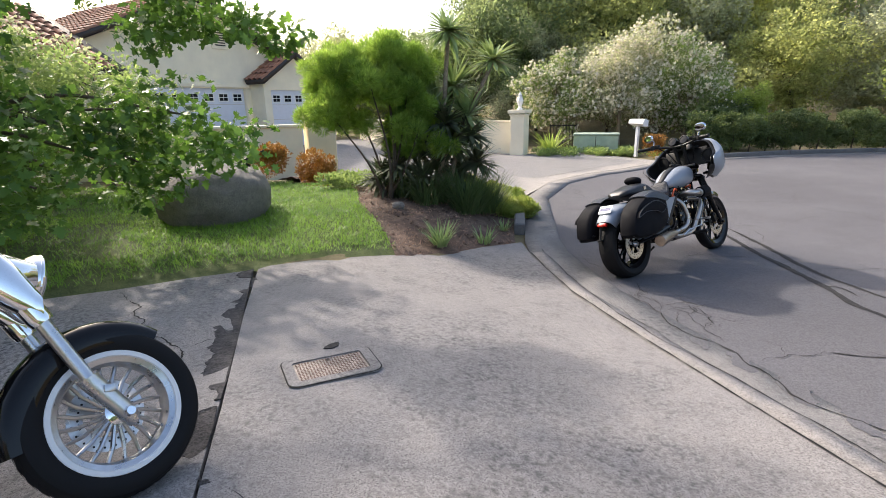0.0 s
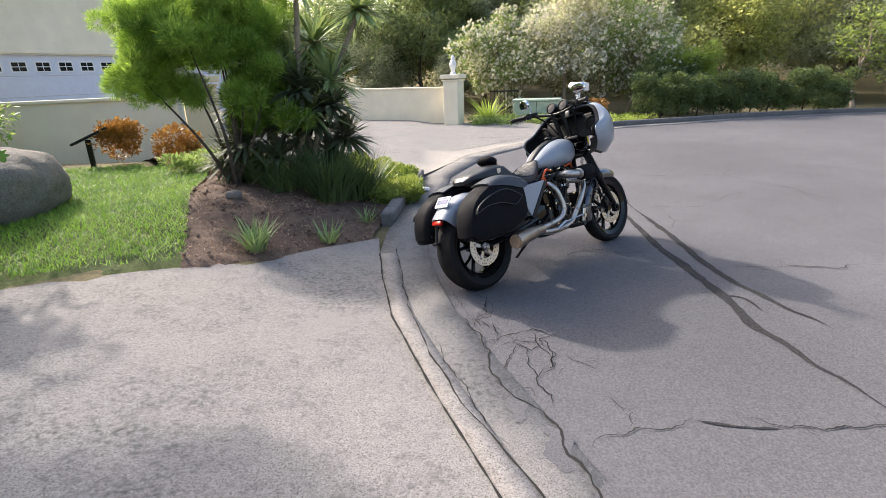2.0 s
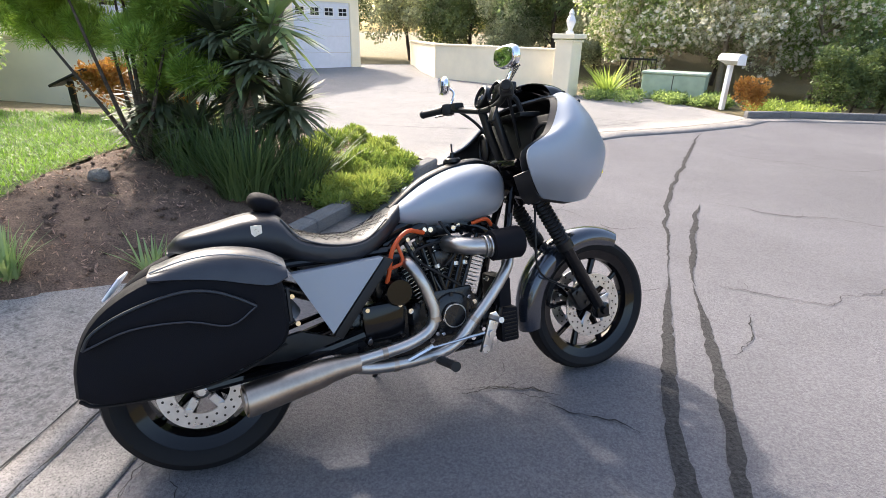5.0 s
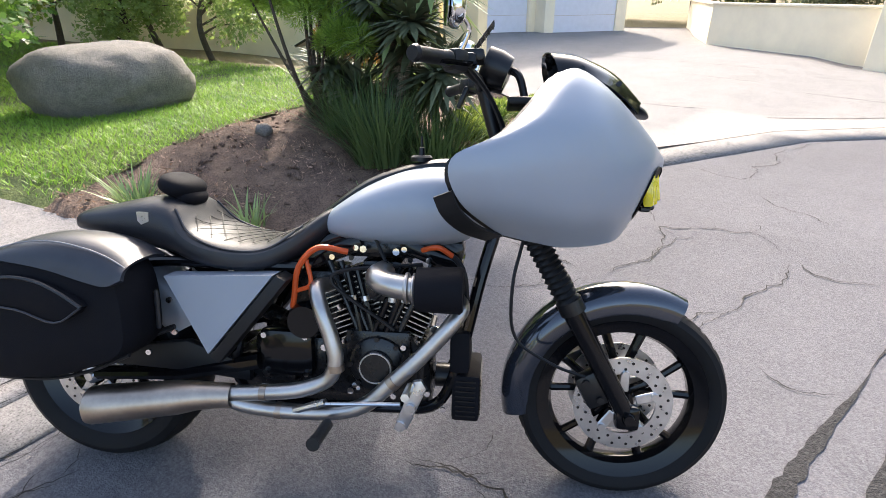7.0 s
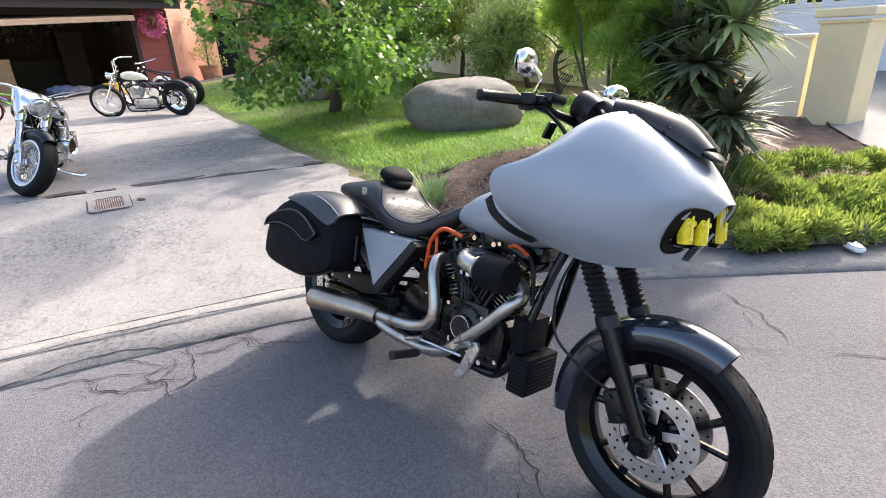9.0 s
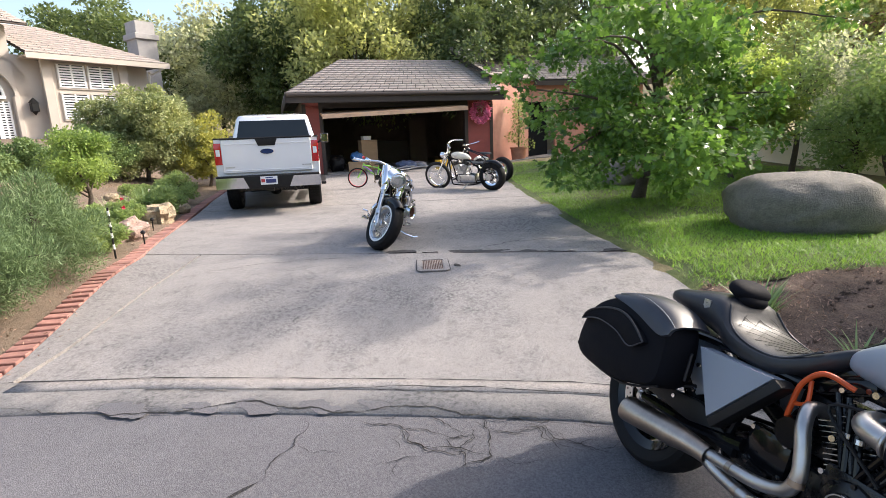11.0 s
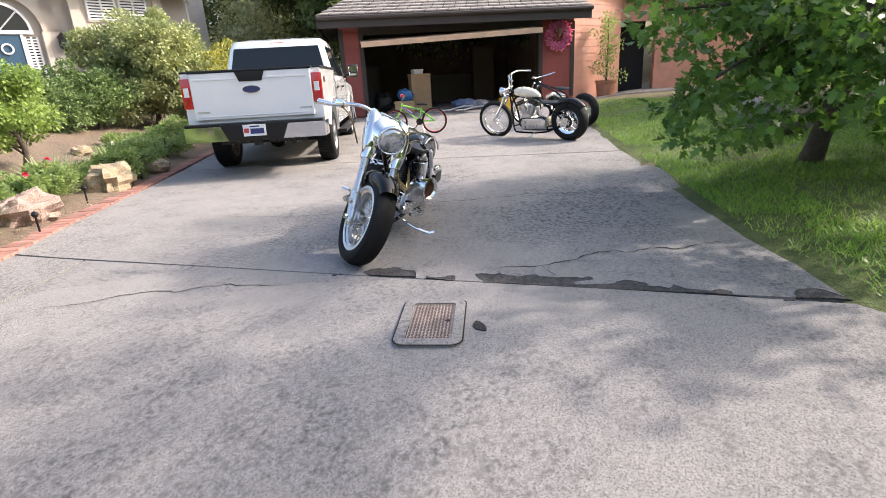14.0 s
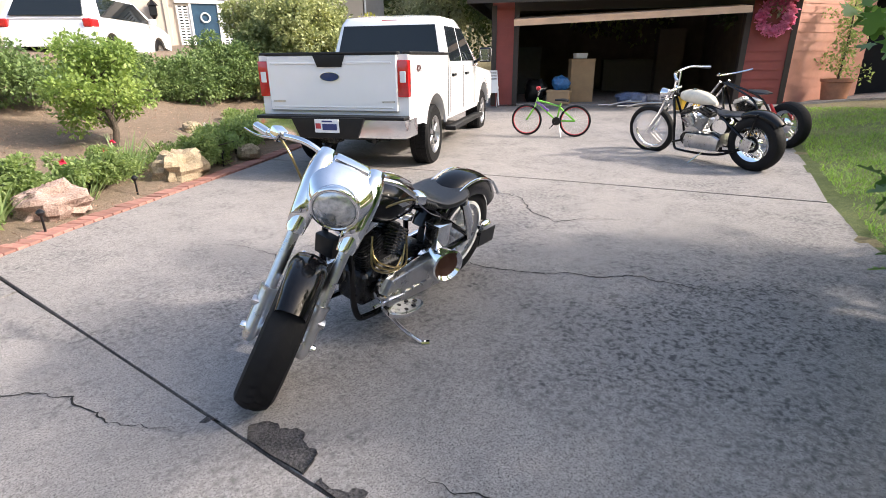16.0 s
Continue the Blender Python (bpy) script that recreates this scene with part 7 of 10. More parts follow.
        sc = part("side_cover", at(slab([(0.335, 0.70), (0.665, 0.715), (0.455, 0.465)], 0.06, "xz", 0.006), 0, s * 0.18, 0), SILVER, M, "triangular silver side cover", sharp=12)
        part("cover_edge", at(slab([(0.672, 0.716), (0.705, 0.70), (0.485, 0.435), (0.457, 0.457)], 0.075, "xz", 0.006), 0, s * 0.172, 0), BLACK_PLASTIC, sc)
        each("cover_bolt", [bolts([q], 0.011) for q in ((0.52, s * 0.15, 0.735), (0.58, s * 0.15, 0.737))], CHROME, sc)
    # frame
    fr = part("frame", join(*[tube(smooth_line([(1.32, s * 0.03, 0.93), (1.26, s * 0.07, 0.72), (1.2, s * 0.1, 0.46), (1.13, s * 0.1, 0.3), (0.97, s * 0.095, 0.272), (0.62, s * 0.095, 0.272), (0.5, s * 0.12, 0.36), (0.54, s * 0.13, 0.55), (0.68, s * 0.12, 0.71)]), 0.0175, 10) for s in (-1, 1)],
                            *[tube(smooth_line([(0.72, s * 0.12, 0.725), (0.5, s * 0.13, 0.725), (0.3, s * 0.13, 0.725), (0.1, s * 0.12, 0.70)]), 0.016, 10) for s in (-1, 1)],
                            *[tube([(0.58, s * 0.13, 0.42), (0.3, s * 0.125, 0.36), (0.0, s * 0.12, 0.335)], [0.028, 0.025, 0.022], 10) for s in (-1, 1)],
                            *[tube([(0.36, s * 0.13, 0.70), (0.48, s * 0.13, 0.46), (0.2, s * 0.12, 0.40)], 0.014, 8) for s in (-1, 1)],
                            tube([(0.7, 0, 0.75), (1.32, 0, 0.93)], 0.03, 10), at(box(0.12, 0.1, 0.1, 0.03, 2), 1.30, 0, 0.92)), BLACK_PAINT, M, "gloss black tubular frame")
    part("shock_body", tube([(0.58, 0.05, 0.5), (0.3, 0.05, 0.62)], [0.03, 0.03], 12), BLACK_CAST, fr)
    # engine
    eng = v_twin(M, 0.95, 0.41, BLACK_CAST, BLACK_CAST, BLACK_CAST, 0.36)
    part("fin_edge", join(*[
        moved(at(box(0.16, 0.006, 0.003), 0, -0.0835 - 0.008 * (i > 6), 0.0125 + 0.017 * i), pose(0.95 + s * 0.045, 0, 0.51, 0, s * 23, 0)) for i in range(11) for s in (-1, 1)]), ALLOY, eng, "polished cylinder fin edges", kind="stuff")
    part("oil_filter", at(lathe([(0, 0), (0.038, 0), (0.038, 0.1), (0.03, 0.11), (0, 0.11)], 20, "x"), 1.12, -0.02, 0.36), BLACK_SATIN, eng)
    # added dark blocks that close the see-through gap in the engine
    part("valley_cover", join(at(box(0.13, 0.15, 0.2, 0.02, 2), 0.95, 0.01, 0.64), at(box(0.5, 0.12, 0.06, 0.02, 2), 0.95, 0, 0.775), at(box(0.16, 0.16, 0.2, 0.02, 2), 0.74, 0.02, 0.6)), BLACK_CAST, eng, "added black filler between the cylinders")
    part("throttle_body", at(box(0.1, 0.12, 0.07, 0.02, 2), 0.95, -0.05, 0.66), BLACK_CAST, eng)
    ac = part("intake_elbow", join(tube(smooth_line([(0.965, -0.10, 0.715), (0.965, -0.19, 0.722), (1.0, -0.235, 0.715), (1.085, -0.245, 0.705)]), [0.034] * 30, 18), at(torus(0.038, 0.006, 28, 8, "x"), 1.06, -0.245, 0.708), at(torus(0.038, 0.006, 28, 8, "x"), 1.08, -0.245, 0.706)), STEEL, eng, "polished intake elbow")
    part("air_filter", tube([(1.085, -0.245, 0.706), (1.09, -0.245, 0.706), (1.205, -0.25, 0.71), (1.213, -0.25, 0.71)], [0.05, 0.06, 0.064, 0.058], 28), VINYL, ac, "black cone air filter")
    each("engine_bolt", [bolts([q], 0.011) for q in [(0.86, -0.11, 0.33), (0.78, -0.115, 0.47), (1.06, -0.11, 0.46), (1.04, -0.12, 0.31), (0.9, -0.09, 0.78), (1.0, -0.09, 0.775), (0.62, -0.12, 0.5), (0.6, -0.13, 0.38), (1.12, -0.12, 0.55), (0.7, -0.12, 0.56), (0.83, -0.1, 0.6)]], CHROME, eng)
    each("wire", [tube(smooth_line([(0.98 + 0.05 * k, -0.09, 0.8 - 0.03 * k), (0.93 - 0.06 * k, -0.13, 0.7), (0.96 + 0.02 * k, -0.12, 0.6 - 0.03 * k)]), 0.006, 6) for k in (-1, 2)] + [
         tube(smooth_line([(1.12, -0.08, 0.8), (1.2, -0.11, 0.74), (1.22, -0.1, 0.6)]), 0.008, 6)], BLACK_PLASTIC, eng)
    each("breather_hose", [tube(smooth_line([(0.86, -0.12, 0.775), (0.78, -0.15, 0.79), (0.72, -0.15, 0.73), (0.70, -0.14, 0.64), (0.69, -0.13, 0.6)]), 0.009, 8), tube(smooth_line([(0.74, -0.14, 0.75), (0.755, -0.15, 0.68), (0.71, -0.14, 0.655)]), 0.007, 8),
                               tube(smooth_line([(1.08, -0.1, 0.785), (1.13, -0.13, 0.8), (1.17, -0.1, 0.77)]), 0.008, 8)], ORANGE, eng, "bright orange breather hose")
    part("oil_pan", join(at(box(0.62, 0.19, 0.09, 0.03, 2), 0.80, 0, 0.305), at(box(0.2, 0.24, 0.16, 0.03, 2), 0.58, 0, 0.36)), BLACK_CAST, eng, "black engine sump")
    for sx, tilt in ((-1, -23), (1, 23)):
        base_x = 0.95 + sx * 0.045
        part("rocker_cover", join(moved(at(box(0.2, 0.17, 0.045, 0.014, 2), 0, 0, 0.275), pose(base_x, 0, 0.51, 0, tilt, 0)), moved(at(box(0.15, 0.13, 0.04, 0.016, 2), 0, 0, 0.31), pose(base_x, 0, 0.51, 0, tilt, 0))), BLACK_PAINT, eng, "gloss black rocker cover")
        each("rocker_bolt", [moved(bolts([(dx, -0.086, 0.262)], 0.009), pose(base_x, 0, 0.51, 0, tilt, 0)) for dx in (-0.08, 0.0, 0.08)], CHROME, eng)
    part("gear_case", join(at(box(0.17, 0.05, 0.15, 0.02, 2), 0.665, -0.115, 0.45), at(lathe([(0, -0.02), (0.05, -0.02), (0.058, 0.0), (0.058, 0.02), (0, 0.02)], 24, "y"), 0.73, -0.135, 0.56)), BLACK_PAINT, eng, "gloss black gearbox cover")
    each("case_bolt", [bolts([q], 0.009) for q in ((0.6, -0.142, 0.51), (0.73, -0.142, 0.51), (0.6, -0.142, 0.39), (0.73, -0.142, 0.39), (0.88, -0.13, 0.36), (1.03, -0.13, 0.49), (0.85, -0.13, 0.5), (1.0, -0.13, 0.33), (1.1, -0.1, 0.33), (1.15, -0.1, 0.28))], CHROME, eng)
    each("cover_bolt", [bolts([(0.95 + 0.058 * math.cos(a), -0.152, 0.385 + 0.058 * math.sin(a))], 0.007) for a in [0.4 + k * math.pi / 3 for k in range(6)]], CHROME, eng)
    each("pushrod_tube", [tube([(0.93 + 0.02 * k, -0.115, 0.47), (0.95 + sx * 0.085 + 0.03 * k * 0.5, -0.1, 0.73)], 0.011, 10) for sx in (-1, 1) for k in (-1, 1)], BLACK_PAINT, eng, "gloss black pushrod tube")
    each("tube_clip", [tube([(0.95 + sx * 0.06 + 0.02 * k, -0.108, 0.625), (0.95 + sx * 0.062 + 0.02 * k, -0.107, 0.64)], 0.014, 10) for sx in (-1, 1) for k in (-1, 1)], ALLOY, eng)
    part("belt_guard", at(slab([(-0.28, 0.02), (0.02, 0.06), (0.22, -0.01), (0.22, -0.06), (0.0, -0.04), (-0.28, -0.03)], 0.03, "xz", 0.006), 0.33, -0.13, 0.415), BLACK_PLASTIC, M)
    oc = part("oil_cooler", at(box(0.085, 0.2, 0.15, 0.012, 2), 1.22, -0.02, 0.33), VINYL, M, "black finned oil cooler")
    part("regulator", at(box(0.06, 0.16, 0.13, 0.012, 2), 1.2, -0.05, 0.48), VINYL, M)
    each("cooler_slat", [at(box(0.004, 0.17, 0.004), 1.264, -0.02, 0.275 + 0.016 * i) for i in range(8)] + [at(box(0.06, 0.004, 0.004), 1.22, -0.122, 0.275 + 0.016 * i) for i in range(8)], BLACK_SATIN, oc)
    # exhaust
    ex = part("front_header", tube(smooth_line([(1.13, -0.07, 0.66), (1.2, -0.14, 0.64), (1.185, -0.185, 0.6), (1.10, -0.20, 0.50), (1.0, -0.205, 0.40), (0.93, -0.205, 0.335), (0.84, -0.205, 0.305), (0.7, -0.21, 0.30), (0.58, -0.215, 0.31), (0.5, -0.22, 0.335)]), 0.0235, 16), STEEL, M, "brushed steel two-into-one exhaust")
    part("rear_header", tube(smooth_line([(0.79, -0.07, 0.66), (0.775, -0.15, 0.67), (0.80, -0.195, 0.62), (0.83, -0.205, 0.54), (0.845, -0.21, 0.47), (0.82, -0.21, 0.41), (0.74, -0.215, 0.375), (0.63, -0.22, 0.36), (0.5, -0.225, 0.35)]), 0.0235, 16), STEEL, ex)
    each("weld_band", [tube([p, (Vector(p) + Vector(d) * 0.02)], 0.0255, 16) for p, d in (((0.68, -0.21, 0.30), (-1, 0, 0)), ((0.64, -0.22, 0.36), (-1, 0, 0)), ((1.02, -0.205, 0.42), (-0.7, 0, -0.7)), ((0.845, -0.21, 0.46), (0, 0, -1)))], TITAN, ex)
    muf = part("muffler", tube([(0.53, -0.222, 0.345), (0.48, -0.229, 0.345), (0.43, -0.238, 0.345), (0.38, -0.25, 0.342), (0.18, -0.29, 0.328), (0.145, -0.297, 0.325), (0.135, -0.299, 0.325), (0.13, -0.3, 0.325), (0.16, -0.295, 0.326)],
                               [0.036, 0.038, 0.043, 0.05, 0.056, 0.056, 0.053, 0.044, 0.042], 24, False), TITAN, ex, "heat-tinted muffler")
    part("muffler_core", at(lathe([(0, 0), (0.043, 0), (0, 0.002)], 20, "x"), 0.16, -0.295, 0.326, 0, 0, 0), BLACK_SATIN, muf)
    # foot controls
    for s in (-1, 1):
        fc = part("foot_control", join(at(slab([(-0.02, -0.03), (0.02, -0.03), (0.075, 0.1), (0.06, 0.125), (0.035, 0.12)], 0.018, "xz", 0.004), 1.04, s * 0.225, 0.31), bolts([(1.04, s * 0.235, 0.292), (1.07, s * 0.24, 0.35)], 0.016)), ALLOY, M, "bare alloy control bracket")
        part("foot_peg", tube([(0.83, s * 0.25, 0.295), (0.835, s * 0.27, 0.30), (0.84, s * 0.37, 0.315), (0.84, s * 0.40, 0.318)], [0.012, 0.017, 0.017, 0.019], 12), BLACK_PLASTIC, fc, "black ribbed foot peg")
        part("linkage", join(tube([(1.04, s * 0.235, 0.36), (0.82, s * 0.235, 0.345)], 0.006, 8), tube([(0.82, s * 0.235, 0.35), (0.72, s * 0.22, 0.31)], 0.012, 8), tube([(1.07, s * 0.24, 0.42), (1.07, s * 0.33, 0.43)], 0.012, 8)), BLACK_SATIN if s > 0 else ALLOY, fc)
    part("side_stand", join(tube([(0.72, 0.15, 0.2), (0.70, 0.27, 0.09), (0.69, 0.3, 0.055)], 0.012, 8), at(box(0.06, 0.035, 0.01, 0.003), 0.69, 0.305, 0.05)), BLACK_SATIN, M)
    return M


bagger()

def black_cruiser():
    """The black and chrome cruiser, front wheel turned left, on its stand."""
    M = thing("motorcycle", "black and chrome V-twin cruiser with solo seat and chrome headlight nacelle", "motorcycle", pose(-2.728, 1.205, 0.012, 0, 0, 14.1) @ pose(0, 0, 0, -11.6, 0, 0))
    P, axis = Vector((1.05, 0, 0.86)), Vector((-0.47, 0, 0.883)).normalized()
    S = Matrix.Translation(P) @ Matrix.Rotation(radians(42), 4, axis) @ Matrix.Translation(-P) @ Matrix.Translation((-0.035, 0, 0.015))
    R = 0.325
    wheel(M, 0, R, R, 0.16, 0.225, "turbine", ALLOY, "black rear tyre", pinstripe=WHITE_PAINT)
    fw = wheel(M, 1.57, R, R, 0.155, 0.23, "turbine", ALLOY, "black front tyre", m=S @ pose(1.57, 0, R), pinstripe=WHITE_PAINT)
    part("hub_cap", lathe([(0, -0.09), (0.02, -0.09), (0.05, -0.075), (0.05, 0.075), (0.02, 0.09), (0, 0.09)], 24, "y"), CHROME, fw)
    disc_brake(fw, 0.066, 0.085, 0.14)
    for s in (-1, 1):
        y = s * 0.115
        leg = part("fork_leg", join(tube([(1.335, y, 0.70), (1.34, y, 0.69), (1.47, y, 0.455), (1.475, y, 0.445)], [0.027, 0.026, 0.026, 0.029], 16),
                                    tube([(1.465, y, 0.465), (1.475, y, 0.445), (1.575, y, 0.32), (1.595, y, 0.285), (1.605, y, 0.265)], [0.041, 0.038, 0.034, 0.031, 0.02], 16)), ALLOY, M, "polished fork leg", m=S)
        part("fork_shroud", tube([(1.19, y, 0.93), (1.2, y, 0.92), (1.335, y, 0.70), (1.345, y, 0.685)], [0.042, 0.044, 0.042, 0.038], 18), CHROME, leg)
        part("axle_cap", at(lathe([(0, -0.02), (0.016, -0.02), (0.022, 0), (0.016, 0.02), (0, 0.02)], 12, "y"), 1.58, y + s * 0.03, 0.312), CHROME, leg)
        part("fork_clip", at(box(0.04, 0.035, 0.03, 0.008, 2), 1.52, y + s * 0.03, 0.41), ALLOY, leg)
    nac = part("headlight_nacelle", join(section_loft([(1.06, 0.80, 0.93, 0.13), (1.14, 0.765, 0.945, 0.155), (1.22, 0.745, 0.93, 0.155), (1.29, 0.75, 0.91, 0.13), (1.335, 0.765, 0.90, 0.105)], 26, 0.75)), CHROME, M, "polished chrome headlight nacelle", m=S @ pose(0.01, 0, 0.045))
    for s in (-1, 1):
        part("nacelle_cheek", at(section_loft([(1.09, 0.86, 0.955, 0.045), (1.17, 0.76, 0.945, 0.058), (1.25, 0.69, 0.88, 0.055), (1.33, 0.64, 0.75, 0.045)], 14, 0.8), 0, s * 0.115, 0), CHROME, nac)
    hl = part("headlight", at(join(lathe([(0.075, -0.05), (0.1, -0.02), (0.105, 0.01), (0.1, 0.022), (0.092, 0.024)], 36, "x")), 1.335, 0, 0.832, 0, 6, 0), CHROME, nac)
    part("lens", at(lathe([(0.094, 0.012), (0.08, 0.028), (0.045, 0.04), (0, 0.044)], 36, "x"), 1.338, 0, 0.832, 0, 6, 0), LENS, hl, "ribbed clear headlight lens")
    part("trim_ring", at(torus(0.099, 0.008, 40, 10, "x"), 1.352, 0, 0.832, 0, 6, 0), CHROME, hl)
    bars = part("handlebar", tube(smooth_line([(0.9, -0.46, 0.85), (0.955, -0.41, 0.87), (1.04, -0.32, 0.93), (1.1, -0.22, 0.975), (1.13, -0.11, 0.97), (1.14, 0, 0.965), (1.13, 0.11, 0.97), (1.1, 0.22, 0.975), (1.04, 0.32, 0.93), (0.955, 0.41, 0.87), (0.9, 0.46, 0.85)]), 0.0135, 12), CHROME, M, "wide chrome handlebar", m=S)
    part("riser", join(at(box(0.07, 0.16, 0.05, 0.015, 2), 1.135, 0, 0.975)), CHROME, bars)
    for s in (-1, 1):
        a, b = Vector((0.975, s * 0.392, 0.88)), Vector((0.89, s * 0.468, 0.847))
        n = 12
        part("grip", tube([a.lerp(b, i / n) for i in range(n + 1)], [0.021 if i % 2 else 0.017 for i in range(n + 1)], 14), CHROME if s < 0 else BLACK_PLASTIC, bars, "ribbed grip")
        part("lever", tube(smooth_line([(1.06, s * 0.35, 0.91), (1.02, s * 0.43, 0.87), (0.94, s * 0.50, 0.835)]), 0.007, 6, True, 0.6), CHROME, bars)
        part("control_box", at(box(0.06, 0.06, 0.055, 0.012, 2), 1.02, s * 0.345, 0.92, 0, 0, s * 40), CHROME, bars)
    part("cable", join(tube(smooth_line([(1.02, 0.34, 0.91), (1.07, 0.25, 0.86), (1.08, 0.13, 0.7), (1.0, 0.12, 0.5)]), 0.006, 6), tube(smooth_line([(1.02, -0.34, 0.91), (1.07, -0.25, 0.86), (1.05, -0.12, 0.7)]), 0.006, 6)), BRASS, bars)
    arc_fender(M, 1.57, R, 0.35, 0.165, 58, 194, BLACK_PAINT, "front_fender", 0.085, "gloss black front mudguard", m=S)
    # body
    tank = part("tank", section_loft([(0.52, 0.70, 0.74, 0.05), (0.62, 0.66, 0.80, 0.12), (0.76, 0.645, 0.855, 0.165), (0.87, 0.65, 0.875, 0.175), (0.95, 0.68, 0.865, 0.14), (1.0, 0.74, 0.84, 0.08)], 26, 0.8), BLACK_PAINT, M, "gloss black fuel tank")
    part("tank_console", section_loft([(0.56, 0.75, 0.79, 0.03), (0.7, 0.82, 0.86, 0.05), (0.86, 0.86, 0.895, 0.055), (0.95, 0.86, 0.885, 0.03)], 14, 0.7), CHROME, tank)
    each("tank_emblem", [at(slab([(-0.05, -0.01), (0.0, 0.018), (0.05, 0.012), (0.03, -0.012)], 0.004, "xz"), 0.8, s * 0.172, 0.77) for s in (-1, 1)], ALLOY, tank)
    part("seat", section_loft([(0.06, 0.64, 0.67, 0.07), (0.12, 0.62, 0.70, 0.14), (0.22, 0.61, 0.685, 0.17), (0.36, 0.61, 0.675, 0.155), (0.47, 0.64, 0.71, 0.09), (0.54, 0.68, 0.735, 0.05)], 22, 0.75), LEATHER, M, "black leather solo seat")
    fen = arc_fender(M, 0, R, 0.40, 0.22, 20, 150, BLACK_PAINT, "rear_fender", 0.1, "gloss black rear mudguard")
    each("fender_rail", [tube([(0.4 * math.cos(radians(a)), s * 0.106, R + 0.395 * math.sin(radians(a))) for a in range(40, 145, 8)], 0.009, 8) for s in (-1, 1)], CHROME, fen)
    lamp = part("tail_lamp", at(box(0.05, 0.07, 0.05, 0.015, 2), -0.32, 0, 0.60), AMBER, fen)
    pb = part("plate_bracket", join(at(box(0.19, 0.006, 0.11, 0.004), -0.10, 0.2, 0.34), at(box(0.03, 0.06, 0.03, 0.006), -0.08, 0.17, 0.34)), BLACK_SATIN, M, "side-mounted dark plate")
    part("plate_lamp", at(lathe([(0, -0.04), (0.03, -0.04), (0.035, 0), (0.028, 0.04), (0, 0.045)], 18, "x"), -0.05, 0.19, 0.43), CHROME, pb)
    part("frame", join(*[tube(smooth_line([(1.1, s * 0.02, 0.84), (1.06, s * 0.09, 0.55), (1.02, s * 0.12, 0.22), (0.9, s * 0.13, 0.15), (0.45, s * 0.13, 0.16), (0.34, s * 0.13, 0.3), (0.4, s * 0.12, 0.6)]), 0.017, 10) for s in (-1, 1)],
                       *[tube([(0.42, s * 0.12, 0.3), (0, s * 0.11, R)], 0.02, 10) for s in (-1, 1)], *[tube([(0.45, s * 0.12, 0.62), (0.0, s * 0.12, R + 0.02)], 0.016, 10) for s in (-1, 1)], tube([(0.45, 0, 0.62), (1.1, 0, 0.84)], 0.025, 10)), BLACK_PAINT, M)
    for s in (-1, 1):
        sh = part("shock_absorber", tube([(0.06, s * 0.16, 0.36), (0.1, s * 0.16, 0.46), (0.1, s * 0.16, 0.47), (0.19, s * 0.155, 0.63)], [0.018, 0.018, 0.03, 0.03], 14), CHROME, M, "chrome shock absorber")
    eng = v_twin(M, 0.79, 0.30, BLACK_CAST, CHROME, CHROME, 0.34, 22)
    part("primary_case", join(at(slab([(-0.27, -0.07), (-0.27, 0.07), (-0.2, 0.11), (0.24, 0.08), (0.28, 0.0), (0.24, -0.08), (-0.2, -0.11)], 0.07, "xz", 0.012), 0.62, 0.175, 0.29), *[at(box(0.05, 0.01, 0.018, 0.004), 0.58 + 0.07 * i, 0.213, 0.26) for i in range(3)]), ALLOY, eng, "polished long primary case")
    part("derby_horn", at(lathe([(0.045, -0.09), (0.07, -0.08), (0.085, 0.0), (0.1, 0.055), (0.09, 0.06), (0.04, 0.0), (0, 0.0)], 28, "y"), 0.45, 0.235, 0.355, 0, 0, -20), CHROME, eng, "chrome bell cover with rusty inside")
    part("horn_core", at(lathe([(0.085, 0.05), (0.04, 0.012), (0, 0.01)], 24, "y"), 0.45, 0.235, 0.355, 0, 0, -20), plain("rusty_iron", (0.12, 0.05, 0.03), 0.8, 0.3), eng)
    part("battery_box", at(box(0.12, 0.1, 0.14, 0.012, 2), 0.44, 0.16, 0.5), CHROME, eng)
    part("battery_lid", at(box(0.126, 0.106, 0.03, 0.01, 2), 0.44, 0.16, 0.56), CHROME, eng)
    each("engine_hose", [tube(smooth_line([(0.95, 0.12, 0.62 - 0.04 * k), (0.98 - 0.03 * k, 0.17, 0.48), (0.82 - 0.05 * k, 0.17, 0.40), (0.7, 0.14, 0.46 + 0.05 * k)]), 0.0055, 6) for k in range(3)], BRASS, eng)
    part("voltage_box", at(box(0.06, 0.12, 0.1, 0.01, 2), 1.12, 0.0, 0.58), BLACK_PLASTIC, eng)
    part("horn", at(lathe([(0, 0), (0.05, 0.0), (0.055, 0.02), (0, 0.03)], 20, "x"), 1.1, 0.06, 0.45), BLACK_SATIN, eng)
    part("exhaust", join(tube(smooth_line([(0.92, -0.1, 0.5), (0.98, -0.17, 0.4), (0.9, -0.19, 0.2), (0.6, -0.2, 0.17), (-0.1, -0.2, 0.2)]), 0.024, 12), tube(smooth_line([(0.65, -0.1, 0.5), (0.6, -0.18, 0.4), (0.5, -0.19, 0.25), (-0.1, -0.21, 0.27)]), 0.024, 12)), CHROME, M)
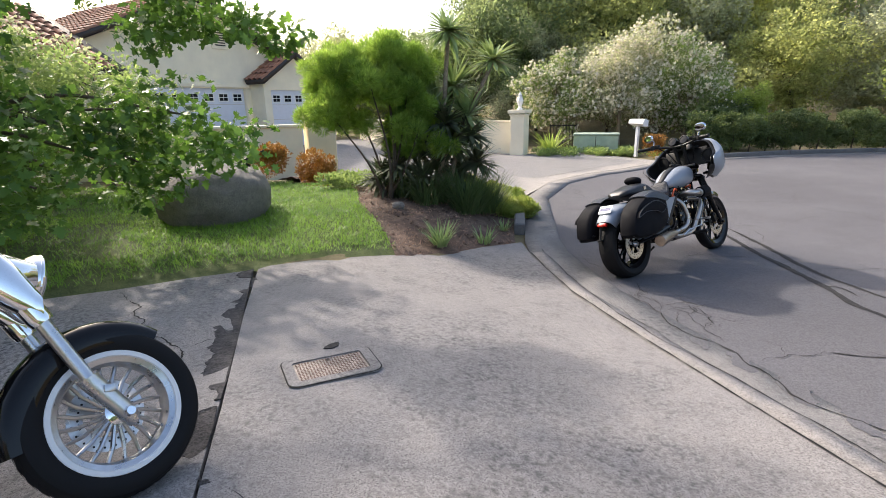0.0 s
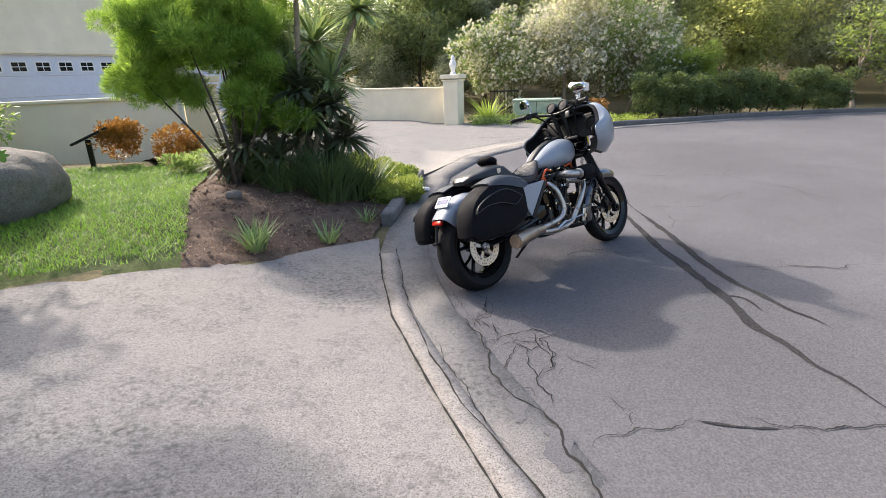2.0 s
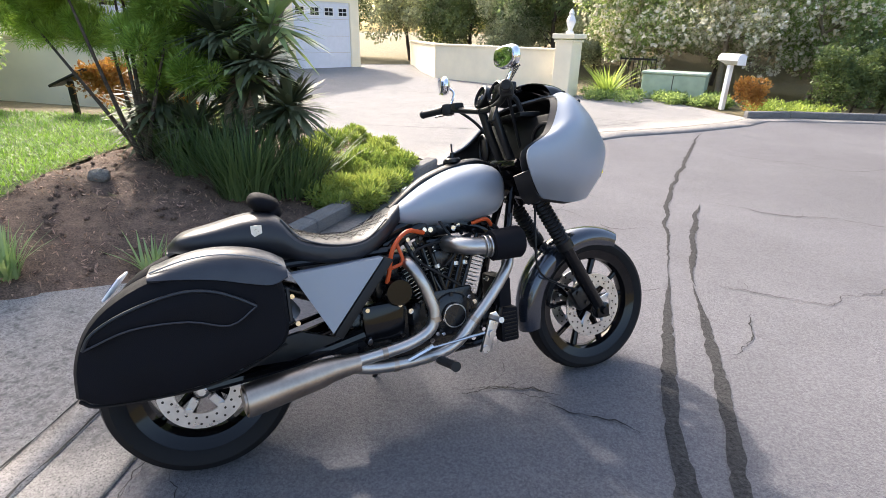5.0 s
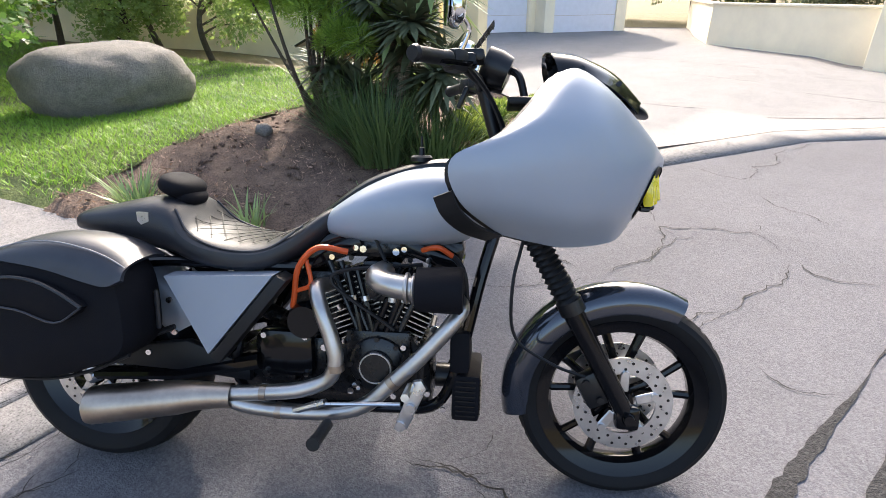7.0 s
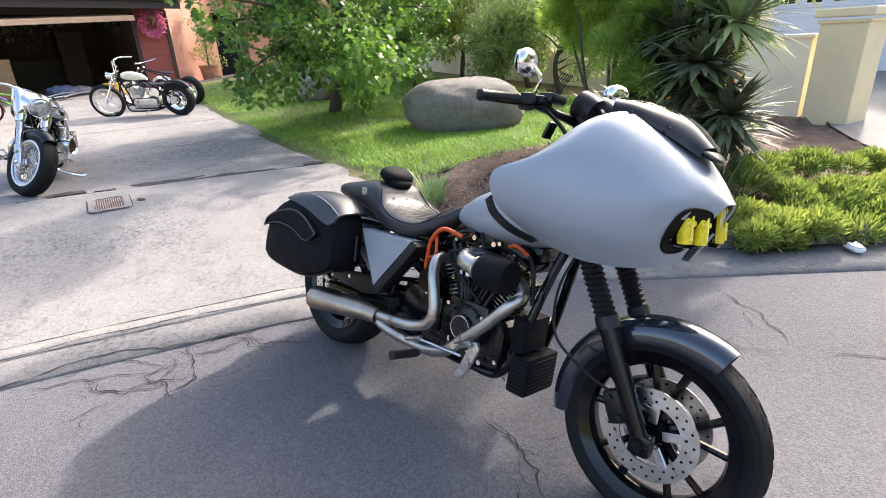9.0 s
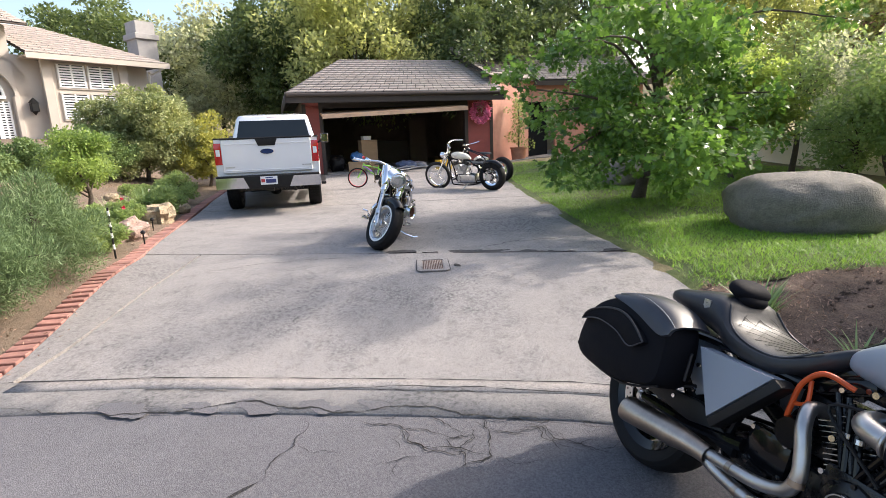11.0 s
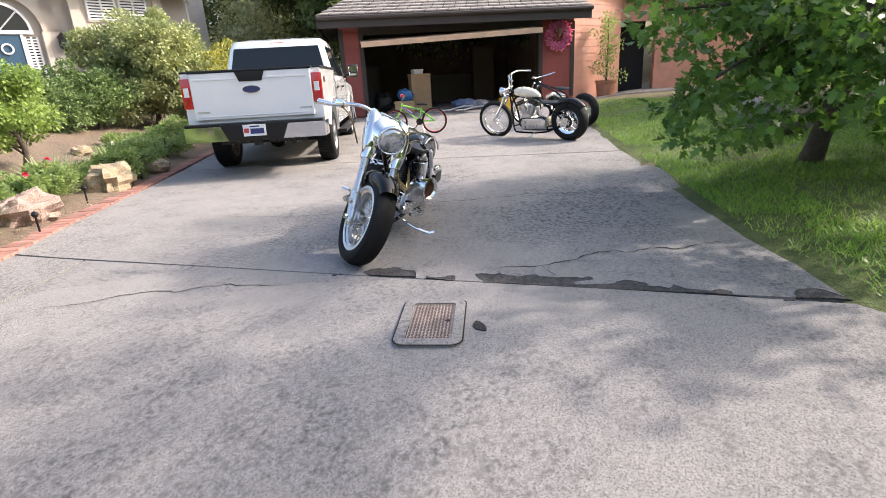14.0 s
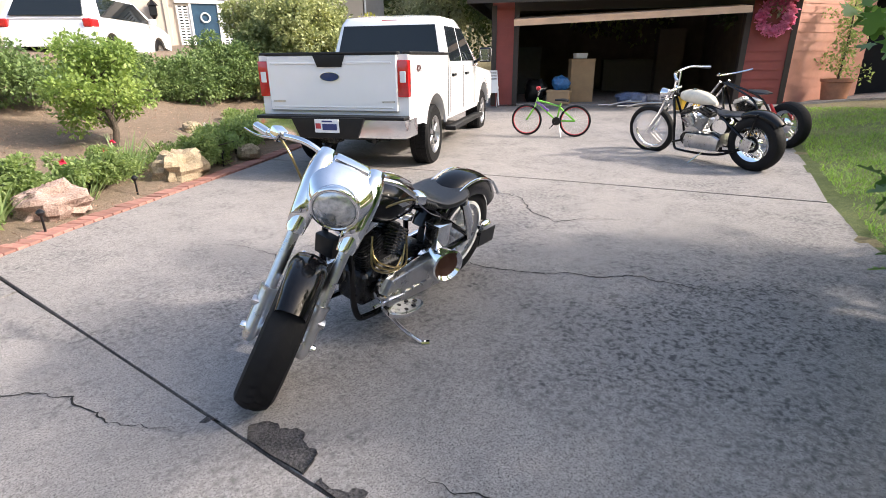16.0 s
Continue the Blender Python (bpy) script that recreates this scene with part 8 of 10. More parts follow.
    for s in (-1, 1):
        fb = part("footboard", join(at(slab([(0.13 * math.cos(a), 0.055 * math.sin(a)) for a in [i * math.pi / 12 for i in range(24)]], 0.02, "xy"), 0.825, s * 0.29, 0.235, 0, -6, 0)), CHROME, M, "oval chrome footboard")
        part("board_pad", at(slab([(0.115 * math.cos(a), 0.045 * math.sin(a)) for a in [i * math.pi / 12 for i in range(24)]], 0.006, "xy"), 0.825, s * 0.29, 0.249, 0, -6, 0), ALLOY, fb)
        each("board_stud", [at(lathe([(0.013, 0), (0.011, 0.005), (0, 0.006)], 10), 0.825 + dx, s * 0.29 + dy, 0.252) for dx, dy in ((-0.07, 0), (-0.03, 0.025), (-0.03, -0.025), (0.03, 0.025), (0.03, -0.025), (0.07, 0))], BLACK_PLASTIC, fb)
        part("foot_lever", join(tube([(0.9, s * 0.2, 0.24), (1.0, s * 0.24, 0.36)], 0.009, 8), tube([(1.0, s * 0.24, 0.36), (1.0, s * 0.30, 0.37)], 0.013, 8), tube([(0.75, s * 0.21, 0.25), (1.0, s * 0.22, 0.28)], 0.008, 8)), CHROME, fb)
    part("side_stand", join(tube(smooth_line([(0.84, 0.14, 0.17), (0.83, 0.30, 0.105), (0.82, 0.43, 0.08)]), 0.011, 8), tube([(0.82, 0.42, 0.082), (0.80, 0.455, 0.095)], 0.014, 8)), CHROME, M)
    return M


black_cruiser()


def chopper():
    """The ivory-tanked bobber by the garage."""
    x, y = -7.56, 1.38
    M = thing("motorcycle", "bare-framed bobber motorcycle with worn ivory tank and wire wheels", "motorcycle", pose(x, y, gz(x, y) - 0.01, 0, 0, -103.5) @ pose(0, 0, 0, -6, 0, 0))
    R = 0.335
    rw = wheel(M, 0, R, R, 0.19, 0.205, "wire", CHROME, "fat black rear tyre")
    disc_brake(rw, 0.1, 0.06, 0.1, BLACK_CAST)
    part("plate_side", join(at(box(0.12, 0.006, 0.16, 0.003), 0.02, 0.16, 0.0, 0, -18, 0)), ALLOY, rw)
    S = Matrix.Translation((1.2, 0, 0.8)) @ Matrix.Rotation(radians(12), 4, Vector((-0.45, 0, 0.89))) @ Matrix.Translation((-1.2, 0, -0.8))
    wheel(M, 1.56, 0.345, 0.345, 0.09, 0.275, "wire", CHROME, "narrow black front tyre", m=S @ pose(1.56, 0, 0.345))
    for s in (-1, 1):
        part("fork_leg", tube([(1.2, s * 0.1, 0.92), (1.38, s * 0.1, 0.6), (1.39, s * 0.1, 0.58), (1.56, s * 0.1, 0.33)], [0.02, 0.02, 0.028, 0.026], 12), CHROME, M, m=S)
    part("triple_tree", join(at(box(0.1, 0.26, 0.03, 0.012, 2), 1.22, 0, 0.9, 0, 28, 0), at(box(0.1, 0.26, 0.03, 0.012, 2), 1.28, 0, 0.78, 0, 28, 0), tube([(1.19, 0, 0.95), (1.3, 0, 0.73)], 0.03, 12)), CHROME, M, m=S)
    part("headlight", join(at(lathe([(0, -0.08), (0.05, -0.07), (0.07, 0.0), (0.072, 0.02), (0, 0.03)], 20, "x"), 1.36, 0, 0.86)), CHROME, M, m=S)
    part("handlebar", join(*[tube([(1.19, s * 0.05, 0.93), (1.15, s * 0.05, 1.14)], 0.014, 8) for s in (-1, 1)], tube(smooth_line([(0.98, -0.36, 1.12), (1.1, -0.2, 1.16), (1.15, 0, 1.15), (1.1, 0.2, 1.16), (0.98, 0.36, 1.12)]), 0.013, 8), *[tube([(1.02, s * 0.32, 1.13), (0.94, s * 0.4, 1.11)], 0.018, 8) for s in (-1, 1)]), CHROME, M, "chrome riser handlebar", m=S)
    part("tank", section_loft([(0.56, 0.74, 0.78, 0.03), (0.66, 0.74, 0.86, 0.07), (0.82, 0.74, 0.91, 0.1), (0.98, 0.76, 0.92, 0.095), (1.08, 0.79, 0.89, 0.05)], 24, 0.85), IVORY, M, "worn ivory peanut tank")
    part("fuel_cap", at(lathe([(0.03, 0), (0.03, 0.02), (0, 0.025)], 16), 0.9, 0, 0.91), CHROME, M)
    part("seat", section_loft([(0.18, 0.63, 0.66, 0.08), (0.28, 0.625, 0.68, 0.14), (0.42, 0.63, 0.675, 0.12), (0.56, 0.66, 0.71, 0.04)], 18, 0.8), LEATHER, M, "black solo saddle")
    part("frame", join(*[tube(smooth_line([(1.2, s * 0.02, 0.82), (1.12, s * 0.08, 0.5), (1.08, s * 0.11, 0.2), (0.95, s * 0.12, 0.14), (0.4, s * 0.12, 0.16), (0.0, s * 0.12, R)]), 0.016, 8) for s in (-1, 1)], *[tube([(0.55, s * 0.06, 0.7), (0.0, s * 0.12, R)], 0.015, 8) for s in (-1, 1)], tube([(0.5, 0, 0.68), (1.22, 0, 0.86)], 0.022, 8), tube([(0.5, 0, 0.68), (0.45, 0, 0.16)], 0.018, 8)), BLACK_PAINT, M, "black rigid frame")
    arc_fender(M, 0, R, 0.375, 0.2, 60, 140, BLACK_PAINT, "rear_fender", 0.05, "short black rear mudguard")
    each("luggage_strut", [tube([(0.05, s * 0.11, 0.36), (-0.05, s * 0.11, 0.7)], 0.009, 6) for s in (-1, 1)], BLACK_PAINT, M)
    eng = v_twin(M, 0.82, 0.32, ALLOY, BLACK_CAST, BLACK_CAST, 0.33, 22)
    part("primary_case", at(slab([(-0.26, -0.08), (-0.28, 0.06), (-0.18, 0.1), (0.2, 0.09), (0.24, 0.0), (0.2, -0.09)], 0.06, "xz", 0.012), 0.64, 0.17, 0.30), ALLOY, eng)
    part("oil_tank", at(lathe([(0, -0.1), (0.09, -0.1), (0.1, -0.08), (0.1, 0.08), (0.09, 0.1), (0, 0.1)], 24, "y"), 0.42, 0.0, 0.5), CHROME, eng)
    part("exhaust", join(*[tube(smooth_line([(0.95 - 0.25 * k, 0.1 - 0.2, 0.5), (1.0 - 0.25 * k, -0.18, 0.38), (0.8 - 0.2 * k, -0.2, 0.2 + 0.06 * k), (0.1, -0.2, 0.22 + 0.07 * k)]), 0.022, 10) for k in (0, 1)]), BLACK_SATIN, M)
    part("side_stand", tube([(0.62, 0.13, 0.16), (0.7, 0.3, 0.03)], 0.01, 8), CHROME, M)
    each("foot_peg", [tube([(0.95, s * 0.14, 0.28), (0.95, s * 0.3, 0.29)], 0.014, 8) for s in (-1, 1)], BLACK_PLASTIC, M)
    return M


chopper()


def rolling_chassis():
    """A stripped project bike behind the bobber; only its rear stands clear."""
    x, y = -9.35, 1.15
    M = thing("project_motorcycle", "half-dismantled custom motorcycle with a bare steel frame", "motorcycle", pose(x, y, gz(x, y) - 0.01, 0, 0, -112) @ pose(0, 0, 0, -5, 0, 0))
    R = 0.33
    rw = wheel(M, 0, R, R, 0.17, 0.215, "wire", CHROME, "black rear tyre")
    part("brake_drum", lathe([(0, 0.03), (0.1, 0.03), (0.11, 0.06), (0.06, 0.085), (0, 0.09)], 28, "y"), CHROME, rw)
    part("frame", join(*[tube(smooth_line([(0.0, s * 0.1, R), (0.35, s * 0.1, 0.42), (0.6, s * 0.08, 0.68), (1.2, s * 0.03, 0.88)]), 0.016, 8) for s in (-1, 1)], *[tube(smooth_line([(0.0, s * 0.1, R), (0.4, s * 0.11, 0.2), (0.95, s * 0.11, 0.18), (1.2, s * 0.03, 0.8)]), 0.016, 8) for s in (-1, 1)]), BLACK_PAINT, M)
    part("fork", join(*[tube([(1.2, s * 0.09, 0.9), (1.7, s * 0.09, 0.33)], 0.02, 10) for s in (-1, 1)]), CHROME, M)
    wheel(M, 1.7, 0.33, 0.33, 0.09, 0.26, "wire", CHROME, "narrow front tyre", tread=False)
    each("shock_absorber", [tube([(0.03, s * 0.13, 0.38), (0.22, s * 0.12, 0.62)], 0.022, 10) for s in (-1, 1)], plain("red_anodised", (0.4, 0.03, 0.03), 0.3, 0.6), M)
    part("seat", section_loft([(0.35, 0.74, 0.76, 0.06), (0.5, 0.73, 0.79, 0.11), (0.7, 0.76, 0.8, 0.05)], 14, 0.8), LEATHER, M)
    part("handlebar", tube(smooth_line([(1.0, -0.33, 1.05), (1.2, -0.15, 1.0), (1.2, 0.15, 1.0), (1.0, 0.33, 1.05)]), 0.012, 8), CHROME, M)
    v_twin(M, 0.72, 0.32, BLACK_CAST, ALLOY, ALLOY, 0.3, 22)


rolling_chassis()

# ---- pickup, car, bicycle ----
TRUCK_WHITE = plain("white_truck_paint", (0.8, 0.81, 0.83), 0.22, 0.0, vary=0.02, scale=2, relief=0, coat=0.9)
TINT = glass_mat("tinted_glass", (0.012, 0.016, 0.02), 0.03)
TAIL_RED = plain("red_tail_lens", (0.5, 0.012, 0.015), 0.1, vary=0.15, scale=25, coat=0.9)
BADGE_BLUE = plain("blue_badge", (0.01, 0.03, 0.12), 0.2, vary=0.05, coat=0.7)


def lettering(text, size, depth, material, parent, m, name="lettering"):
    cu = bpy.data.curves.new("letters", "FONT")
    cu.body, cu.size, cu.extrude, cu.align_x, cu.align_y = text, size, depth, "CENTER", "CENTER"
    tmp = bpy.data.objects.new("letters", cu)
    scene.collection.objects.link(tmp)
    me = bpy.data.meshes.new_from_object(tmp.evaluated_get(bpy.context.evaluated_depsgraph_get()))
    bpy.data.objects.remove(tmp)
    me.materials.clear()
    me.materials.append(material)
    ob = new(name, me)
    ob.parent, ob.matrix_basis = parent, m
    return ob


def arch(cx, cz, r, a0, a1, n=10):
    return [(cx + r * math.cos(radians(a0 + (a1 - a0) * i / n)), cz + r * math.sin(radians(a0 + (a1 - a0) * i / n))) for i in range(n + 1)]


def road_wheel(parent, x, y, R, w, side):
    wh = part("wheel", lathe([(R * 0.62, -w * 0.45), (R * 0.66, -w * 0.5), (R * 0.66, w * 0.5), (R * 0.62, w * 0.45), (R * 0.5, w * 0.1), (R * 0.5, -w * 0.1), (R * 0.62, -w * 0.45)], 40, "y"), ALLOY, parent, m=pose(x, y, R))
    h = R * 0.36
    prof = [(R * 0.64, -w * 0.5), (R * 0.8, -w * 0.53), (R * 0.95, -w * 0.5), (R, -w * 0.4), (R, w * 0.4), (R * 0.95, w * 0.5), (R * 0.8, w * 0.53), (R * 0.64, w * 0.5)]
    ty = part("tyre", lathe(prof, 48, "y"), RUBBER, wh)
    blocks = [at(box(0.05, w * 0.2, 0.014, 0.0), (R + 0.003) * math.sin(a), yy * w, (R + 0.003) * math.cos(a), 0, math.degrees(a), 0) for a in [2 * math.pi * i / 44 for i in range(44)] for yy in (-0.29, 0.0, 0.29)]
    part("tread", join(*blocks), RUBBER, ty, kind="stuff")
    for i in range(6):
        part("wheel_spoke", at(box(0.06, 0.03, R * 0.56, 0.012, 1, (0, side * w * 0.36, R * 0.32)), 0, 0, 0, 0, 60 * i, 0), ALLOY, wh)
    part("hub_cap", lathe([(0, side * w * 0.42), (R * 0.14, side * w * 0.42), (R * 0.17, side * w * 0.34), (0, side * w * 0.3)], 20, "y"), BLACK_SATIN, wh)
    part("brake_drum", lathe([(0, side * w * 0.05), (R * 0.45, side * w * 0.05), (R * 0.45, -side * w * 0.3), (0, -side * w * 0.3)], 24, "y"), BLACK_CAST, wh)
    return wh


def pickup():
    """x forward from the tailgate, y left."""
    T = thing("pickup_truck", "white four-door pickup truck parked nose to the garage", "pickup", pose(-3.72, -1.93, gz(-4.7, -2.5), 0, 0, 214.6))
    W, RA, FA, R = 1.86, 1.12, 4.55, 0.385
    # lower body with wheel arches
    low = [(0.02, 0.62), (0.6, 0.60)] + arch(RA, 0.42, 0.5, 160, 20) + [(1.7, 0.52), (3.95, 0.52)] + arch(FA, 0.42, 0.5, 165, 15) + [(5.3, 0.56), (5.5, 0.62), (5.52, 0.98), (5.3, 1.10), (4.2, 1.19), (3.75, 1.22), (1.85, 1.24), (1.84, 1.40), (0.02, 1.40)]
    part("body", slab(low, W, "xz", 0.0), TRUCK_WHITE, T, "white pickup body")
    # bedside highlights: raised shoulders
    for s in (-1, 1):
        each("wheel_flare", [rings([[(cx + r * math.cos(radians(a)), s * (W / 2 + y), 0.42 + r * math.sin(radians(a))) for r, y in ((0.50, -0.01), (0.50, 0.018), (0.56, 0.018), (0.6, -0.005))] for a in range(8, 173, 11)], False, False) for cx in (RA, FA)], TRUCK_WHITE, T)
        part("bed_rail", block(0.05, 1.82, s * W / 2 - 0.05 - 0.03 * s, s * W / 2 + 0.05 - 0.03 * s, 1.395, 1.43, 0.01), BLACK_PLASTIC, T)
        part("running_board", block(1.75, 3.9, s * W / 2 - 0.03, s * (W / 2) + s * 0.13 + (0.03 if s < 0 else 0) * 0, 0.36, 0.42, 0.01) if s > 0 else block(1.75, 3.9, -W / 2 - 0.13, -W / 2 + 0.03, 0.36, 0.42, 0.01), BLACK_PLASTIC, T, "black running board")
        each("door_line", [block(x - 0.006, x + 0.006, s * W / 2 - 0.004, s * W / 2 + 0.004, 0.6, 1.24) for x in (1.95, 2.85, 3.78)] + [block(1.82, 1.85, s * W / 2 - 0.004, s * W / 2 + 0.004, 0.55, 1.4)], BLACK_SATIN, T)
        for x in (2.15, 3.05):
            part("door_handle", block(x - 0.09, x + 0.09, s * (W / 2 + 0.015) - 0.02, s * (W / 2 + 0.015) + 0.02, 1.10, 1.14, 0.01), BLACK_SATIN, T)
        for x, sd in ((RA, s), (FA, s)):
            road_wheel(T, x, s * (W / 2 - 0.13), R, 0.25, s)
        mir = part("door_mirror", join(at(box(0.1, 0.2, 0.24, 0.035, 3), 3.72, s * 1.12, 1.40), tube([(3.75, s * 0.92, 1.28), (3.74, s * 1.05, 1.35)], 0.025, 8)), BLACK_PLASTIC, T)
        part("mirror_glass", at(box(0.006, 0.16, 0.19, 0.002), 3.667, s * 1.12, 1.40), MIRROR, mir)
        part("mirror_cap", at(box(0.07, 0.205, 0.16, 0.03, 2), 3.75, s * 1.12, 1.44), TRUCK_WHITE, mir)
        tl = part("tail_light", join(at(box(0.1, 0.13, 0.4, 0.015, 2), 0.04, s * (W / 2 - 0.055), 1.14)), TAIL_RED, T, "tall red tail light")
        part("reverse_lens", block(-0.014, 0.0, s * (W / 2 - 0.055) - 0.035, s * (W / 2 - 0.055) + 0.035, 1.10, 1.22, 0.004), PLATE_WHITE, tl)
        # black blocks that stand in for shade under the tail
        part("tow_shadow", block(0.1, 0.5, s * 0.5 - 0.04, s * 0.5 + 0.04, 0.45, 0.5), BLACK_SATIN, T)
    # cab
    def cab_ring(z, x0, x1, w, r=0.12):
        pts = []
        for cx, cy, a0 in ((x1 - r, w - r, 0), (x0 + r, w - r, 90), (x0 + r, -w + r, 180), (x1 - r, -w + r, 270)):
            pts += [(cx + r * math.cos(radians(a0 + 22.5 * k)), cy + r * math.sin(radians(a0 + 22.5 * k)), z) for k in range(5)]
        return pts
    part("cab", rings([cab_ring(1.22, 1.86, 4.2, 0.925, 0.05), cab_ring(1.30, 1.88, 4.05, 0.91, 0.06), cab_ring(1.83, 2.0, 3.25, 0.78, 0.1), cab_ring(1.92, 2.06, 3.1, 0.74, 0.14), cab_ring(1.95, 2.2, 2.95, 0.62, 0.2)]), TRUCK_WHITE, T, "white cab")
    # glass set just proud of the cab's faces
    def quad_plate(pts, depth, mat, name, lab=""):
        a, b, c, d = [Vector(p) for p in pts]
        n = (b - a).cross(d - a).normalized() * depth
        return part(name, ([tuple(p + n) for p in (a, b, c, d)] + [tuple(p - n) for p in (a, b, c, d)], [(0, 1, 2, 3), (7, 6, 5, 4), (0, 4, 5, 1), (1, 5, 6, 2), (2, 6, 7, 3), (3, 7, 4, 0)]), mat, T, lab)
    quad_plate([(1.875, 0.80, 1.31), (1.875, -0.80, 1.31), (1.993, -0.70, 1.805), (1.993, 0.70, 1.805)], 0.012, TINT, "rear_window", "dark tinted rear window")
    quad_plate([(4.0, -0.82, 1.31), (4.0, 0.82, 1.31), (3.28, 0.7, 1.81), (3.28, -0.7, 1.81)], 0.012, TINT, "windscreen")
    for s in (-1, 1):
        for x0, x1, x2, x3 in ((2.02, 2.75, 2.72, 2.14), (2.85, 3.72, 3.2, 2.82)):
            quad_plate([(x0, s * 0.908, 1.31), (x1, s * 0.908, 1.31), (x2, s * 0.789, 1.79), (x3, s * 0.789, 1.79)], 0.012, TINT, "side_window")
    part("brake_lamp", block(2.03, 2.06, -0.12, 0.12, 1.855, 1.885, 0.004), TAIL_RED, T)
    # tail
    tg = part("tailgate", block(-0.025, 0.03, -W / 2 + 0.12, W / 2 - 0.12, 0.78, 1.40, 0.012), TRUCK_WHITE, T, "white stamped tailgate")
    part("tailgate_crease", join(block(-0.034, -0.02, -0.75, 0.75, 1.30, 1.325, 0.004), block(-0.032, -0.02, -0.75, 0.75, 0.82, 0.835, 0.003)), TRUCK_WHITE, tg)
    part("tailgate_cap", block(-0.035, 0.06, -W / 2 + 0.1, W / 2 - 0.1, 1.395, 1.43, 0.01), BLACK_PLASTIC, tg)
    part("tailgate_handle", slab([(-0.2, 1.40), (0.2, 1.40), (0.15, 1.27), (-0.15, 1.27)], 0.02, "yz", 0.004), BLACK_PLASTIC, tg, m=pose(-0.03, 0, 0))
    part("badge", join(at(slab([(0.115 * math.cos(a), 0.046 * math.sin(a)) for a in [i * math.pi / 14 for i in range(28)]], 0.016, "yz"), -0.032, 0, 1.165)), BADGE_BLUE, tg, "plain blue oval badge")
    part("badge_ring", at(lathe([(1, 0), (1.06, 0.0), (1.06, 0.02), (1, 0.02), (1, 0)], 28, "x"), -0.045, 0, 1.165), CHROME, tg, m=Matrix.Translation((-0.045, 0, 1.165)) @ Matrix.Diagonal((0.9, 0.115, 0.046, 1)) @ Matrix.Translation((0.045, 0, -1.165)))
    part("model_bar", block(-0.029, -0.024, -0.78, -0.62, 0.88, 0.9), ALLOY, tg)
    part("model_bar", block(-0.029, -0.024, 0.60, 0.76, 0.88, 0.9), ALLOY, tg)
    bm = part("rear_bumper", slab([(-0.17, -0.94), (-0.18, 0.94), (-0.05, 0.95), (0.25, 0.95), (0.25, 0.9), (0.03, 0.88), (0.03, -0.88), (0.25, -0.9), (0.25, -0.95), (-0.05, -0.95)], 0.2, "xy", 0.0), CHROME, T, "chrome rear bumper", m=pose(0, 0, 0.6))
    part("bumper_step", block(-0.175, 0.05, -0.93, 0.93, 0.70, 0.735, 0.008), BLACK_PLASTIC, bm, m=pose(0, 0, -0.6))
    part("bumper_centre", slab([(-0.46, 0.72), (0.46, 0.72), (0.36, 0.49), (-0.36, 0.49)], 0.05, "yz", 0.006), BLACK_PLASTIC, bm, m=pose(-0.175, 0, -0.6))
    pl = part("number_plate", block(-0.212, -0.204, -0.1525, 0.1525, 0.555, 0.708, 0.002), PLATE_WHITE, T, "white number plate with a small flag")
    part("plate_bar", block(-0.2145, -0.211, -0.125, 0.055, 0.585, 0.655), PLATE_BLUE, pl)
    part("plate_bar", block(-0.2145, -0.211, -0.07, 0.06, 0.675, 0.692), PLATE_BLUE, pl)
    part("flag_patch", block(-0.2145, -0.211, 0.075, 0.14, 0.60, 0.66), plain("red_print", (0.5, 0.05, 0.06), 0.5), pl)
    for s in (-1,):
        lettering("4X4", 0.115, 0.002, plain("black_red_decal", (0.09, 0.02, 0.02), 0.4), T, Matrix.Translation((0.42, s * (W / 2 + 0.004), 1.24)) @ pose(0, 0, 0, 90, 0, 0))
    part("underbody", join(block(0.2, 5.2, -0.6, 0.6, 0.42, 0.62), tube([(0.9, -0.75, 0.385), (1.12, -0.2, 0.38), (1.12, 0.2, 0.38), (1.12, 0.75, 0.385)], [0.05, 0.05, 0.05, 0.05], 10), at(ellipsoid(0.14, 0.14, 0.14, 14, 8), RA, 0, 0.38), tube([(0.1, -0.45, 0.42), (1.0, -0.45, 0.45)], 0.035, 10), block(-0.1, 0.1, -0.06, 0.06, 0.42, 0.5)), BLACK_CAST, T)
    part("front_grille", block(5.5, 5.56, -0.8, 0.8, 0.6, 1.0, 0.01), CHROME, T)
    return T


pickup()


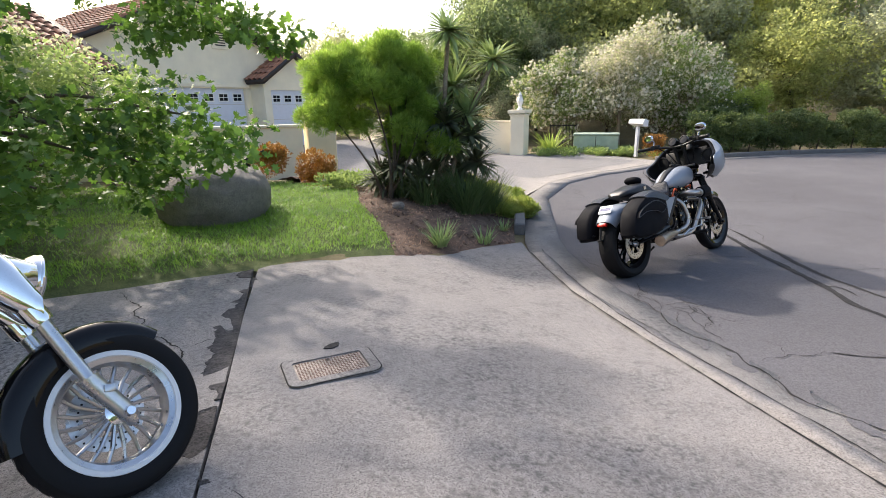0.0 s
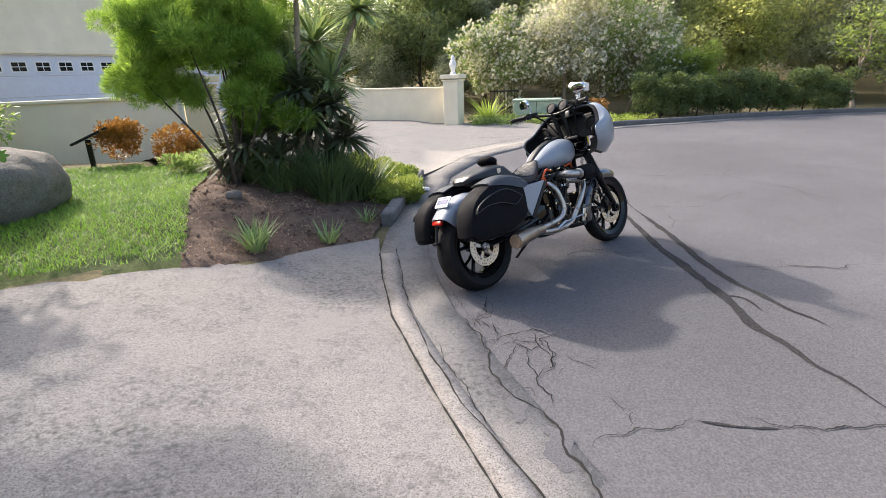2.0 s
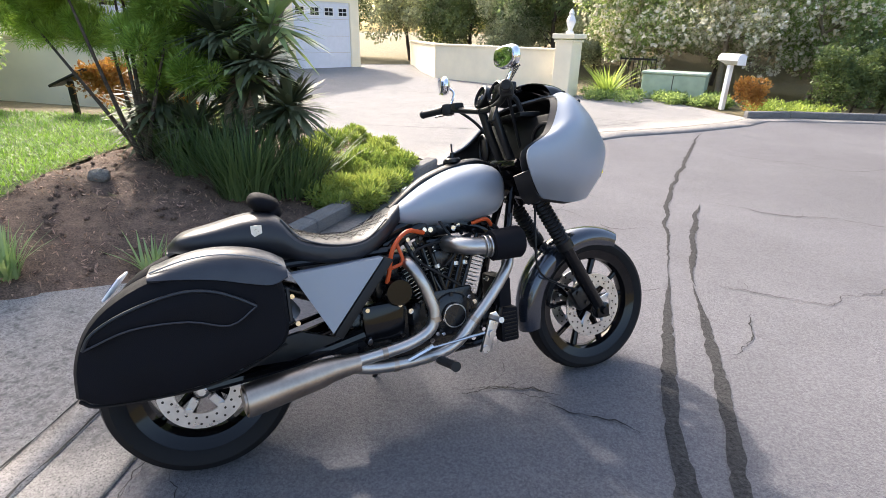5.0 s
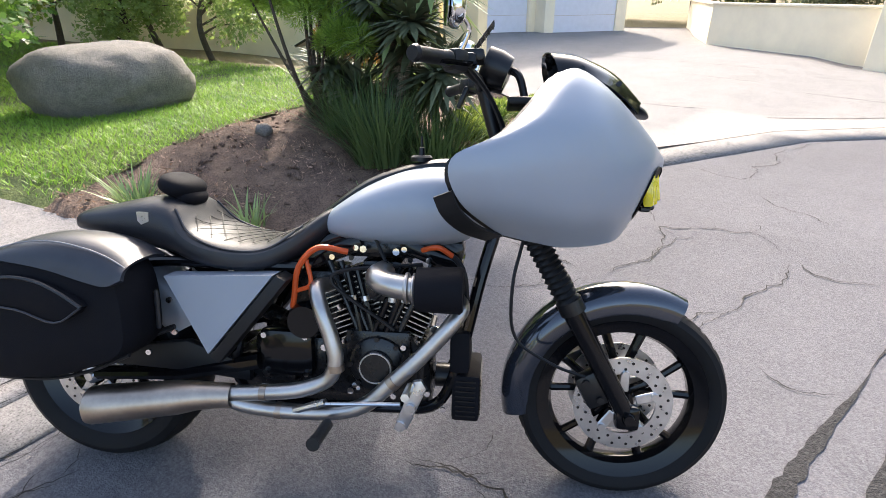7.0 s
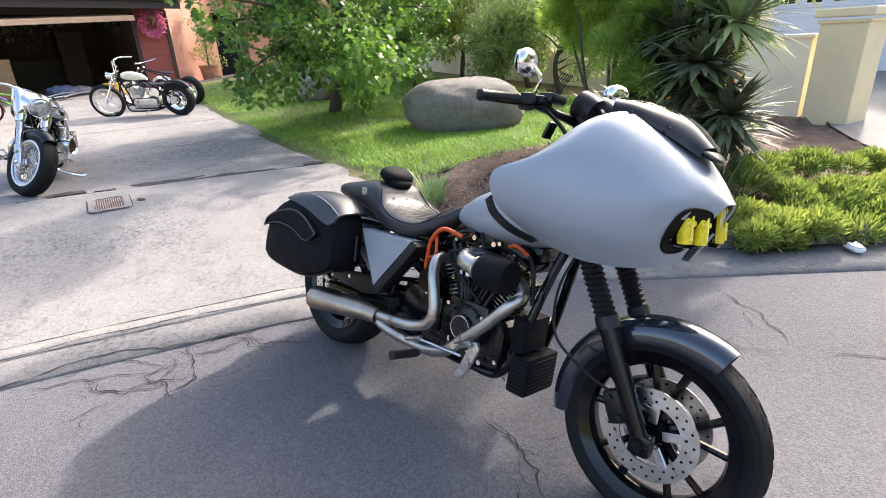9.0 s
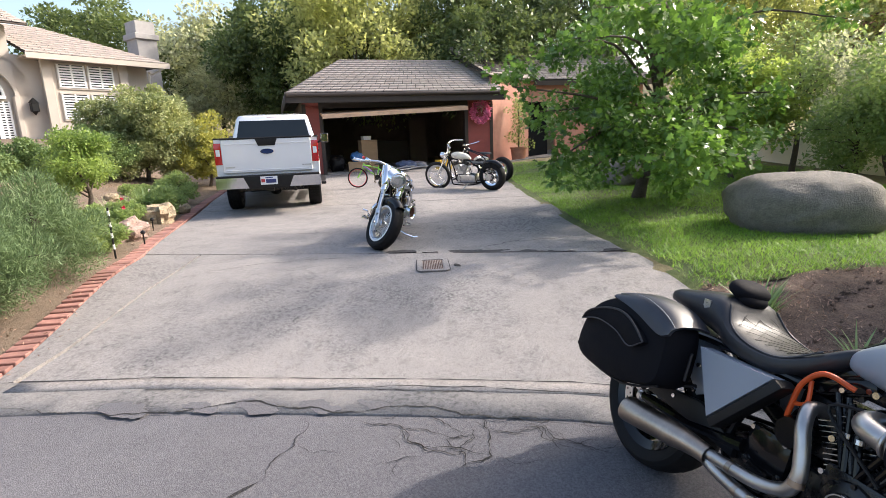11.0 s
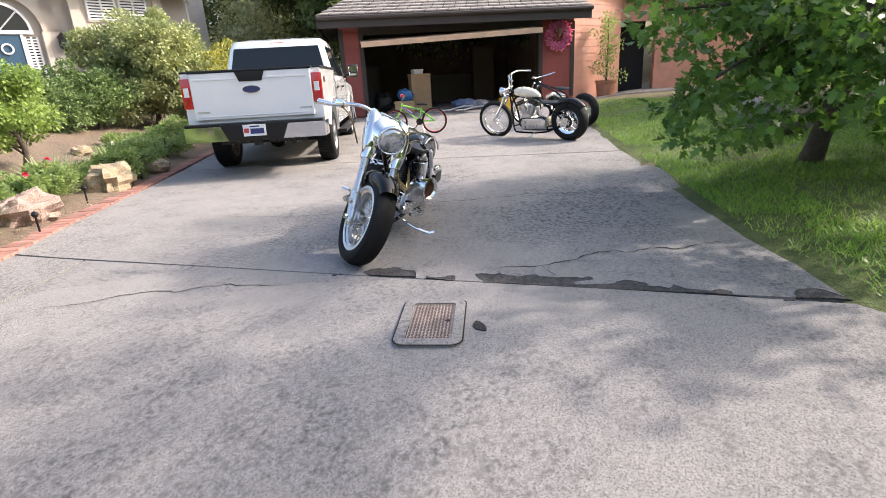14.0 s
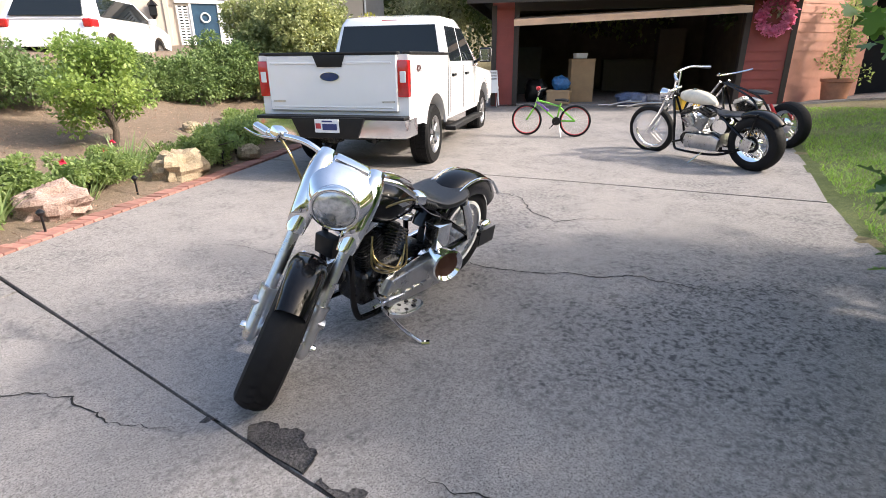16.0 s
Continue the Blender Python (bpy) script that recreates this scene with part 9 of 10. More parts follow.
def suv():
    T = thing("suv", "white compact SUV parked at the top of the bank", "car", pose(-1.95, -10.2, 1.25, 0, 0, 236))
    W, R = 1.75, 0.33
    low = [(0.0, 0.45)] + arch(0.8, 0.34, 0.4, 160, 20) + [(1.3, 0.3), (3.0, 0.3)] + arch(3.4, 0.34, 0.4, 160, 20) + [(4.2, 0.4), (4.25, 0.8), (3.6, 0.98), (0.1, 1.0), (0.0, 0.8)]
    part("body", slab(low, W, "xz", 0.0), TRUCK_WHITE, T)
    def ring(z, x0, x1, w):
        return [(x0, -w, z), (x1, -w, z), (x1, w, z), (x0, w, z)]
    part("cab", rings([ring(0.98, 0.06, 3.5, 0.86), ring(1.45, 0.35, 2.6, 0.72), ring(1.58, 0.5, 2.3, 0.62)]), TRUCK_WHITE, T)
    for s in (-1, 1):
        part("side_window", ([(0.5, s * 0.862, 1.04), (3.1, s * 0.862, 1.04), (2.5, s * 0.745, 1.44), (0.7, s * 0.745, 1.44), (0.5, s * 0.83, 1.04), (3.1, s * 0.83, 1.04), (2.5, s * 0.71, 1.44), (0.7, s * 0.71, 1.44)], [(0, 1, 2, 3), (7, 6, 5, 4), (0, 4, 5, 1), (1, 5, 6, 2), (2, 6, 7, 3), (3, 7, 4, 0)]), TINT, T)
        part("tail_light", block(-0.02, 0.3, s * 0.8 - 0.09, s * 0.8 + 0.09, 0.82, 0.98, 0.02), TAIL_RED, T)
        part("door_mirror", at(box(0.12, 0.18, 0.14, 0.04, 2), 2.9, s * 0.98, 1.08), TRUCK_WHITE, T)
        for x in (0.8, 3.4):
            road_wheel(T, x, s * (W / 2 - 0.1), R, 0.2, s)
    part("rear_window", ([(0.05, -0.7, 1.04), (0.05, 0.7, 1.04), (0.32, 0.62, 1.42), (0.32, -0.62, 1.42), (0.1, -0.7, 1.04), (0.1, 0.7, 1.04), (0.37, 0.62, 1.42), (0.37, -0.62, 1.42)], [(0, 1, 2, 3), (7, 6, 5, 4), (0, 4, 5, 1), (1, 5, 6, 2), (2, 6, 7, 3), (3, 7, 4, 0)]), TINT, T)


suv()


def bicycle(x, y, turn, size, frame_mat, rim_mat, label):
    b = thing("bicycle", label, "bicycle", pose(x, y, gz(x, y), 0, 0, turn) @ pose(0, 0, 0, -5, 0, 0))
    R, wb = 0.255 * size, 0.8 * size
    for cx in (0, wb):
        w = part("wheel", torus(R - 0.03, 0.012, 36, 8), rim_mat, b, m=pose(cx, 0, R))
        part("tyre", torus(R - 0.017, 0.019, 36, 8), RUBBER, w)
        part("wire_spoke", join(*[tube([(0, 0, 0), ((R - 0.03) * math.sin(a), 0, (R - 0.03) * math.cos(a))], 0.0015, 4, False) for a in [i * math.pi / 9 for i in range(18)]]), ALLOY, w, kind="stuff")
    part("frame", join(*[tube(l, 0.016, 8) for l in ([(0.3 * size, 0, 0.26), (0.24 * size, 0, 0.56)], [(0.3 * size, 0, 0.26), (0.63 * size, 0, 0.55)], [(0.25 * size, 0, 0.5), (0.64 * size, 0, 0.6)], [(0.3 * size, 0, 0.26), (0, 0, R)], [(0.25 * size, 0, 0.48), (0, 0, R)], [(0.62 * size, 0, 0.64), (0.66 * size, 0, 0.5), (wb, 0, R)])]), frame_mat, b)
    part("handlebar", tube(smooth_line([(0.54 * size, -0.24, 0.76), (0.6 * size, -0.1, 0.76), (0.62 * size, 0, 0.68), (0.6 * size, 0.1, 0.76), (0.54 * size, 0.24, 0.76)]), 0.011, 8), BLACK_SATIN, b)
    part("saddle", section_loft([(0.12 * size, 0.58, 0.61, 0.07), (0.2 * size, 0.585, 0.63, 0.06), (0.34 * size, 0.59, 0.62, 0.02)], 12, 0.8), BLACK_PLASTIC, b)
    part("crank", join(at(lathe([(0, -0.01), (0.07, -0.01), (0.07, 0.01), (0, 0.01)], 20, "y"), 0.3 * size, 0.04, 0.26), tube([(0.3 * size, 0.06, 0.26), (0.38 * size, 0.06, 0.16), (0.38 * size, 0.14, 0.16)], 0.01, 6)), BLACK_SATIN, b)
    part("prop_stand", tube([(0.25 * size, 0.02, 0.24), (0.2 * size, 0.16, 0.02)], 0.008, 6), ALLOY, b)
    return b


GREEN_FRAME = plain("lime_green_frame", (0.2, 0.55, 0.05), 0.3, vary=0.2, coat=0.6)
PURPLE = plain("purple_frame", (0.2, 0.08, 0.35), 0.3, vary=0.2, coat=0.6)
RED_RIM = plain("red_rim", (0.5, 0.04, 0.05), 0.35, vary=0.1)
bike = bicycle(-8.15, -1.68, 298.8, 1.03, GREEN_FRAME, RED_RIM, "child's bicycle with red rims, purple and lime green frame")
part("down_tube", tube([(0.45, 0, 0.42), (0.66, 0, 0.57)], 0.021, 8), PURPLE, bike, "purple half of the frame")
part("bar_pad", tube([(0.63, -0.05, 0.79), (0.65, 0.0, 0.8), (0.63, 0.05, 0.79)], 0.03, 10), RED_RIM, bike, "red handlebar pad")

# ---- stones, border, covers, small things ----
def stone(name, label, x, y, rx, ry, rz, sink, mat, turn=0, seed=1, rough=0.08, flat_top=0.0, category="boulder", group="", detail=40):
    vs, fs = ellipsoid(1, 1, 1, detail, detail // 2, 0.86)
    out = []
    for p in vs:
        d = Vector(p)
        n = d.normalized()
        k = 1 + rough * noise.fractal(n * 1.6 + Vector((seed * 7.1, 0, 0)), 1.0, 2.0, 4) + rough * 0.25 * noise.noise(n * 9 + Vector((seed, 3, 0)))
        q = d * k
        z = q.z
        if flat_top and z > 0.55:
            z = 0.55 + (z - 0.55) * (1 - flat_top)
        out.append((q.x * rx, q.y * ry, z * rz))
    return thing(name, label, category, pose(x, y, gz(x, y) + rz - sink, 0, 0, turn), group, shape=(out, fs), material=mat, sharp=16 if category == "rock" else None)


stone("boulder", "large rounded grey granite boulder on the lawn", -2.78, 6.47, 0.80, 0.66, 0.45, 0.21, GRANITE, 96, 3, 0.09, 0.3, detail=64)
stone("boulder", "smaller grey granite boulder under the tree", -7.6, 4.3, 0.55, 0.45, 0.34, 0.12, GRANITE, 30, 5, 0.12)
stone("border_rock", "tan angular rock beside the brick border", -2.25, -3.2, 0.33, 0.24, 0.2, 0.08, ROCK_TAN, 40, 8, 0.5, category="rock", group="rocks on the bank", detail=24)
stone("border_rock", "pink-veined angular rock beside the brick border", -0.85, -2.2, 0.28, 0.2, 0.16, 0.05, ROCK_PINK, 10, 9, 0.5, category="rock", group="rocks on the bank", detail=24)
stone("border_rock", "tan rock among the bank plants", -3.4, -3.95, 0.2, 0.16, 0.12, 0.04, ROCK_TAN, 70, 10, 0.3, category="rock", group="rocks on the bank", detail=20)
stone("border_rock", "small rock on the bare bank", -3.1, -5.5, 0.16, 0.12, 0.09, 0.03, ROCK_TAN, 20, 11, 0.3, category="rock", group="rocks on the bank", detail=20)
stone("small_stone", "small grey stone lying on bare soil", -0.53, 6.92, 0.09, 0.07, 0.055, 0.02, GRANITE, 0, 12, 0.2, category="stone", detail=20)
for i, (x, y, r) in enumerate(((-1.7, 9.15, 0.2), (-1.3, 9.3, 0.15), (-1.95, 9.3, 0.12))):
    stone("edging_stone", "flat grey edging stone by the planting", x, y, r, r * 0.6, 0.05, 0.01, GRANITE, 30 * i, 20 + i, 0.25, category="stone", group="edging stones", detail=16)

# bricks along the drive
border = tagged(new("brick_border"), "weathered red brick border along the driveway", "border", kind="structure")
brick_mesh = mesh_of(box(0.2, 0.1, 0.07, 0.006), BRICK)
line = cut_line(BRICK_IN, 0.107)
rb = random.Random(3)
for i in range(len(line) - 1):
    a, b = Vector(line[i]), Vector(line[i + 1])
    t = (b - a).normalized()
    nrm = Vector((-t.y, t.x)) if bank_d(*(Vector(line[i]) + Vector((-t.y, t.x)) * 0.3)) > bank_d(*line[i]) else Vector((t.y, -t.x))
    c = (a + b) / 2 + nrm * 0.105
    if len(border.children) < 290:
        shared_part("brick", brick_mesh, border, pose(c.x, c.y, gz(a.x, a.y) - 0.015 + rb.uniform(-0.004, 0.004), rb.uniform(-2, 2), rb.uniform(-2, 2), math.degrees(math.atan2(nrm.y, nrm.x)) + rb.uniform(-2, 2)))

# kerb of the planting bed
kerb = tagged(new("kerb"), "dark-stained concrete kerb round the planting bed", "kerb", kind="structure")
def kerb_run(pts, top, width, mat, lengths=0.9):
    run = cut_line(pts, lengths)
    for i in range(len(run) - 1):
        a, b = Vector(run[i]), Vector(run[i + 1])
        L = (b - a).length
        m = frame_of((a.x, a.y, -0.3), b - a)
        part("kerb_stone", block(0.004, L + 0.012, 0.0, width, 0, top + 0.3, 0.018), mat, kerb, m=m)
KERB_DARK = concrete_mat("stained_kerb", 0.2, 0.0, 0.8, 0.8)
kerb_run([(1.2, 6.8)] + [p for p in KERB if p[1] > 7.0], -0.11, 0.15, KERB_DARK)
kerb_run(FAR_KERB[:7], -0.1, 0.15, KERB_DARK, 1.6)
kerb_run([(4.6, -7.0), (3.6, -4.0), (2.9, -1.2), (2.42, 0.45)], -0.08, 0.15, KERB_DARK)

# cover plate in the driveway
def cover():
    c = Vector((-0.655, 2.665))
    turn = 24.5
    z = gz(c.x, c.y)
    e = 0.06
    tilt_x = -math.degrees(math.atan((gz(c.x, c.y + e) - gz(c.x, c.y - e)) / (2 * e)))
    tilt_y = -math.degrees(math.atan((gz(c.x + e, c.y) - gz(c.x - e, c.y)) / (2 * e)))
    o = thing("meter_cover", "rusted chequer-plate meter cover in a concrete collar", "cover", pose(c.x, c.y, z + 0.004, -tilt_x, tilt_y, turn))
    def rr(w, h, r, z0):
        pts = []
        for sx, sy, a0 in ((1, 1, 0), (-1, 1, 90), (-1, -1, 180), (1, -1, 270)):
            pts += [(sx * (w - r) + r * math.cos(radians(a0 + 18 * k)), sy * (h - r) + r * math.sin(radians(a0 + 18 * k)), z0) for k in range(6)]
        return pts
    part("collar", rings([rr(0.262, 0.172, 0.06, -0.03), rr(0.262, 0.172, 0.06, 0.004), rr(0.205, 0.118, 0.02, 0.004), rr(0.205, 0.118, 0.02, -0.03)], False), CONCRETE, o)
    part("gap", rings([rr(0.27, 0.18, 0.065, 0.0), rr(0.262, 0.172, 0.06, 0.0)], False), CRACK, o)
    RUST = plain("rusty_plate", (0.36, 0.3, 0.26), 0.55, 0.3, vary=0.45, scale=11, grain=60, relief=0.3)
    RIB = plain("rusty_rib", (0.13, 0.07, 0.05), 0.7, 0.2, vary=0.4, scale=20)
    pl = part("lid", block(-0.2, 0.2, -0.113, 0.113, -0.02, -0.004), RUST, o, "rusty chequer-plate lid")
    part("chequer", join(*[at(ellipsoid(0.0095, 0.0036, 0.0035, 8, 4), -0.185 + 0.0175 * i, -0.1 + 0.0182 * j, -0.004, 0, 0, 45 if (i + j) % 2 else -45) for i in range(22) for j in range(12)]), RIB, pl, kind="stuff")
    part("keyhole", at(lathe([(0, 0), (0.014, 0), (0, 0.001)], 14), 0.0, 0.085, -0.002), CRACK, pl)
    # dark ring drawn as the shadow in the gap round the lid
    part("rim_shadow", rings([rr(0.206, 0.119, 0.02, -0.008), rr(0.2, 0.113, 0.015, -0.008)], False), CRACK, o)
    part("patch", at(slab([(0.055 * math.cos(a) * (1 + 0.2 * math.sin(3 * a)), 0.03 * math.sin(a)) for a in [i * math.pi / 8 for i in range(16)]], 0.006, "xy"), 0.07, 0.255, 0.0, 0, 0, 25), TAR, o, "dark tar patch beside the collar")


cover()

# cracks and patches
def jagged(pts, seed, rough=0.16, depth=5):
    """A broken line through the points: each piece is bent at its middle again and again."""
    rnd = random.Random(seed)
    line = [Vector(p) for p in pts]
    for _ in range(depth):
        out = []
        for p, q in zip(line, line[1:]):
            d = q - p
            out.append(p)
            if d.length > 0.03:
                out.append(p.lerp(q, rnd.uniform(0.35, 0.65)) + Vector((-d.y, d.x)) * rnd.uniform(-rough, rough))
        line = out + [line[-1]]
    return [tuple(p) for p in line]


def crack(name, pts, w, seed, parent, mat=CRACK, lift=0.0035, wob=0.05, height=None):
    if name == "crack":
        return part(name, ribbon(jagged(pts, seed), w, lift, 0.006, seed, True, height), mat, parent, sharp=None)
    return part(name, ribbon([tuple(q)[:2] for q in smooth_line([(a, b, 0) for a, b in pts], 5)], w, lift, wob, seed, True, height), mat, parent, sharp=None)


crack("crack", [(-1.36, 2.48), (-1.56, 2.73), (-1.65, 2.93), (-1.92, 3.12), (-2.13, 3.31), (-2.13, 3.41), (-2.25, 3.5), (-2.42, 3.78), (-2.68, 4.15)], 0.012, 1, driveway)
crack("crack", [(-1.65, 2.93), (-1.53, 3.06), (-1.47, 3.05)], 0.006, 91, driveway)
crack("crack", [(-1.35, -0.75), (-1.98, -0.03), (-2.57, 0.69), (-3.03, 1.35), (-3.34, 1.75), (-3.69, 2.29), (-4.01, 2.75), (-4.41, 3.29)], 0.009, 2, driveway)
crack("crack", [(0.3, 0.2), (-0.1, 0.58), (-0.32, 0.81), (-0.5, 1.03), (-0.65, 1.39), (-0.71, 1.51), (-0.89, 1.69)], 0.009, 3, driveway)
crack("crack", [(-4.2, -0.6), (-4.6, 0.2), (-4.2, 1.0), (-4.9, 1.6)], 0.01, 6, driveway)
def crumbled(straight, ragged, seed):
    """Broken concrete and dirt beside the joint: straight along the lower slab, ragged on the other side."""
    ring = straight + jagged(list(reversed(ragged)), seed, 0.3, 4)
    part("crumbled_strip", sheet(ring, 0.03, 0.003, 0.01, 0.012), CRUMBLE, driveway, "dark crumbled dirt along the open joint", sharp=None)


crumbled([(-1.16, 2.32), (-1.23, 2.62), (-1.3, 2.9), (-1.4, 3.3), (-1.56, 3.9), (-1.74, 4.6)], [(-1.19, 2.31), (-1.26, 2.43), (-1.38, 2.67), (-1.43, 2.88), (-1.5, 3.1), (-1.55, 3.39), (-1.64, 3.74), (-1.83, 4.49)], 8)
crumbled([(-1.07, 1.93), (-1.1, 2.08), (-1.15, 2.25)], [(-1.1, 1.86), (-1.16, 1.87), (-1.22, 2.0), (-1.23, 2.12), (-1.17, 2.24)], 7)
crumbled([(-1.0, 1.68), (-1.04, 1.78)], [(-0.96, 1.7), (-1.03, 1.72)], 6)
flat = lambda x, y: -0.236
part("edge_crack", ribbon(cut_line([q for q in KERB if 0.5 < q[1] < 6.3], 0.2), 0.012, 0.0185, 0.006, 9, False, flat), CRACK, gutter, sharp=None)
part("edge_crack", ribbon(jagged([(1.24, 5.87), (1.3, 4.95), (1.4, 4.24), (1.49, 3.76), (1.59, 3.37), (1.84, 2.75), (2.15, 1.75)], 12, 0.03), 0.009, 0.0185, 0.006, 12, False, flat), CRACK, gutter, sharp=None)
part("edge_crack", ribbon(jagged([(1.47, 4.14), (1.57, 3.69), (1.65, 3.37), (1.8, 2.98)], 13, 0.1), 0.006, 0.0165, 0.004, 13, True, flat), CRACK, gutter, sharp=None)
part("edge_crack", ribbon(jagged([(1.64, 5.01), (1.73, 4.43), (1.79, 4.01), (1.79, 3.75), (1.82, 3.51), (1.89, 3.37), (2.05, 2.85), (2.3, 2.2), (2.55, 1.5), (2.8, 0.6)], 10, 0.12), 0.011, 0.0165, 0.012, 10, True, flat), CRACK, gutter, sharp=None)
for i, (x, y, w) in enumerate(((1.98, 3.0, 0.1), (2.1, 2.62, 0.12), (2.22, 2.3, 0.1), (2.4, 1.85, 0.13), (1.86, 3.3, 0.08))):
    part("worn_patch", sheet(jagged([(x + w * math.cos(a) * 0.6, y + w * 1.5 * math.sin(a)) for a in [k * math.pi / 4 for k in range(9)]], 90 + i, 0.3, 2)[:-1], 0.05, 0.0145, 0.0, 0.004, flat), ASPHALT, gutter, "asphalt worn over the gutter's edge", sharp=None)
crack("tar_seam", [(3.59, 3.0), (3.59, 3.33), (3.55, 3.51), (3.54, 3.75), (3.51, 3.96), (3.57, 4.27), (3.6, 4.54), (3.63, 5.09), (3.65, 5.55), (3.74, 6.2), (3.88, 7.09)], 0.075, 20, road, TAR, 0.004, 0.015, flat)
crack("tar_seam", [(3.87, 7.0), (4.2, 9.08), (5.12, 12.5), (5.46, 13.5)], 0.05, 23, road, TAR, 0.004, 0.04, flat)
crack("tar_seam", [(3.96, 3.85), (3.94, 4.0), (3.89, 4.15), (3.85, 4.42), (3.81, 4.66), (3.83, 5.17), (3.92, 5.86), (4.01, 6.96)], 0.065, 21, road, TAR, 0.0042, 0.015, flat)
crack("tar_seam", [(4.0, 6.9), (4.19, 7.87), (4.44, 8.9)], 0.05, 22, road, TAR, 0.0042, 0.03, flat)
crack("tar_seam", [(3.6, 4.44), (3.71, 4.37), (3.7, 4.15)], 0.03, 70, road, TAR, 0.0046, 0.02, flat)
crack("tar_seam", [(3.02, 3.03), (2.83, 3.07), (2.67, 3.13)], 0.022, 71, road, TAR, 0.0046, 0.03, flat)
rc = random.Random(17)
serial = itertools.count(40)
def road_cracks(lines, width=0.01):
    """Cracks of uneven width, each with a few short side branches."""
    for s in lines:
        k = next(serial)
        crack("crack", s, width * (0.4 + 0.4 * rc.random()), k, road, CRACK, 0.006, 0.05, flat)
        for i in range(1, len(s) - 1):
            if rc.random() < 0.5:
                (x0, y0), (x1, y1) = s[i - 1], s[i]
                t = math.atan2(y1 - y0, x1 - x0) + rc.choice((-1, 1)) * rc.uniform(0.6, 1.3)
                L = rc.uniform(0.08, 0.3)
                crack("crack", [(x1, y1), (x1 + 0.5 * L * math.cos(t), y1 + 0.5 * L * math.sin(t)), (x1 + L * math.cos(t + 0.4), y1 + L * math.sin(t + 0.4))], width * 0.3, 300 + k + i * 50, road, CRACK, 0.006, 0.03, flat)


# over the road's middle, seen past the front wheel
road_cracks([[(2.62, 7.09), (2.77, 7.45), (2.61, 8.0), (2.89, 8.21), (3.11, 8.31), (3.42, 8.06)], [(3.42, 8.06), (3.41, 7.82), (3.33, 7.46), (3.27, 7.15), (3.19, 6.86)], [(3.42, 8.06), (3.56, 7.91), (3.85, 8.03)],
             [(2.9, 9.17), (3.11, 8.95), (3.37, 8.89), (3.53, 8.7)], [(2.1, 9.5), (2.39, 9.53), (2.74, 9.45), (2.72, 9.91), (2.82, 10.75), (3.51, 12.26)], [(1.86, 7.13), (2.17, 7.16), (2.6, 7.1)], [(1.66, 9.27), (1.94, 9.35), (2.15, 9.48)]], 0.014)
road_cracks([[(2.62, 7.11), (2.69, 7.34), (2.77, 7.74), (2.76, 7.91), (2.94, 8.05)], [(3.51, 6.81), (3.69, 6.75), (3.79, 6.82)], [(1.9, 8.2), (2.3, 8.35), (2.61, 8.0)], [(2.0, 6.5), (2.4, 6.75), (2.62, 7.09)]])
# round the rear wheel and beside the gutter
road_cracks([[(1.72, 4.12), (1.7, 4.29), (1.65, 4.48), (1.67, 4.65)], [(1.88, 4.15), (1.78, 4.3), (1.83, 4.39), (1.9, 4.59), (1.91, 4.72)], [(2.11, 3.0), (2.33, 3.08), (2.53, 3.08), (2.67, 3.15)], [(1.97, 3.53), (2.19, 3.78), (2.14, 3.97), (2.32, 4.08)],
             [(1.76, 4.27), (1.88, 4.39), (1.93, 4.63)], [(1.82, 3.73), (1.77, 4.02), (1.74, 4.28), (1.69, 4.65)], [(1.79, 3.96), (1.91, 4.04), (2.13, 4.12), (2.29, 3.98)], [(1.91, 4.04), (1.79, 4.28), (1.89, 4.33), (1.96, 4.56)]], 0.01)
road_cracks([[(1.91, 4.48), (1.78, 4.27), (1.77, 3.97)], [(1.89, 4.27), (1.89, 4.04), (1.84, 3.93)], [(1.99, 3.96), (1.92, 3.78), (1.87, 3.65), (1.86, 3.54), (1.9, 3.5), (1.97, 3.48), (1.98, 3.36)],
             [(1.97, 3.48), (2.06, 3.59), (2.15, 3.66), (2.17, 3.78), (2.17, 3.96), (1.99, 3.98), (1.9, 4.09)], [(2.23, 3.81), (2.3, 3.69), (2.39, 3.57)], [(1.9, 3.5), (1.87, 3.41)]], 0.008)
road_cracks([[(2.13, 4.1), (2.16, 3.75)], [(1.97, 3.96), (2.06, 3.85), (2.15, 3.94)], [(2.85, 3.1), (3.11, 3.03), (3.43, 3.0), (4.2, 2.9)], [(1.3, 5.65), (1.65, 5.5), (1.66, 4.85)], [(1.96, 4.05), (2.01, 3.93), (2.01, 3.52), (2.04, 3.25)], [(2.69, 5.44), (2.85, 5.52), (3.01, 5.63)],
             [(3.05, 5.46), (3.33, 5.44), (3.51, 5.36)], [(2.69, 5.46), (2.96, 5.55), (3.23, 5.58)]])
# out in the turning circle
road_cracks([[(4.03, 6.99), (4.3, 6.94), (4.76, 6.84), (5.28, 7.23), (5.82, 7.6)], [(4.4, 8.99), (4.83, 8.87), (5.22, 8.69), (5.75, 8.69), (6.33, 8.55)], [(5.04, 11.68), (5.81, 11.24), (6.73, 10.93), (7.9, 11.45)], [(3.93, 4.92), (4.14, 4.94), (4.37, 4.91), (5.2, 4.8)],
             [(4.26, 6.63), (4.2, 6.35), (3.99, 6.08)], [(6.0, 6.4), (6.4, 7.5), (6.1, 8.6), (6.9, 9.8)]], 0.013)
crack("score_line", [(-1.0, 11.6), (2.0, 12.0), (5.0, 14.6)], 0.02, 72, drive_two, CRACK, 0.024, 0.0)
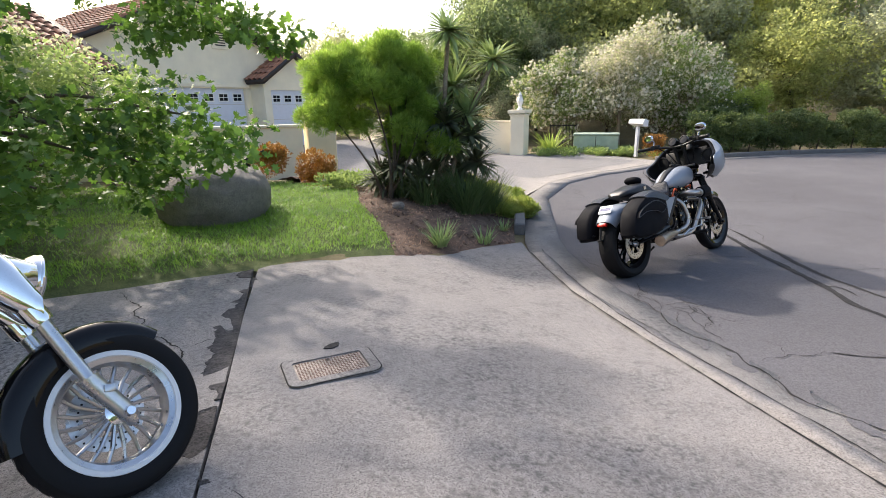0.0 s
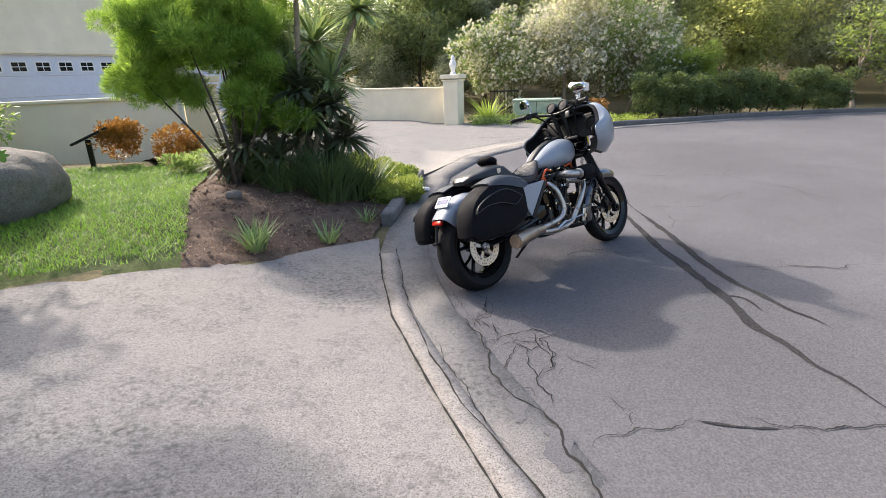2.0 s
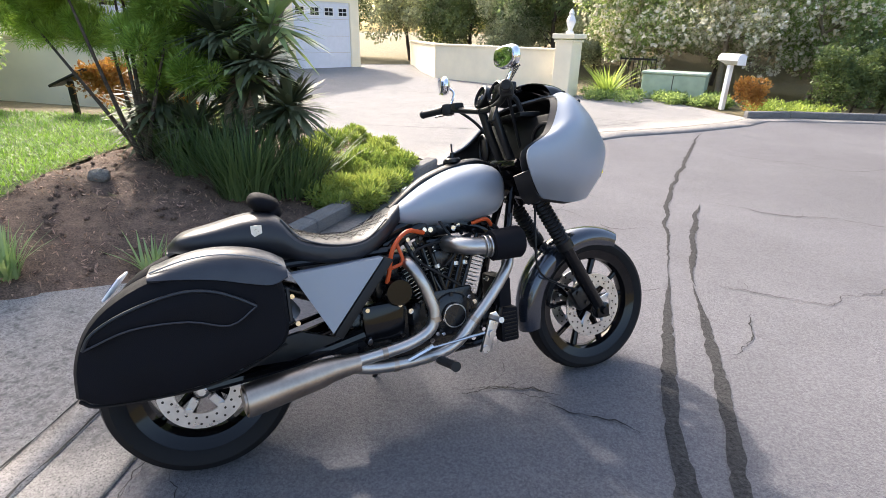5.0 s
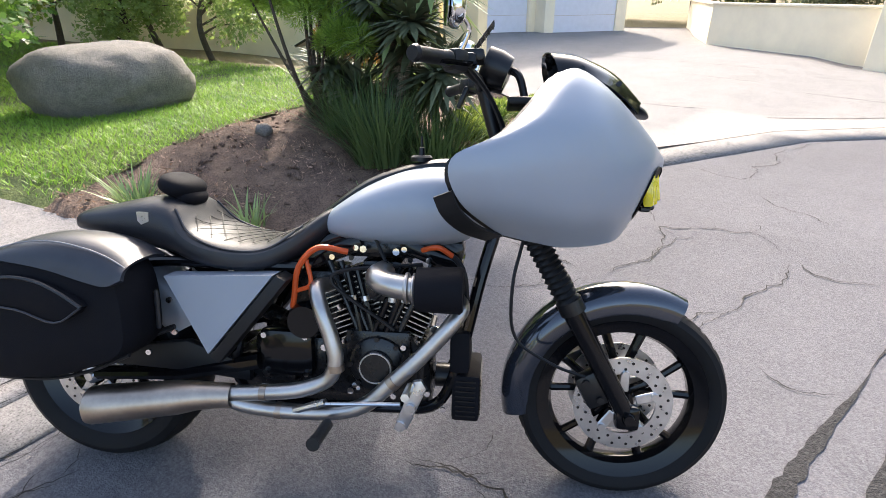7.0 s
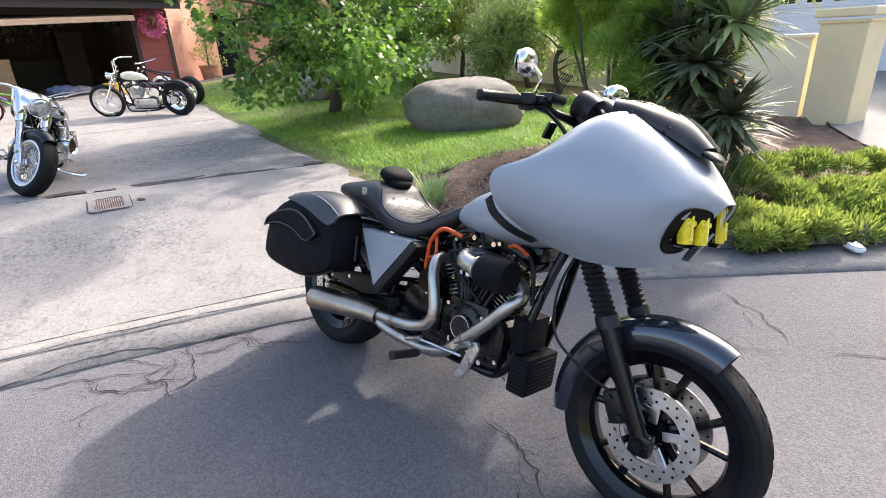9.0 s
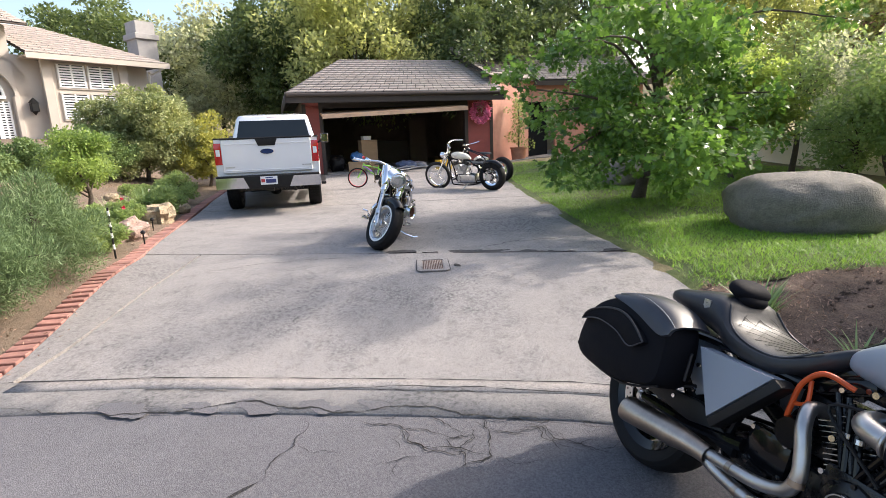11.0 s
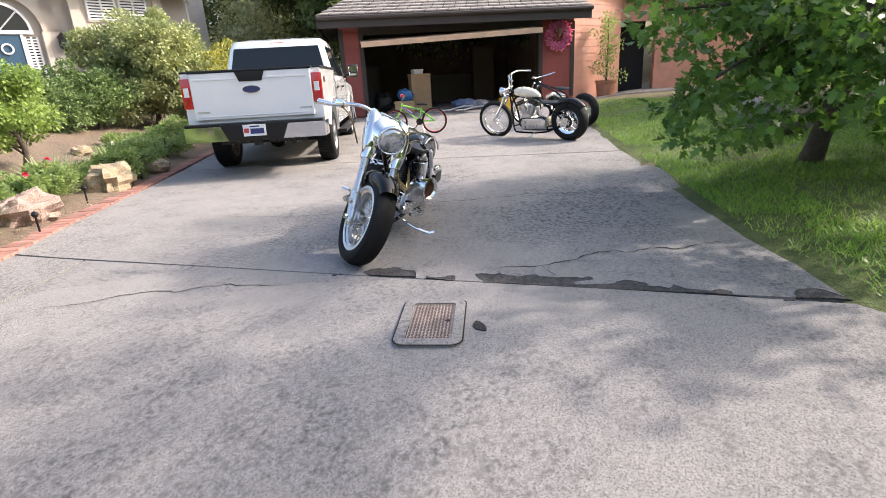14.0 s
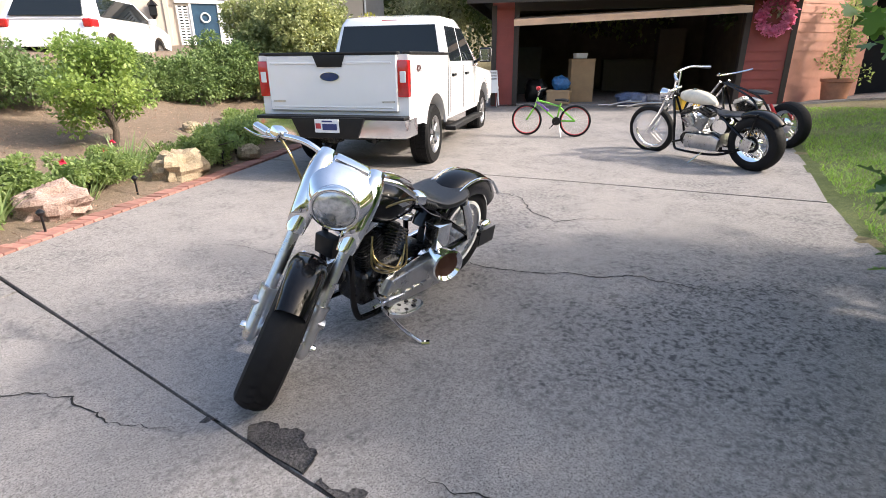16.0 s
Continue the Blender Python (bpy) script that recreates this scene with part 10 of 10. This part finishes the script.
crack("score_line", [(0.0, 15.0), (4.0, 14.2), (5.2, 14.4)], 0.02, 73, drive_two, CRACK, 0.024, 0.0)
crack("score_line", [(-3.0, 17.0), (3.0, 16.4)], 0.02, 74, drive_two, CRACK, 0.024, 0.0)

# mailbox, utility box, sign, lights
mb = thing("mailbox", "white mailbox on a white post", "mailbox", pose(6.5, 16.75, -0.22, 0, 0, -60))
part("post", block(-0.05, 0.05, -0.05, 0.05, 0, 0.95, 0.008), WHITE_PAINT, mb)
part("box", rings([[(x, 0.13 * math.cos(a), 1.05 + (0.14 * math.sin(a) if math.sin(a) > 0 else -0.1)) for a in [math.pi * k / 8 for k in range(9)]] for x in (-0.28, 0.28)], True), WHITE_PAINT, mb)
part("door_flap", at(block(0.28, 0.29, -0.115, 0.115, 0.96, 1.15, 0.003), 0, 0, 0), WHITE_PAINT, mb)
ub = thing("utility_box", "pale green metal utility cabinet", "utility box", pose(5.75, 18.6, -0.22, 0, 0, -18))
part("cabinet", block(-0.75, 0.75, -0.4, 0.4, 0, 0.62, 0.02), plain("pale_green_paint", (0.42, 0.5, 0.38), 0.6, vary=0.12, scale=4), ub)
part("lid", block(-0.78, 0.78, -0.43, 0.43, 0.62, 0.68, 0.015), plain("pale_green_lid", (0.5, 0.58, 0.46), 0.6, vary=0.1), ub)
part("door_seam", block(-0.01, 0.01, -0.405, -0.39, 0.05, 0.6), DARK_WOOD, ub)
gate = thing("garden_gate", "black iron gate beyond the shrubs", "gate", pose(4.95, 20.2, -0.2, 0, 0, -10))
part("top_rail", block(-0.5, 0.5, -0.02, 0.02, 0.85, 0.9), BLACK_SATIN, gate)
for i in range(9):
    part("bar", block(-0.48 + 0.12 * i, -0.46 + 0.12 * i, -0.01, 0.01, 0.1, 0.95), BLACK_SATIN, gate)
sg = thing("tilted_lectern", "dark metal plaque on a short post behind the boulder", "plaque", pose(-3.4, 9.5, gz(-3.4, 9.5), 0, 0, 15))
part("post", block(-0.035, 0.035, -0.03, 0.03, -0.05, 0.4, 0.008), BLACK_SATIN, sg)
part("plate", at(box(0.55, 0.3, 0.035, 0.008), 0.05, 0, 0.455, 0, -24, 0), BLACK_SATIN, sg)
thing("valve_cover", "grey plastic irrigation valve cover in the bed", "cover", pose(0.85, 8.1, gz(0.85, 8.1) + 0.005, 0, 0, 20), shape=box(0.34, 0.24, 0.05, 0.015, 2), material=GUTTER)
st = thing("stake_light", "thin black and white stake light on the bank", "lamp", pose(-0.02, -1.36, gz(-0.02, -1.36)))
part("stake", tube([(0, 0, -0.05), (0, 0, 0.62)], 0.012, 8), BLACK_SATIN, st)
each("band", [tube([(0, 0, 0.1 + 0.14 * k), (0, 0, 0.16 + 0.14 * k)], 0.014, 8) for k in range(4)], WHITE_PAINT, st)
for x, y in ((-1.65, -2.65), (-0.75, -1.75), (-2.9, -3.6)):
    pl = thing("path_light", "small black path light beside the bricks", "lamp", pose(x, y, gz(x, y)), "path lights")
    part("stem", tube([(0, 0, -0.05), (0, 0, 0.16)], 0.01, 8), BLACK_SATIN, pl)
    part("head", at(lathe([(0, 0.03), (0.02, 0.022), (0.035, 0.0), (0.02, -0.028), (0, -0.03)], 14), 0, 0, 0.18), BLACK_SATIN, pl)
paper = thing("crumpled_paper", "crumpled white paper lying in the gutter", "litter", pose(1.62, 8.35, -0.19))
part("sheet", (lambda s: ([(p[0] * (1 + 0.5 * noise.noise(Vector(p) * 60)), p[1] * (1 + 0.5 * noise.noise(Vector(p) * 50)), p[2] * (1 + 0.7 * noise.noise(Vector(p) * 70))) for p in s[0]], s[1]))(ellipsoid(0.07, 0.05, 0.03, 12, 8)), WHITE_PAINT, paper, sharp=20)


def in_garage(x, y, z=0.0, turn=0):
    return GAR_M @ pose(x, y, z + 0.015, 0, 0, turn)


def pot_plant():
    p = thing("potted_shrub", "tall slim shrub in a terracotta pot", "potted plant", in_garage(7.3, 0.2, 0.0))
    part("pot", lathe([(0, 0), (0.24, 0), (0.3, 0.5), (0.33, 0.52), (0.33, 0.58), (0.28, 0.58), (0.26, 0.5), (0, 0.48)], 28), TERRACOTTA, p)
    rng = np.random.default_rng(3)
    cl = [[rng.normal(0, 0.14), rng.normal(0, 0.14), 0.7 + 1.7 * k / 24] for k in range(25)]
    cs, outs = clump_points(rng, cl, 70, 0.2)
    f = new("foliage", raw_mesh("foliage", *leaf_arrays(rng, cs, outs, 0.07, LEAF_QUAD, 0.2), MID_LEAF))
    f.parent = p
    part("stem", tube([(0, 0, 0.4), (0.03, 0, 1.4), (0, 0, 2.3)], [0.03, 0.02, 0.01], 8), BARK, p)


pot_plant()
wr = thing("wreath", "round wreath of pink flowers with a green bow", "wreath", in_garage(5.62, -0.09, 1.9))
rngw = np.random.default_rng(9)
ang = rngw.uniform(0, 2 * np.pi, 900)
rad = 0.3 + rngw.normal(0, 0.05, 900)
cen = np.stack([rad * np.sin(ang), rngw.uniform(-0.08, 0.03, 900), rad * np.cos(ang)], 1)
wf = new("blossom", raw_mesh("wreath", *leaf_arrays(rngw, cen, rngw.normal(0, 1, (900, 3)) + np.array([0, -1, 0]), 0.09, LEAF_WIDE, 0, 0.5), PETAL_PINK))
wf.parent = wr
part("hoop", torus(0.3, 0.03, 30, 8), DRY_LEAF, wr)
cen2 = np.stack([rngw.normal(0, 0.07, 90), np.full(90, -0.05), 0.2 + rngw.normal(0, 0.09, 90)], 1)
bow = new("bow", raw_mesh("bow", *leaf_arrays(rngw, cen2, rngw.normal(0, 1, (90, 3)), 0.1, LEAF_QUAD, 0.2, 0.6), OLIVE_LEAF))
bow.parent = wr

CARD = plain("cardboard", (0.42, 0.28, 0.16), 0.85, vary=0.1, scale=5)
def crate(name, label, x, y, w, d, h, mat, turn=0, z=0.0, category="box"):
    c = thing(name, label, category, in_garage(x, y, z, turn))
    part("body", block(-w / 2, w / 2, -d / 2, d / 2, 0, h, 0.008), mat, c)
    part("lid", block(-w / 2 - 0.008, w / 2 + 0.008, -d / 2 - 0.008, d / 2 + 0.008, h - 0.05, h + 0.012, 0.006), mat, c)
    return c


crate("cardboard_box", "tall cardboard box standing in the garage", 1.6, 0.9, 0.6, 0.4, 1.05, CARD, 8)
crate("white_carton", "small white carton on the cardboard box", 1.55, 0.9, 0.3, 0.2, 0.12, WHITE_PAINT, 20, 1.065)
crate("cardboard_box", "low cardboard box on the garage floor", 1.05, 0.2, 0.55, 0.45, 0.32, CARD, -10)
crate("yellow_crate", "bright yellow plastic crate by the motorcycles", 3.75, -1.4, 0.45, 0.35, 0.3, plain("yellow_plastic", (0.6, 0.36, 0.03), 0.5), 10, 0.0)
crate("tool_chest", "dark tool chest against the garage's back", 3.4, 5.6, 1.6, 0.6, 1.0, plain("dark_tool_chest", (0.05, 0.03, 0.03), 0.4), 0)
crate("shelf_box", "grey storage box at the garage's side", 0.2, 4.2, 0.7, 0.7, 1.4, plain("grey_storage", (0.12, 0.12, 0.13), 0.6), 0)
crate("cabinet_box", "tall brown cupboard inside the garage", 4.6, 5.2, 0.8, 0.6, 1.9, plain("brown_cupboard", (0.1, 0.07, 0.05), 0.6), 0, category="cupboard")
def bag(name, label, x, y, r, h, mat, seed, z=0.0):
    vs, fs = ellipsoid(r, r * 0.8, h, 18, 12, 0.85)
    vs = [tuple(Vector(p) * (1 + 0.25 * noise.fractal(Vector(p) * 9 + Vector((seed, 0, 0)), 1.0, 2.0, 3))) for p in vs]
    return thing(name, label, "bag", in_garage(x, y, h * 0.9 + z), "bags and parts on the floor", shape=(vs, fs), material=mat, sharp=40)


BLUE_BAG = plain("blue_plastic_bag", (0.03, 0.14, 0.35), 0.35, vary=0.3, scale=20, relief=0.3)
bag("plastic_bag", "crumpled bright blue plastic bag on a carton", 1.08, 0.2, 0.22, 0.17, BLUE_BAG, 1, 0.34)
bag("scrap_heap", "heap of blue and grey motorcycle parts", 2.75, -0.2, 0.35, 0.16, plain("blue_grey_cloth", (0.08, 0.11, 0.2), 0.7, vary=0.4, scale=12), 2)
bag("scrap_heap", "heap of grey motorcycle parts", 3.25, 0.1, 0.3, 0.13, plain("grey_cloth", (0.2, 0.2, 0.23), 0.6, vary=0.4, scale=12), 3)
bag("dark_bag", "black bag lying on the garage floor", 0.45, 0.8, 0.3, 0.3, BLACK_SATIN, 4)
for i in range(4):
    p = thing("metal_pipe", "loose metal pipe lying before the garage", "pipe", in_garage(2.3 + 0.2 * i, -0.6 - 0.12 * i, 0.03), "loose pipes")
    part("tube", tube(smooth_line([(-0.35, 0, 0.0), (0, 0.05, 0.02 + 0.05 * (i % 2)), (0.4, 0.1 - 0.1 * i, 0.1)]), 0.025, 8), STEEL, p)
ch = thing("folding_chair", "white folding chair leaning by the garage", "chair", in_garage(-0.62, -0.55, 0.0, 15) @ pose(0, 0, 0, -12, 0, 0))
for s in (-1, 1):
    part("leg", tube([(s * 0.22, 0, 0), (s * 0.2, 0.1, 0.85)], 0.014, 8), WHITE_PAINT, ch)
    part("leg", tube([(s * 0.2, 0.2, 0), (s * 0.21, 0.0, 0.45)], 0.014, 8), WHITE_PAINT, ch)
part("seat", block(-0.2, 0.2, -0.02, 0.02, 0.3, 0.62, 0.008), WHITE_PAINT, ch)
for k in range(3):
    part("back_slat", block(-0.2, 0.2, 0.07, 0.09, 0.66 + 0.07 * k, 0.71 + 0.07 * k, 0.004), WHITE_PAINT, ch)
for i in range(3):
    thing("stacked_tyre", "old black tyre stacked beside the garage", "tyre", in_garage(-1.05, -0.35, 0.1 + 0.17 * i), "stack of old tyres", shape=torus(0.22, 0.085, 32, 10, "z"), material=RUBBER)


def storage_tote():
    x, y = -10.1, 0.35
    o = thing("storage_tote", "yellow plastic storage tote beside the project motorcycle", "box", pose(x, y, gz(x, y) + 0.01, 0, 0, 25))
    YELLOW_TUB = plain("yellow_plastic", (0.7, 0.45, 0.04), 0.45, vary=0.08)
    part("tub", rings([[(sx * w, sy * d, z) for sx, sy in ((-1, -1), (1, -1), (1, 1), (-1, 1))] for w, d, z in ((0.18, 0.12, 0.0), (0.22, 0.15, 0.3), (0.21, 0.14, 0.3), (0.17, 0.11, 0.02))]), YELLOW_TUB, o, sharp=20)
    part("rim", join(*[tube([(-0.225, s * 0.155, 0.3), (0.225, s * 0.155, 0.3)], 0.012, 6) for s in (-1, 1)], *[tube([(s * 0.225, -0.155, 0.3), (s * 0.225, 0.155, 0.3)], 0.012, 6) for s in (-1, 1)]), YELLOW_TUB, o)


storage_tote()
